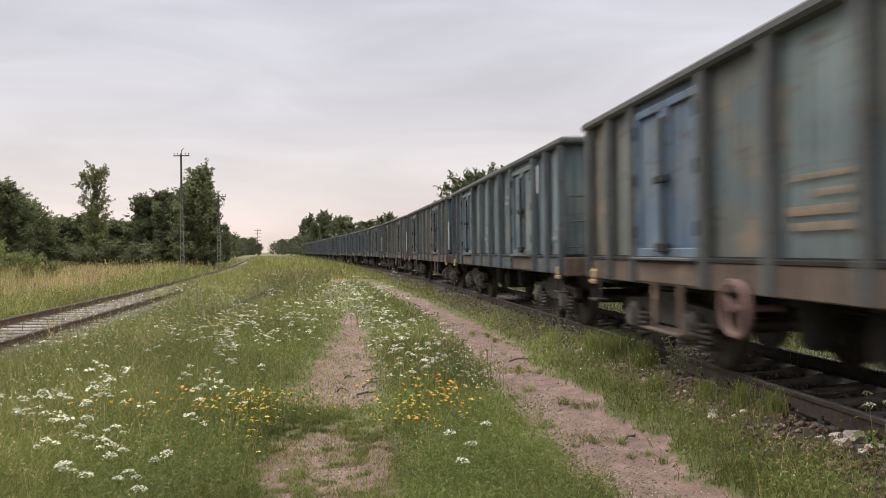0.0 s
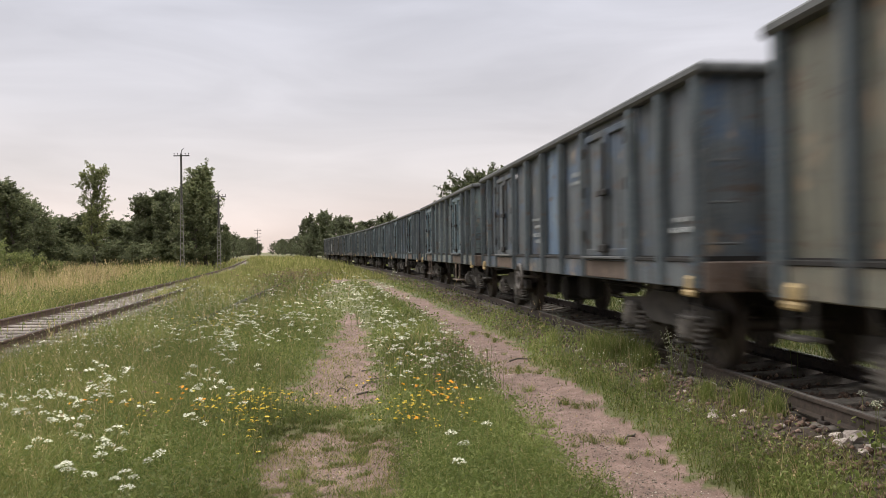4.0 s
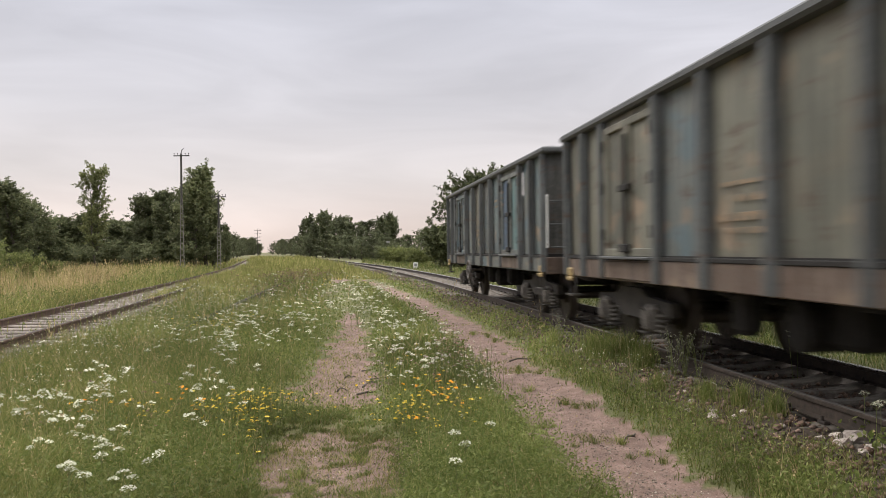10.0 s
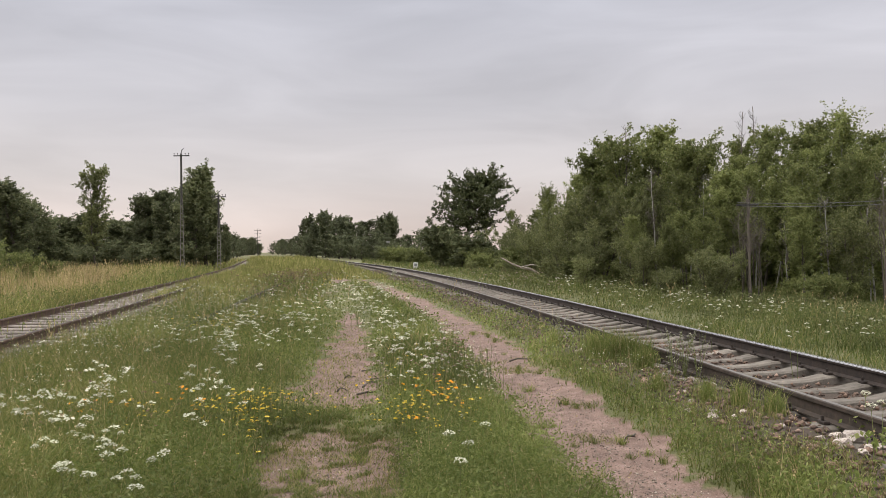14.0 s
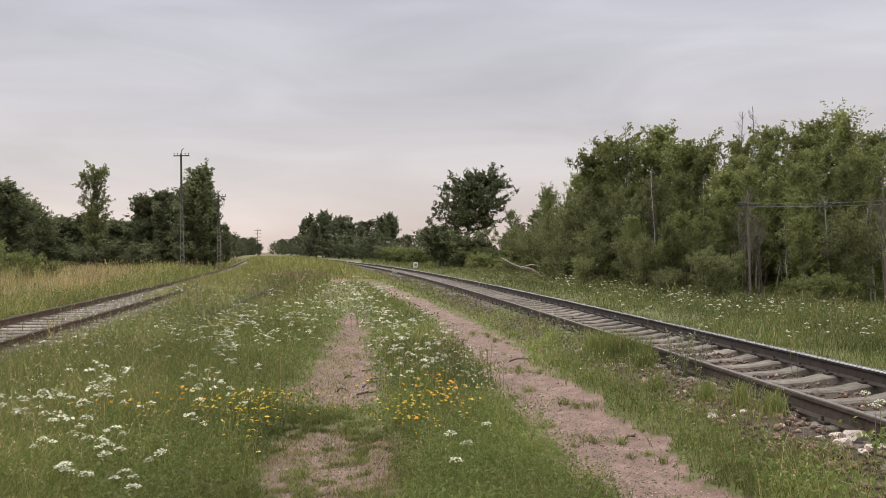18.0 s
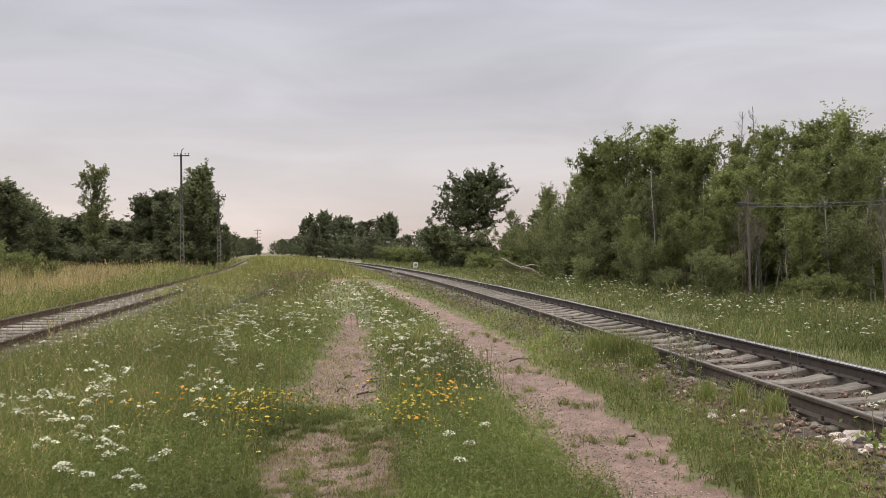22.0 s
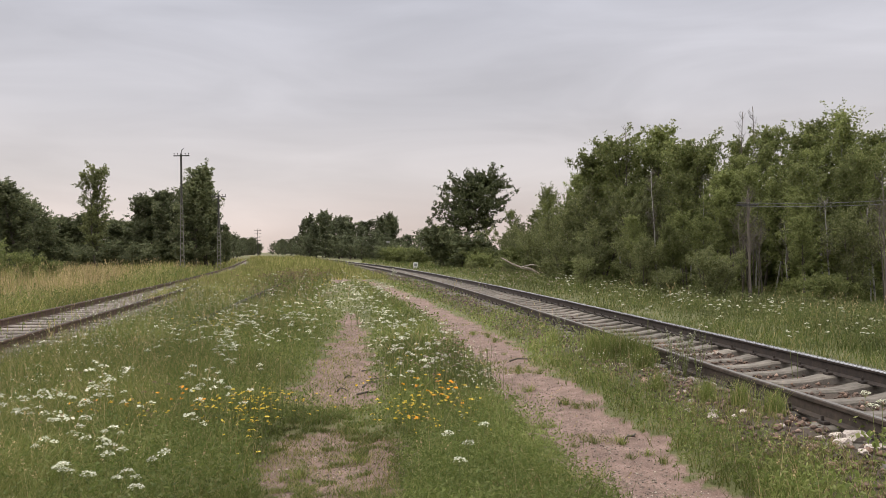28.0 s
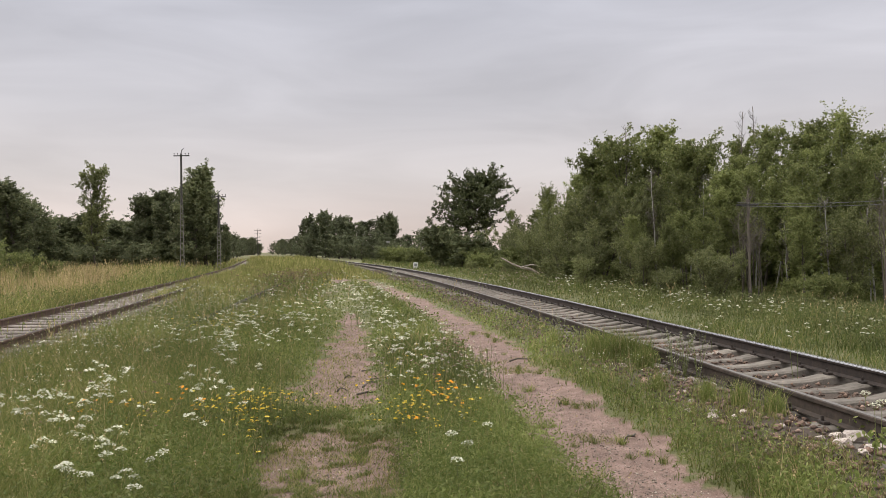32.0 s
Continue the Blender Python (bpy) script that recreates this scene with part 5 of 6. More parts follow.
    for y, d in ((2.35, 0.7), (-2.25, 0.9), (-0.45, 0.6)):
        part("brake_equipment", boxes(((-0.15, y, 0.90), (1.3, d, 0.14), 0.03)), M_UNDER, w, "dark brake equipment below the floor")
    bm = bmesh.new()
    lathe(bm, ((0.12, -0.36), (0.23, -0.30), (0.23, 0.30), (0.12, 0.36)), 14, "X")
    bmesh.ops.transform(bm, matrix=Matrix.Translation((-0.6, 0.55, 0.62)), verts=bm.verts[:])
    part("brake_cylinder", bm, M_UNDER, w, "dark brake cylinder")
    # hand wheel
    wheel = torus(bmesh.new(), (-SIDE - 0.10, 1.73, 0.79), 0.23, 0.032, "X", 28, 6)
    hw = part("hand_wheel", wheel, M_RIM, w, "pale hand wheel on the sole bar")
    bm = bmesh.new()
    for k in range(3):
        a = 2.094 * k + 0.5
        rod(bm, (-SIDE - 0.09, 1.73, 0.79), (-SIDE - 0.10, 1.73 + 0.23 * math.cos(a), 0.79 + 0.23 * math.sin(a)), 0.018, seg=6)
    rod(bm, (-SIDE - 0.14, 1.73, 0.79), (-SIDE + 0.3, 1.73, 0.79), 0.03, seg=8)
    part("spoke", bm, M_RIM, hw)
    # bogies
    for by in (-4.4, 4.4):
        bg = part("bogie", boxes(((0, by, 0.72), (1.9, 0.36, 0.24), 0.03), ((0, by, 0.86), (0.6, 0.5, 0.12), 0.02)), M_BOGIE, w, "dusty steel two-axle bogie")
        for sx in (-1, 1):
            fr = bmesh.new()
            prof = ((-1.38, 0.50), (-1.38, 0.66), (-0.62, 0.70), (-0.38, 0.80), (0.38, 0.80), (0.62, 0.70), (1.38, 0.66), (1.38, 0.50), (1.18, 0.46), (0.60, 0.50), (0.36, 0.42), (-0.36, 0.42), (-0.60, 0.50), (-1.18, 0.46))
            lo = [fr.verts.new((sx * 0.95, by + u, z)) for u, z in prof]
            hi = [fr.verts.new((sx * 1.06, by + u, z)) for u, z in prof]
            fr.faces.new(lo)
            fr.faces.new(hi)
            for k in range(len(prof)):
                q = (k + 1) % len(prof)
                fr.faces.new((lo[k], lo[q], hi[q], hi[k]))
            bmesh.ops.recalc_face_normals(fr, faces=fr.faces[:])
            part("side_frame", fr, M_BOGIE, bg)
            for ay in (-0.9, 0.9):
                ab = bmesh.new()
                box(ab, (sx * 1.06, by + ay, 0.46), (0.22, 0.30, 0.34), 0.05)
                rod(ab, (sx * 1.1, by + ay, 0.46), (sx * 1.2, by + ay, 0.46), 0.12, 0.11, 10)
                part("axle_box", ab, M_SPRING, bg)
                for d in (-0.27, 0.27):
                    part("spring", helix((sx * 1.06, by + ay + d, 0.285), 0.068, 0.020, 4.5, 0.27), M_SPRING, bg, "pale coil spring beside the axle box")
                    part("spring_plate", boxes(((sx * 1.06, by + ay + d, 0.262), (0.19, 0.19, 0.03), 0.01)), M_BOGIE, bg)
                shoe = boxes(((sx * 0.75, by + ay + (0.47 if ay < 0 else -0.47), 0.48), (0.10, 0.07, 0.34), 0.02))
                part("brake_shoe", shoe, M_UNDER, bg)
        for ay in (-0.9, 0.9):
            ws = bmesh.new()
            for sx in (-1, 1):
                k = sx
                tmp = bmesh.new()
                lathe(tmp, ((0.10, 0.60), (0.13, 0.66), (0.40, 0.675), (0.41, 0.665), (0.49, 0.672), (0.488, 0.705), (0.463, 0.72), (0.457, 0.80), (0.41, 0.805), (0.39, 0.775), (0.15, 0.76), (0.13, 0.80), (0.09, 0.81)), 28, "X")
                if k < 0:
                    bmesh.ops.scale(tmp, vec=(-1, 1, 1), verts=tmp.verts[:])
                    bmesh.ops.reverse_faces(tmp, faces=tmp.faces[:])
                me = bpy.data.meshes.new("tmp")
                tmp.to_mesh(me)
                tmp.free()
                ws.from_mesh(me)
                bpy.data.meshes.remove(me)
            rod(ws, (-1.05, 0, 0), (1.05, 0, 0), 0.075, seg=10)
            for sx in (-0.70, 0.70):
                for k in range(2):
                    box(ws, (sx * 1.085 * (1 if k == 0 else 1), 0.0, 0.28 * (1 if k == 0 else -1)), (0.02, 0.10, 0.06), 0.01)
            o = part("wheelset", ws, M_WHEEL, bg, "dark steel axle with two wheels")
            o.matrix_basis = pose(0, by + ay, 0.457)
    return w


# per wagon: body, doors, sole bar, ends, odd panels {number from the front: paint}, label, red hand wheel
LIVERY = (
    (P_GREY, P_GREY, P_GREY, P_DARK, {0: P_TEAL, 2: P_TEAL, 4: P_OLIVE}, "green-grey open wagon with patched blue doors", 0),
    (P_OLIVE, P_OLIVE, P_BROWN, P_DARK, {0: P_OLIVE, 5: P_GREY}, "dark olive-brown open wagon with streaked ribs", 0),
    (P_SLATE, P_GREY, P_BROWN, P_DARK, {2: P_GREY, 3: P_BLUEGREY, 6: P_BLUEGREY}, "slate-grey open wagon with rusty brown sole bar", 0),
    (P_BLUEGREY, P_GREY, P_SLATE, P_DARK, {0: P_SLATE, 2: P_ROYAL, 4: P_SLATE, 5: P_BLUE, 6: P_ROYAL, 7: P_BLUE}, "deep blue open wagon with green-grey doors", 0),
    (P_TEAL, P_BLUEGREY, P_BLUEGREY, P_NAVY, {1: P_BLUEGREY, 6: P_BLUEGREY}, "pale blue-grey open wagon with worn paint", 0),
    (P_BLUEGREY, P_BLUEGREY, P_BLUEGREY, P_NAVY, {1: P_SLATE, 3: P_BLUE, 4: P_ROYAL, 5: P_BLUE}, "blue-grey open wagon with deep blue panel", 0),
    (P_TEAL, P_BLUEGREY, P_GREY, P_TEAL, {}, "teal-grey open wagon with faded white marks", 0),
    (P_SLATE, P_SLATE, P_SLATE, P_SLATE, {3: P_BLUE}, "dark slate open wagon", 0),
    (P_TEAL, P_OLIVE, P_OLIVE, P_NAVY, {2: P_BLUEGREY, 3: P_TEAL, 4: P_BLUE, 6: P_OLIVE, 7: P_OLIVE}, "teal open wagon with brown doors and navy end", 0),
    (P_OLIVE, P_OLIVE, P_BROWN, P_NAVY, {0: P_TEAL, 1: P_BLUEGREY}, "olive open wagon with faded orange marks and navy end", 0),
    (P_OLIVE, P_GREY, P_BROWN, P_ROYAL, {0: P_GREY, 4: P_GREY, 5: P_GREY, 6: P_TEAL, 7: P_GREY}, "dark grey-brown open wagon with bright blue doors and end", 1),
    (P_BLUEGREY, P_BLUEGREY, P_SLATE, P_TEAL, {5: P_TEAL}, "blue-grey open wagon with white patches", 0),
    (P_GREY, P_BLUE, P_BROWN, P_OLIVE, {0: P_OLIVE, 4: P_TEAL, 7: P_OLIVE}, "green-grey open wagon with sky-blue doors", 1),
    (P_SLATE, P_BLUE, P_SLATE, P_SLATE, {}, "slate-grey open wagon with blue doors", 0),
)


# door leaves that differ, counted from the front
LEAVES = {10: {0: P_ROYAL, 1: P_ROYAL}, 0: {0: P_TURQ, 1: P_BLUE, 3: P_BLUEGREY}, 5: {1: P_BLUEGREY}, 6: {2: P_TEAL}, 9: {1: P_GREY}, 11: {0: P_TEAL, 3: P_BLUE}}


def repaint(ob, mat):
    ob.material_slots[0].link = "OBJECT"
    ob.material_slots[0].material = mat


def mark_mesh(name, mat, w, h):
    me = bpy.data.meshes.new(name)
    bm = boxes(((0, 0, 0), (0.006, w, h), 0.0015))
    bm.to_mesh(me)
    bm.free()
    me.materials.append(mat)
    return me


def dress(w, spec, n):
    """Gives a wagon its paint and its rows of worn lettering, shown as plain bars."""
    body, doors, sole, ends, odd, label, red = spec
    tagged(w, label)
    k = d = 0
    leaves_odd = LEAVES.get(n, {})
    for o in w.children_recursive:
        base = o.name.split(".")[0]
        if base in ("side_post", "corner_post"):
            repaint(o, P_RIB if body in (P_GREY, P_OLIVE, P_DARK) else P_RIB_BLUE)
        elif base == "side_panel":
            repaint(o, odd.get(k % 8, body))
            k += 1
        elif base == "door_leaf":
            repaint(o, leaves_odd.get(d, doors))
            d += 1
        elif base in ("door_frame", "door_header"):
            repaint(o, doors)
        elif base == "sole_bar":
            repaint(o, sole)
        elif base in ("end_wall", "end_post"):
            repaint(o, ends)
        elif base == "handrail" and n not in (0, 8, 9, 10):
            repaint(o, M_CAP)
            tagged(o, "dull grey handrail")
        elif base in ("hand_wheel", "spoke") and red:
            repaint(o, M_RIM_RED)
        if base == "hand_wheel" and n in (5, 9):
            o.location.y -= 3.9
    if n not in (0, 5, 7, 9, 12):
        for o in [o for o in w.children_recursive if o.name.split(".")[0] in ("spoke", "hand_wheel")]:
            bpy.data.objects.remove(o)
    if n not in (2, 6, 9, 10, 12):
        for o in [o for o in w.children_recursive if o.name.split(".")[0] in ("step_hanger", "footstep")]:
            bpy.data.objects.remove(o)
    rng = random.Random(300 + n)
    mat = M_MARK_TAN if body in (P_GREY, P_OLIVE, P_DARK) else M_MARK_WHITE
    for panel_y, z0, rows, wmax in ((0.62, 1.46, 4, 0.80), (-1.85, 2.30, 2, 0.85), (-5.78, 1.5, 2, 0.5)):
        z = z0
        for r in range(rows):
            h = rng.uniform(0.04, 0.075)
            y, stop = panel_y - wmax / 2, panel_y + wmax / 2 * rng.uniform(0.0, 1.0)
            while y < stop:
                wd = rng.uniform(0.05, 0.15)
                hang("marking", mark_mesh("marking", mat, wd, h), None, w, "worn painted marking", at=pose(-SIDE - 0.001, y + wd / 2, z))
                y += wd + rng.uniform(0.02, 0.09)
            z += h + rng.uniform(0.04, 0.09)


wagons = [build_wagon()]
for n in range(1, 14):
    wagons.append(copy_thing(wagons[0], pose(0, 0, 0)))
for n, w in enumerate(wagons):
    dress(w, LIVERY[n], n)


# ---------------------------------------------------------------- grass
def blades(rng, p, h, w, lean, bent=True):
    """Grass blades from roots p: tapered, leaning anyhow, the nearer ones bent in two."""
    n = len(p)
    az, ta = rng.uniform(0, 6.283, n), rng.uniform(0, 6.283, n)
    side = np.stack([np.cos(ta), np.sin(ta), np.zeros(n)], 1) * w[:, None] * 0.5
    out = np.stack([np.cos(az), np.sin(az), np.zeros(n)], 1) * (lean * h * rng.uniform(0.2, 1.0, n))[:, None]
    up = np.array([0, 0, 1.0]) * h[:, None]
    if bent:
        mid = p + 0.58 * up + 0.32 * out
        tip = p + 0.95 * up + out
        v = np.stack([p - side, p + side, mid + side * 0.75, mid - side * 0.75, tip], 1)
        t = np.array([(0, 1, 2), (0, 2, 3), (3, 2, 4)])[None] + 5 * np.arange(n)[:, None, None]
    else:
        v = np.stack([p - side, p + side, p + up * 0.97 + out], 1)
        t = np.array([(0, 1, 2)])[None] + 3 * np.arange(n)[:, None, None]
    return v.reshape(-1, 3), t.reshape(-1, 3)


def grass_field(name, label, mat, seed, n, y0, y1, keep, height, wide=0.0048, lean=0.8, b0=-0.62, b1=0.62):
    """Blades over a stretch of ground, thinning with distance; keep() gives the share that grows at a place, height() how tall."""
    rng = np.random.default_rng(seed)
    y = np.exp(rng.uniform(math.log(y0), math.log(y1), n))
    x = rng.uniform(b0, b1, n) * y
    tuft = 0.5 + 0.5 * wav(x, y, 2.1, seed * 0.7) + 0.35 * wav(x, y, 6.5, seed)
    ok = rng.random(n) < keep(x, y) * np.clip(0.45 + 0.75 * tuft, 0.1, 1)
    x, y, tuft = x[ok], y[ok], tuft[ok]
    p = np.stack([x, y, ground_z(x, y) - 0.01], 1)
    h = height(x, y) * rng.uniform(0.5, 1.2, len(x)) * (0.75 + 0.4 * np.clip(tuft, 0, 1))
    w = wide * np.maximum(1, y / 6.0) ** 0.85 * rng.uniform(0.7, 1.5, len(x))
    near = y < 16
    pcs = [blades(rng, p[near], h[near], w[near], lean), blades(rng, p[~near], h[~near], w[~near], lean * 0.8, False)]
    v, t = join([q for q in pcs if len(q[0])])
    return tagged(hang(name, mesh_np(name, v, t), mat), label, "grass", kind="stuff")


def on_bed(x, y):
    """Share of grass that the track beds and ruts leave."""
    o, q = main_off(x, y), x - side_x(y)
    k = np.maximum(smooth(1.3, 2.0 - 0.25 * smooth(9, 12, y), np.abs(o)), 0.6 * smooth(-0.85, -1.1, o) * smooth(8.5, 11, y))
    k = k * np.where(q > -1.2, np.where(q < 1.25, np.where(q > -0.2, 0.05 + 0.30 * smooth(20, 33, y), 0.04), 1.0), 1.0)
    return k * (1 - smooth(0.35, 0.7, rut_masks(x, y)))


def middle(x, y):
    return (main_off(x, y) < 0) & (x - side_x(y) > -1.6)


def strip_h(x, y):
    """Tall in the strip between the ruts and on the left, short on trodden ground."""
    c = (np.interp(y, *RUT_R) + np.interp(y, *RUT_L)) / 2
    d = np.abs(x - c)
    h = np.where(d < 0.85, 0.24 - 0.12 * smooth(0.35, 0.8, d), 0.20)
    left = smooth(-0.5, -1.6, x - np.interp(y, *RUT_L))
    right = smooth(0.35, 1.0, x - np.interp(y, *RUT_R))
    h = h * (1 - left) + left * 0.36
    h = h * (1 - right) + right * (0.19 - 0.07 * smooth(-2.3, -1.5, main_off(x, y)))
    edge = np.minimum(np.abs(x - np.interp(y, *RUT_R)) - 0.45, np.abs(x - np.interp(y, *RUT_L)) - 0.42)
    return h * (0.28 + 0.72 * smooth(-0.05, 0.40, edge))


grass_field("meadow_grass", "green meadow grass with some dry stalks", M_GRASS, 31, 230000, 4.2, 60, lambda x, y: on_bed(x, y) * middle(x, y) * (0.5 + 0.5 * smooth(-2.6, 0.2, x + 0.1 * y)), strip_h)
grass_field("meadow_grass", "olive meadow grass mixed with dry stalks", M_GRASS_OLIVE, 32, 170000, 4.2, 160, lambda x, y: on_bed(x, y) * middle(x, y) * (0.3 + 0.7 * smooth(0.2, -2.6, x + 0.1 * y)), lambda x, y: strip_h(x, y) * 1.15)
grass_field("verge_grass", "tall green grass on the verge beyond the line", M_VERGE, 33, 170000, 8, 160, lambda x, y: on_bed(x, y) * (main_off(x, y) > 1.3) * (1 - 0.6 * smooth(7, 10, main_off(x, y))), lambda x, y: 0.15 + 0.17 * smooth(2.2, 4.5, main_off(x, y)), b0=-0.1, b1=0.62)
grass_field("verge_weeds", "dark green weeds and dry stalks on the verge", M_VERGE, 36, 80000, 8, 160, lambda x, y: on_bed(x, y) * smooth(2.0, 4.5, main_off(x, y)), lambda x, y: 0.26 + 0.30 * smooth(3.2, 5.5, main_off(x, y)), b0=-0.1, b1=0.62)
grass_field("bank_grass", "tall grass and weeds beyond the siding", M_GRASS_OLIVE, 34, 60000, 12, 160, lambda x, y: on_bed(x, y) * (x - side_x(y) < -1.3) * (1 - 0.75 * smooth(-2.4, -3.4, x - side_x(y)) * smooth(-0.35, -0.40, x / y)), lambda x, y: 0.55 + 0.25 * smooth(-2.5, -5, x - side_x(y)), wide=0.007, b0=-0.64, b1=-0.15)
grass_field("dry_grass", "straw-coloured tall dry grass on the bank", M_STRAW, 35, 80000, 16, 90, lambda x, y: (x - side_x(y) < -2.6) * (x - side_x(y) > -13) * (0.2 + 0.8 * smooth(-0.52, -0.44, x / y)) * (1 - smooth(-0.41, -0.35, x / y) * 0.93) * smooth(-2.4, -4.2, x - side_x(y)) * np.clip(0.75 + 0.9 * wav(x, y, 0.8, 2.0), 0.12, 1), lambda x, y: 0.58 + 0.18 * wav(x, y, 1.3, 1.0), wide=0.006, lean=0.4, b0=-0.64, b1=-0.2)


grass_field("siding_weeds", "tall weeds that have grown over the siding", M_GRASS_OLIVE, 38, 110000, 22, 80, lambda x, y: (x - side_x(y) > 0.15) * (x - side_x(y) < 2.8) * smooth(22, 29, y), lambda x, y: 0.27 + 0.10 * smooth(24, 32, y), wide=0.006, b0=-0.40, b1=-0.17)


grass_field("far_meadow_grass", "tall olive grass of the far meadow between the lines", M_GRASS_OLIVE, 57, 90000, 46, 200, lambda x, y: (main_off(x, y) < -1.75) * smooth(-0.245, -0.225, x / y) * np.clip(0.7 + 0.6 * wav(x, y, 0.5, 3.0), 0.2, 1), lambda x, y: 0.34 + 0.42 * smooth(55, 85, y), wide=0.006, lean=0.5, b0=-0.36, b1=0.0)


def yard_grass(seed, n):
    """Short grass on the ground round and behind the viewpoint."""
    rng = np.random.default_rng(seed)
    x, y = rng.uniform(-13, 9, n), rng.uniform(-22, 5.0, n)
    ok = (rng.random(n) < on_bed(x, y)) & (np.abs(x / np.maximum(y, 0.1)) > np.where(y > 3.2, 0.58, 0.0)) & (x * x + y * y > 0.16)
    x, y = x[ok], y[ok]
    p = np.stack([x, y, ground_z(x, y) - 0.01], 1)
    v, t = blades(rng, p, 0.2 * rng.uniform(0.5, 1.3, len(x)), 0.009 * rng.uniform(0.7, 1.5, len(x)), 0.8)
    tagged(hang("meadow_grass", mesh_np("meadow_grass", v, t), M_GRASS_OLIVE), "meadow grass beside the wheel ruts", "grass", kind="stuff")


yard_grass(39, 70000)


def herb_field(name, label, mat, seed, n, y0, y1, keep, top, size, wide=0.36):
    """Small broad leaves low among the grass."""
    rng = np.random.default_rng(seed)
    y = np.exp(rng.uniform(math.log(y0), math.log(y1), n))
    x = rng.uniform(-0.62, 0.62, n) * y
    ok = rng.random(n) < keep(x, y) * np.clip(0.2 + 1.1 * (0.5 + 0.5 * wav(x, y, 2.6, seed)), 0, 1)
    x, y = x[ok], y[ok]
    z = ground_z(x, y) + top * rng.random(len(x)) ** 1.3
    v, t = leaves(rng, np.stack([x, y, z], 1), size * np.maximum(1, y[:, None] / 8) ** 0.7, 0.0, wide)
    return tagged(hang(name, mesh_np(name, v, t), mat), label, "weeds", kind="stuff")


herb_field("low_weeds", "low clover and yarrow leaves among the grass", M_HERB, 41, 150000, 4.2, 40, lambda x, y: on_bed(x, y) * middle(x, y) * (0.35 + 0.65 * (np.abs(x - 0.15 + 0.09 * y * 0.5) < 0.9)), 0.20, 0.030)


# feathery light-green weeds in the strip between the ruts
herb_field("feathery_weeds", "light green feathery weeds between the ruts", M_HERB, 42, 380000, 4.2, 9, lambda x, y: on_bed(x, y) * (np.abs(x - 0.25) < 0.75) * (y < 7.4), 0.34, 0.030, 0.13)
herb_field("meadow_herbs", "leafy green herbs among the meadow grass", M_HERB, 44, 330000, 4.2, 20, lambda x, y: on_bed(x, y) * (x < -0.08 * y - 0.6) * (x - side_x(y) > 1.5), 0.36, 0.032, 0.17)
herb_field("verge_leaves", "grey-green weeds on the verge beyond the line", M_LEAF_GREY, 48, 150000, 11, 60, lambda x, y: (0.25 + 0.75 * smooth(2.2, 4.5, main_off(x, y))) * (main_off(x, y) > 1.6) * (main_off(x, y) < 9.0), 0.42, 0.035, 0.25)
herb_field("bank_weeds", "dark green weeds along the siding", M_HERB, 47, 120000, 15, 60, lambda x, y: (x - side_x(y) < -1.2) * (1 - 0.95 * smooth(-2.4, -3.4, x - side_x(y)) * smooth(-0.35, -0.40, x / y)), 0.5, 0.036, 0.25)
herb_field("verge_herbs", "leafy herbs between the rut and the rail", M_HERB, 45, 120000, 4.8, 20, lambda x, y: on_bed(x, y) * (main_off(x, y) < -1.0) * (x > 0.6 - 0.04 * y), 0.22, 0.036, 0.16)


# thin flowering grass stalks that stand above the rest
def stalk_field(seed, n, keep, h, y0=4.4, y1=40):
    rng = np.random.default_rng(seed)
    y = np.exp(rng.uniform(math.log(y0), math.log(y1), n))
    x = rng.uniform(-0.6, 0.6, n) * y
    ok = rng.random(n) < keep(x, y)
    x, y = x[ok], y[ok]
    p = np.stack([x, y, ground_z(x, y)], 1)
    hh = h * rng.uniform(0.6, 1.2, len(x))
    v, t = blades(rng, p, hh, 0.0028 * np.maximum(1, y / 6) ** 0.8, 0.5)
    tips = v.reshape(-1, 5, 3)
    seeds = (tips[:, None, 4] * (1 - np.linspace(0, 0.3, 7))[None, :, None] + (tips[:, 2] * 0.5 + tips[:, 3] * 0.5)[:, None] * np.linspace(0, 0.3, 7)[None, :, None]).reshape(-1, 3)
    sv, st = leaves(rng, seeds + rng.normal(0, 0.004, seeds.shape), 0.012 * np.repeat(np.maximum(1, y / 7) ** 0.7, 7)[:, None])
    v, t = join([(v, t), (sv, st)])
    tagged(hang("seed_grass", mesh_np("seed_grass", v, t), M_STRAW), "thin dry flowering grass stalks above the meadow", "grass", kind="stuff")


stalk_field(43, 4500, lambda x, y: on_bed(x, y) * middle(x, y) * (0.15 + 0.6 * smooth(-0.5, -2.5, x + 0.1 * y)), 0.5)


stalk_field(58, 3800, lambda x, y: smooth(3.4, 4.8, main_off(x, y)) * (1 - smooth(7.0, 8.5, main_off(x, y))) * np.clip(0.5 + 0.9 * wav(x, y, 0.9, 1.0), 0.05, 1), 0.55, 10, 60)
stalk_field(59, 5000, lambda x, y: (x - side_x(y) < -1.6) * (x - side_x(y) > -9), 0.95, 14, 60)


grass_field("rail_edge_grass", "short grass and weeds growing through the ballast's edge", M_GRASS_OLIVE, 50, 42000, 4.3, 12, lambda x, y: smooth(-2.4, -1.9, main_off(x, y)) * smooth(-0.95, -1.25, main_off(x, y)) * np.clip(0.25 + 0.8 * wav(x, y, 3.0, 4.0), 0.04, 1), lambda x, y: 0.11, lean=1.1, b0=0.05, b1=0.66)
herb_field("rail_edge_weeds", "small leafy weeds at the ballast's edge", M_HERB, 51, 11000, 4.3, 13, lambda x, y: smooth(-2.3, -1.8, main_off(x, y)) * smooth(-0.95, -1.3, main_off(x, y)), 0.14, 0.026, 0.2)


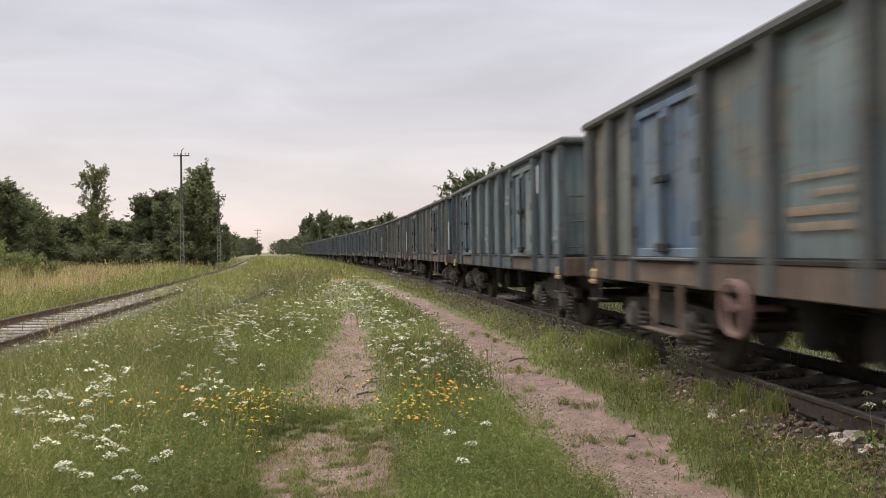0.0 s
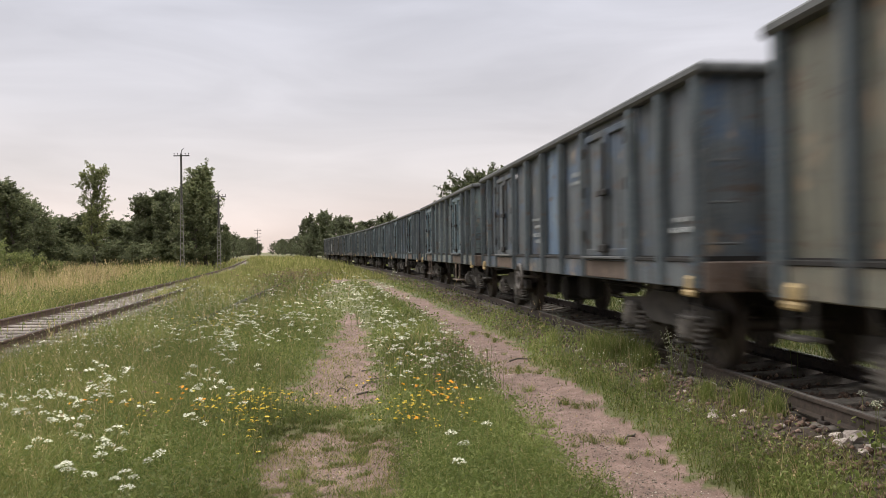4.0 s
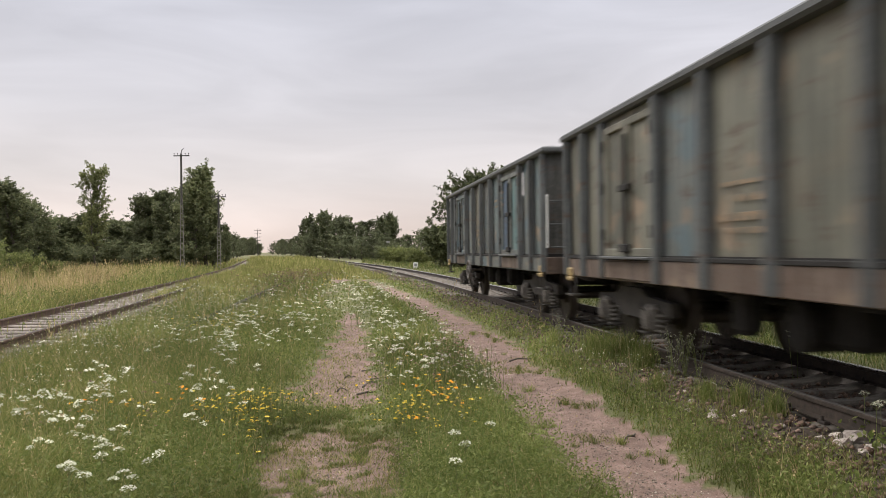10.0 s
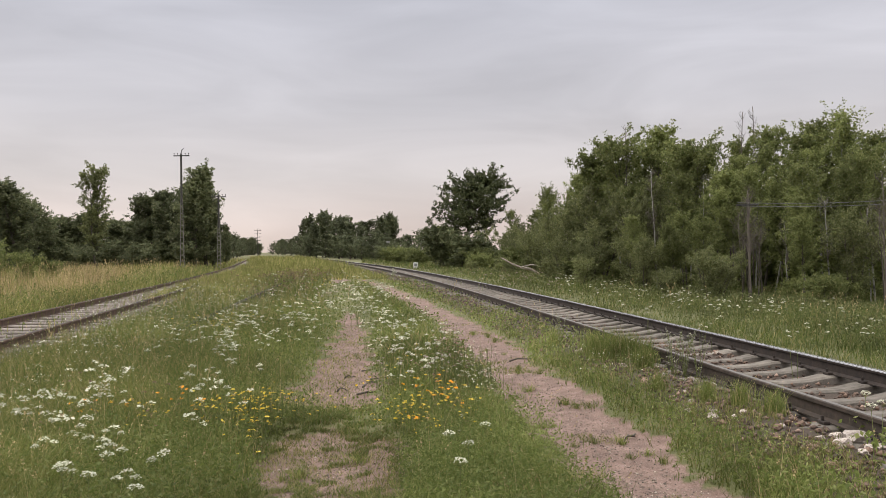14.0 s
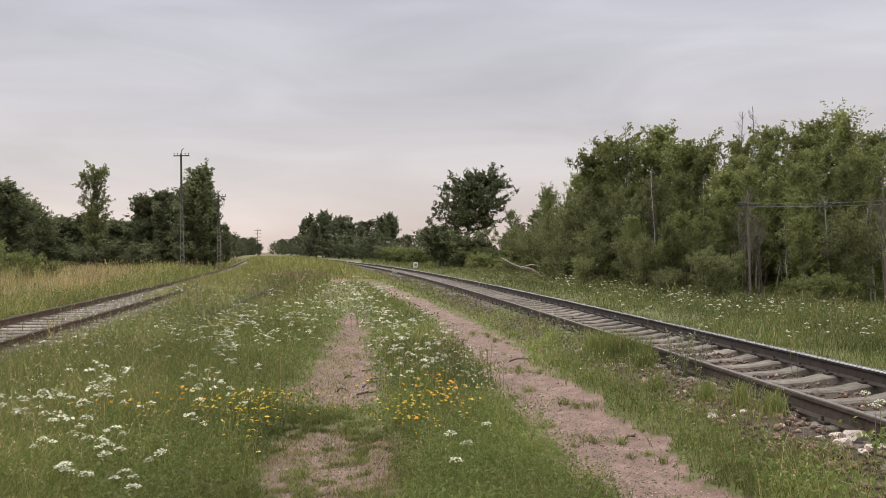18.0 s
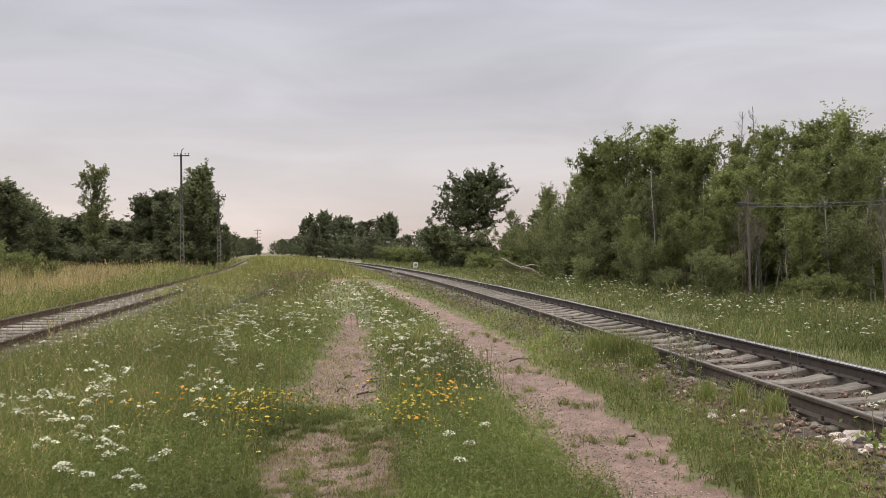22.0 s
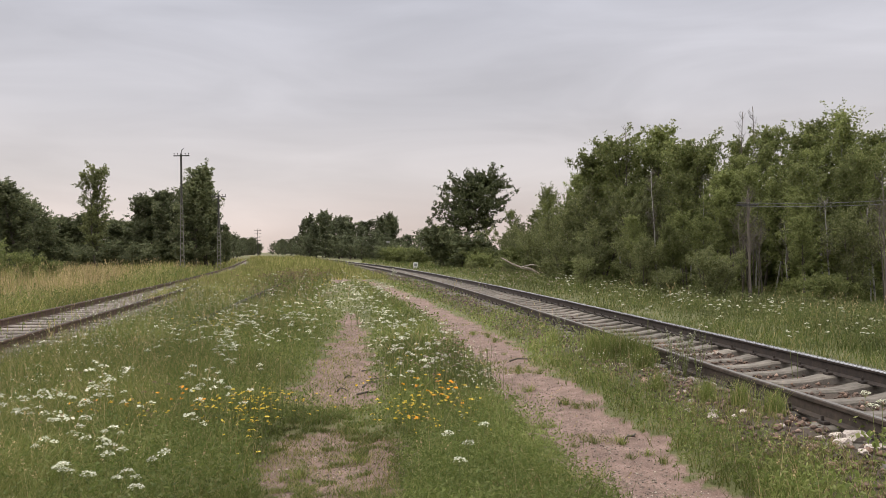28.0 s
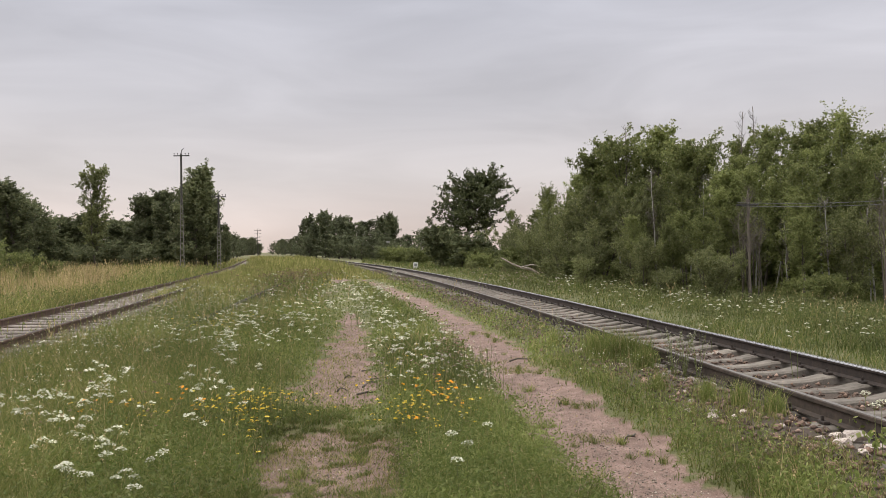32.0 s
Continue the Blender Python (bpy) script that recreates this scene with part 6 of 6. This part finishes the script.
# trodden short grass and dry litter on the ruts
grass_field("rut_stubble", "trodden short grass on the wheel ruts", M_GRASS_OLIVE, 37, 210000, 4.2, 18, lambda x, y: (rut_masks(x, y) > 0.35) * np.where(x < -0.045 * y - 0.05, (0.45 + 0.55 * np.maximum(smooth(-0.3, 0.2, wav(x, y, 4.1, 2.0)), smooth(0.3, 0.5, np.abs(x + 0.83)))) * (1 - 0.62 * smooth(8.2, 8.8, y)), 0.5 * smooth(0.45, 0.8, wav(x, y, 3.3, 5.0))), lambda x, y: 0.05, wide=0.0045, lean=1.3, b0=-0.32, b1=0.36)

grass_field("rut_turf", "patches of short trampled turf on the wheel rut", M_GRASS, 52, 150000, 4.2, 8.4, lambda x, y: (np.abs(x - np.interp(y, *RUT_L)) < 0.62) * smooth(0.05, 0.5, 0.7 * wav(x, y, 7.5, 1.0) + 0.7 * wav(x, y, 17.0, 3.0)), lambda x, y: 0.05, wide=0.0042, lean=1.4, b0=-0.30, b1=-0.02)


def litter(seed, n):
    rng = np.random.default_rng(seed)
    y = 4.4 + 14 * rng.random(n) ** 1.6
    x = np.where(rng.random(n) < 0.6, np.interp(y, *RUT_L), np.interp(y, *RUT_R)) + rng.normal(0, 0.3, n)
    ok = rut_masks(x, y) > 0.3
    x, y = x[ok], y[ok]
    v, t = leaves(rng, np.zeros((len(x), 3)), 0.03 * rng.uniform(0.4, 1.6, (len(x), 1)), 0.0, 0.12)
    v = v.reshape(-1, 4, 3) * np.array([1, 1, 0.15]) + np.stack([x, y, ground_z(x, y) + 0.006], 1)[:, None]
    tagged(hang("dry_litter", mesh_np("dry_litter", v.reshape(-1, 3), t), M_LITTER), "bits of dry grass and bark on the ruts", "litter", kind="stuff")


litter(46, 16000)


# small tufts that grow on the bare ruts
def tuft_mesh(seed):
    rng = np.random.default_rng(seed)
    n = 60
    a, d = rng.uniform(0, 6.283, n), np.abs(rng.normal(0, 0.05, n))
    v, t = blades(rng, np.stack([np.cos(a) * d, np.sin(a) * d * 0.7, np.zeros(n)], 1), rng.uniform(0.03, 0.09, n), rng.uniform(0.003, 0.006, n), 1.3)
    return mesh_np("grass_tuft", v, t)


_tufts = [tuft_mesh(k) for k in range(4)]
_g = random.Random(19)
for i in range(70):
    y = 4.8 + 11 * _g.random() ** 1.5
    x = float(np.interp(y, *(RUT_R if i % 5 < 3 else RUT_L))) + _g.gauss(0, 0.32)
    ob = hang("grass_tuft", _tufts[i % 4], M_GRASS)
    k = _g.uniform(0.7, 1.7)
    ob.matrix_basis = Matrix.Translation((x, y, float(ground_z(x, y)) - 0.004)) @ Matrix.Rotation(_g.uniform(0, 6), 4, "Z") @ Matrix.Diagonal((k, k, k * _g.uniform(0.7, 1.1), 1))
    tagged(ob, "small tuft of short grass on bare soil", "grass tuft", "grass tufts on the ruts")


# taller clumps between the rut and the rail
def clump_mesh(seed):
    rng = np.random.default_rng(seed)
    n = 420
    a, d = rng.uniform(0, 6.283, n), np.abs(rng.normal(0, 0.13, n))
    v, t = blades(rng, np.stack([np.cos(a) * d, np.sin(a) * d, np.zeros(n)], 1), rng.uniform(0.14, 0.42, n), rng.uniform(0.003, 0.007, n), 0.55)
    return mesh_np("grass_clump", v, t)


_clumps = [clump_mesh(k + 90) for k in range(3)]
for i, (x, y, k) in enumerate(((2.3, 11.3, 1.15), (2.5, 10.9, 1.2), (2.15, 11.8, 1.05), (2.6, 10.5, 1.0), (2.38, 11.0, 1.1), (2.2, 10.9, 0.9), (2.1, 11.3, 0.9), (2.45, 10.0, 0.8), (2.75, 7.6, 0.75), (2.55, 7.9, 0.7), (2.9, 7.2, 0.7), (1.75, 12.9, 0.8), (2.25, 8.6, 0.6), (0.75, 5.6, 0.7), (0.62, 5.2, 0.8), (0.55, 6.0, 0.6), (-0.2, 8.8, 0.8), (0.1, 8.2, 0.7), (0.35, 7.6, 0.8), (-2.9, 5.3, 0.9), (-2.4, 4.7, 0.8), (-1.7, 5.4, 0.8), (-3.6, 7.0, 0.9), (-2.1, 4.4, 0.9), (-1.5, 4.5, 0.75), (-2.7, 4.6, 0.8), (-2.3, 5.1, 0.7), (-2.0, 4.75, 0.8), (-1.35, 4.9, 0.7), (-3.0, 6.1, 0.8), (-2.2, 6.2, 0.7), (0.9, 4.9, 0.75), (0.35, 4.6, 0.7), (0.75, 4.5, 0.8))):
    ob = hang("grass_clump", _clumps[i % 3], M_GRASS)
    ob.matrix_basis = Matrix.Translation((x, y, float(ground_z(x, y)) - 0.01)) @ Matrix.Rotation(1.3 * i, 4, "Z") @ Matrix.Diagonal((k, k, k, 1))
    tagged(ob, "bright green clump of tall grass", "grass clump", "tall grass clumps")


# ---------------------------------------------------------------- flowers
def umbel(rng, c, r, n, dot):
    """A flat cluster of small round blossoms."""
    a, d = rng.uniform(0, 6.283, n), np.sqrt(rng.random(n)) * r
    p = c + np.stack([np.cos(a) * d, np.sin(a) * d, 0.5 * r * (1 - (d / r) ** 2) + rng.normal(0, 0.08 * r, n)], 1)
    ang = np.linspace(0, 6.283, 5, endpoint=False)
    nrm = rng.normal(0, 0.35, (n, 2))
    s = dot * rng.uniform(0.7, 1.3, n)
    ring = np.stack([np.cos(ang)[None] * s[:, None], np.sin(ang)[None] * s[:, None], np.zeros((n, 5))], -1)
    ring[..., 2] = ring[..., 0] * nrm[:, :1] + ring[..., 1] * nrm[:, 1:]
    v = np.concatenate([(p + np.array([0, 0, 0.25 * dot]))[:, None], p[:, None] + ring], 1)
    i = np.arange(5)
    t = np.stack([np.zeros(5, int), 1 + i, 1 + (i + 1) % 5], 1)
    return v.reshape(-1, 3), (t[None] + 6 * np.arange(n)[:, None, None]).reshape(-1, 3)


def umbel_plant(seed, h, heads, r):
    rng = np.random.default_rng(seed)
    t = thing("white_umbel_plant", label="tall stem with flat white umbel flower heads", category="wildflower", group="white umbel flowers in the meadow")
    wood = [tube((0, 0, 0), (0.01, 0.0, h * 0.6), 0.0035, 0.0028, 5)]
    for k in range(heads):
        top = np.array([rng.normal(0, 0.07 * (k > 0)), rng.normal(0, 0.07 * (k > 0)), h * (1 - 0.12 * k * rng.random())])
        wood.append(tube((0.01, 0, h * rng.uniform(0.45, 0.6)), top, 0.0024, 0.0018, 4))
        rays = [tube(top - np.array([0, 0, 0.03]), top + np.array([math.cos(a) * r * 0.7, math.sin(a) * r * 0.7, 0.0]), 0.0012, 0.0008, 3) for a in np.linspace(0, 6.28, 7)[:-1]]
        wood += rays
        v, f = umbel(rng, top, r * (1.0 if k == 0 else 0.75), 46, r * 0.14)
        hang("flower_head", mesh_np("flower_head", v, f), M_WHITE, t)
    lv, lf = leaves(rng, np.stack([rng.normal(0, 0.05, 26), rng.normal(0, 0.05, 26), rng.uniform(0.02, h * 0.6, 26)], 1), 0.05)
    v, f = join(wood)
    hang("stem", mesh_np("stem", v, f), M_STEM, t)
    hang("leaves", mesh_np("leaves", lv, lf), M_HERB, t)
    return t


UMBELS = [umbel_plant(51, 0.41, 1, 0.042), umbel_plant(52, 0.42, 2, 0.045), umbel_plant(53, 0.38, 3, 0.040)]
near_umbels = []
for i, (x, y) in enumerate((
        (-1.57, 4.1), (-1.67, 4.82), (-1.78, 4.54), (-1.93, 4.38), (-2.16, 4.6), (-2.24, 4.8), (-2.03, 4.87), (-2.09, 5.05), (-2.25, 5.33), (-2.31, 5.26), (-2.96, 6.02), (-2.65, 5.36), (-2.78, 5.81), (-2.56, 5.8), (-3.39, 7.85), (-2.92, 6.92),
        (-3.51, 6.45), (-3.32, 6.44), (-3.09, 6.72), (-2.86, 6.45), (-2.29, 5.65), (-2.62, 8.46), (-2.35, 8.86), (-1.99, 8.74), (-2.16, 7.2), (-2.0, 7.25), (-2.59, 8.18), (-2.83, 10.03),
        (0.03, 5.29), (0.07, 4.54), (0.28, 5.57), (0.14, 5.0), (-0.18, 8.24), (-0.33, 7.81), (-0.6, 9.97), (-0.9, 11.17), (-0.22, 8.67), (2.9, 5.52), (3.03, 5.64), (3.3, 6.39))):
    k = UMBELS[i % 3 if x < -0.5 or i < 3 else 0]
    m = Matrix.Translation((x, y, float(ground_z(x, y)))) @ Matrix.Rotation(1.7 * i, 4, "Z")
    if i < 3:
        k.matrix_basis = m
    else:
        k = copy_thing(k, m)
    near_umbels.append(k)


def flower_patch(name, label, mat, seed, spots, height, r, n, dot, drift=5, low=0.7):
    """Many flower heads on thin stems, in drifts."""
    rng = np.random.default_rng(seed)
    heads, stems = [], []
    for x0, y0, sx, sy, num in spots:
        x, y, left = x0, y0, 0
        for _ in range(num):
            if left:
                x, y, left = x + rng.normal(0, 0.10), y + rng.normal(0, 0.16), left - 1
            else:
                x, y, left = x0 + rng.normal(0, sx), y0 + rng.normal(0, sy), int(rng.integers(0, drift))
            if y < 4.6 or float(rut_masks(np.array(x), np.array(y))) > 0.5:
                continue
            g = float(ground_z(x, y))
            h = height * rng.uniform(low, 1.2)
            c = np.array([x + rng.normal(0, 0.04), y + rng.normal(0, 0.04), g + h])
            k = max(1.0, y / 14) ** 0.5
            heads.append(umbel(rng, c, r * k * rng.uniform(0.6, 1.2), n, dot * k))
            stems.append(tube((x, y, g), c, 0.003 * k, 0.002 * k, 3))
    v, f = join(heads)
    ob = tagged(hang(name, mesh_np(name, v, f), mat), label, "wildflowers", kind="stuff")
    v, f = join(stems)
    tagged(hang("flower_stems", mesh_np("flower_stems", v, f), M_STEM), "thin green flower stems", "wildflowers", kind="stuff")
    return ob


flower_patch("white_flowers", "drifts of small white umbel flowers", M_WHITE, 61, (
    (-2.89, 6.23, 0.46, 0.53, 14), (-2.43, 8.36, 0.38, 0.91, 24), (-2.6, 13.30, 0.30, 1.2, 30), (-1.2, 14.2, 0.34, 2.2, 90), (-2.0, 19.0, 0.4, 2.5, 90), (-2.20, 21.28, 0.53, 4.56, 80), (-0.55, 10.6, 0.22, 1.3, 22), (-3.6, 14.5, 0.35, 1.0, 45), (-3.1, 10.2, 0.3, 0.6, 30), (-3.95, 11.02, 0.61, 1.52, 37),
    (-4.18, 19.76, 0.91, 3.80, 55), (-3.65, 28.88, 1.06, 6.84, 80), (-6.84, 45.60, 2.28, 9.12, 55)), 0.40, 0.041, 10, 0.0115)
flower_patch("verge_flowers", "white flowers scattered on the verge", M_WHITE, 62, (
    (6.05, 14.28, 0.84, 1.85, 42), (5.54, 19.32, 0.67, 3.36, 66), (5.21, 16.80, 1.09, 2.10, 36), (4.37, 26.88, 0.76, 4.20, 36), (6.55, 12.18, 0.67, 0.84, 24)), 0.5, 0.032, 9, 0.011)
flower_patch("yellow_flowers", "small orange-yellow meadow flowers", M_YELLOW, 63, (
    (-1.72, 6.95, 0.22, 0.30, 150), (-1.35, 6.75, 0.2, 0.25, 70), (-2.45, 7.0, 0.40, 0.25, 50), (-0.42, 6.5, 0.12, 0.30, 90), (-0.12, 7.2, 0.18, 0.4, 50), (0.02, 6.9, 0.22, 0.4, 25), (-0.15, 6.35, 0.07, 0.1, 16), (-4.4, 16.0, 0.33, 0.8, 110), (-0.74, 11.07, 0.33, 1.2, 40), (-4.9, 36.9, 1.2, 3.3, 60)), 0.31, 0.013, 5, 0.0088, low=0.35)
flower_patch("orange_flowers", "larger deep orange meadow flowers", M_ORANGE, 67, ((-0.14, 7.3, 0.13, 0.16, 15), (-0.32, 6.3, 0.10, 0.12, 8), (-2.35, 7.2, 0.22, 0.15, 12), (-2.95, 7.3, 0.1, 0.1, 6)), 0.36, 0.018, 6, 0.011)
flower_patch("cream_umbels", "cream umbel flower heads between the ruts", M_WHITE, 68, ((-0.50, 10.4, 0.22, 1.0, 22), (-0.25, 9.0, 0.22, 0.5, 9), (-0.85, 12.4, 0.22, 1.2, 26), (-2.75, 13.5, 0.45, 1.1, 34), (-3.2, 6.6, 0.3, 0.4, 12), (-3.4, 7.9, 0.4, 0.5, 12)), 0.44, 0.052, 16, 0.0115)
flower_patch("tiny_white_blossoms", "fine haze of tiny white blossoms in the weeds", M_WHITE, 64, (
    (-6.9, 24, 0.9, 4.5, 700), (-8.3, 29, 0.8, 3.6, 420), (-6.2, 20, 0.8, 3.0, 350), 
    (-5.28, 12.00, 0.64, 1.76, 420), (-5.76, 17.60, 0.72, 3.20, 480), (-4.80, 14.40, 0.56, 2.40, 260), (0.12, 10.00, 0.22, 1.6, 110), (0.42, 9.3, 0.16, 0.8, 150), (1.84, 10.00, 0.32, 1.20, 50), (-4.00, 8.40, 0.48, 0.96, 160)), 0.34, 0.02, 3, 0.0065, low=0.35)
flower_patch("dry_stalks", "brown dry seed stalks of tall weeds", M_SORREL, 69, ((0.12, 10.4, 0.12, 0.5, 60), (-0.1, 8.6, 0.15, 0.6, 30), (-3.3, 6.6, 0.5, 0.6, 40)), 0.42, 0.022, 7, 0.008, low=0.5)
flower_patch("faded_flowers", "faded pinkish seed heads of tall weeds", M_PINK, 65, (
    (-0.04, 9.58, 0.14, 0.6, 26), (-0.68, 9.50, 0.14, 0.6, 18), (-3.60, 24.48, 0.86, 3.60, 80), (3.31, 36.00, 1.44, 4.32, 90)), 0.45, 0.03, 6, 0.01, low=0.4)


flower_patch("sorrel", "rust-brown sorrel stalks in the far meadow", M_SORREL, 66, ((-7.2, 40, 0.9, 4.0, 260), (-6.0, 33, 0.7, 3.0, 120), (-5.0, 24, 0.6, 2.0, 60)), 0.55, 0.035, 7, 0.012)


# tall grey weed stalks beside the near rail
def weed_stalk(seed, h):
    rng = np.random.default_rng(seed)
    t = thing("weed_stalk", label="tall grey-green weed stalk beside the rail", category="weed", group="weed stalks beside the rail")
    pcs, tips = [], []
    for k in range(5):
        a = rng.uniform(0, 6.28)
        p0, p1 = np.zeros(3), np.array([math.cos(a) * 0.06, math.sin(a) * 0.06, h * rng.uniform(0.5, 0.7)])
        p2 = p1 + np.array([math.cos(a) * 0.07, math.sin(a) * 0.07, h * 0.35])
        pcs += [tube(p0, p1, 0.004, 0.003, 4), tube(p1, p2, 0.003, 0.0015, 4)]
        tips += [p1 + (p2 - p1) * w + rng.normal(0, 0.015, 3) for w in np.linspace(0, 1.1, 12)]
        tips += [p1 * w + rng.normal(0, 0.02, 3) for w in np.linspace(0.2, 1, 8)]
    for k in range(5):
        v, f = join(pcs[2 * k:2 * k + 2])
        hang("stem", mesh_np("stem", v, f), M_STEM, t)
    v, f = leaves(rng, np.array(tips), 0.034, 0.0, 0.14)
    hang("leaves", mesh_np("leaves", v, f), M_WEED, t)
    return t


stalk = weed_stalk(71, 0.55)
for i, (x, y) in enumerate(((2.78, 9.45), (2.88, 9.25), (2.68, 9.6), (2.84, 9.6), (2.6, 9.2), (1.8, 12.6))):
    m = Matrix.Translation((x, y, float(ground_z(x, y)))) @ Matrix.Rotation(2.1 * i, 4, "Z")
    if i == 0:
        stalk.matrix_basis = m
    else:
        copy_thing(stalk, m)


# ---------------------------------------------------------------- movement
TAIL = 11.65 - HALF          # middle of the last wagon at 11 s


def wagon_pose(n, t):
    s = TAIL - SPEED * (t - 11.0) - PITCH * n
    a, b = lane(s - 4.4, 0, 0), lane(s + 4.4, 0, 0)
    d = b - a
    return Matrix.Translation((a + b) / 2) @ Matrix.Rotation(-math.atan2(d.x, d.y), 4, "Z")


def motions():
    for n, w in enumerate(wagons):
        walk(w, [(0.5 * i, wagon_pose(n, 0.5 * i)) for i in range(65)])
    # flower heads nod, most while the train's wind blows
    rng = random.Random(8)
    for k in near_umbels:
        p, z = k.matrix_basis.translation.copy(), k.matrix_basis.to_euler().z
        ph, gust = rng.uniform(0, 6.28), rng.uniform(0.7, 1.3)
        rows = []
        for i in range(81):
            t = 0.4 * i
            a = gust * (3.2 if t < 12 else 1.3)
            rows.append((t, Matrix.Translation(p) @ Matrix.Rotation(radians(a * math.sin(2.3 * t + ph) + 0.4 * a * math.sin(5.1 * t + 2 * ph)), 4, "Y") @ Matrix.Rotation(radians(0.7 * a * math.sin(1.9 * t + 1.3 * ph)), 4, "X") @ Matrix.Rotation(z, 4, "Z")))
        walk(k, rows)
    # wheels roll at the train's speed; equal wheelsets share one roll
    turn = math.degrees(SPEED / 0.457 / FPS)
    sets = [[o for o in w.children_recursive if o.name.split(".")[0] == "wheelset"] for w in wagons]
    for k, first in enumerate(sets[0]):
        p = first.matrix_basis.translation.copy()
        walk(first, [(i / FPS, pose(p.x, p.y, p.z, (turn * i) % 360)) for i in range(32 * FPS + 1)])
        for other in sets[1:]:
            o = other[k]
            o.rotation_mode = "QUATERNION"
            o.animation_data_create()
            o.animation_data.action = first.animation_data.action
            o.animation_data.action_slot = first.animation_data.action_slot


motions()
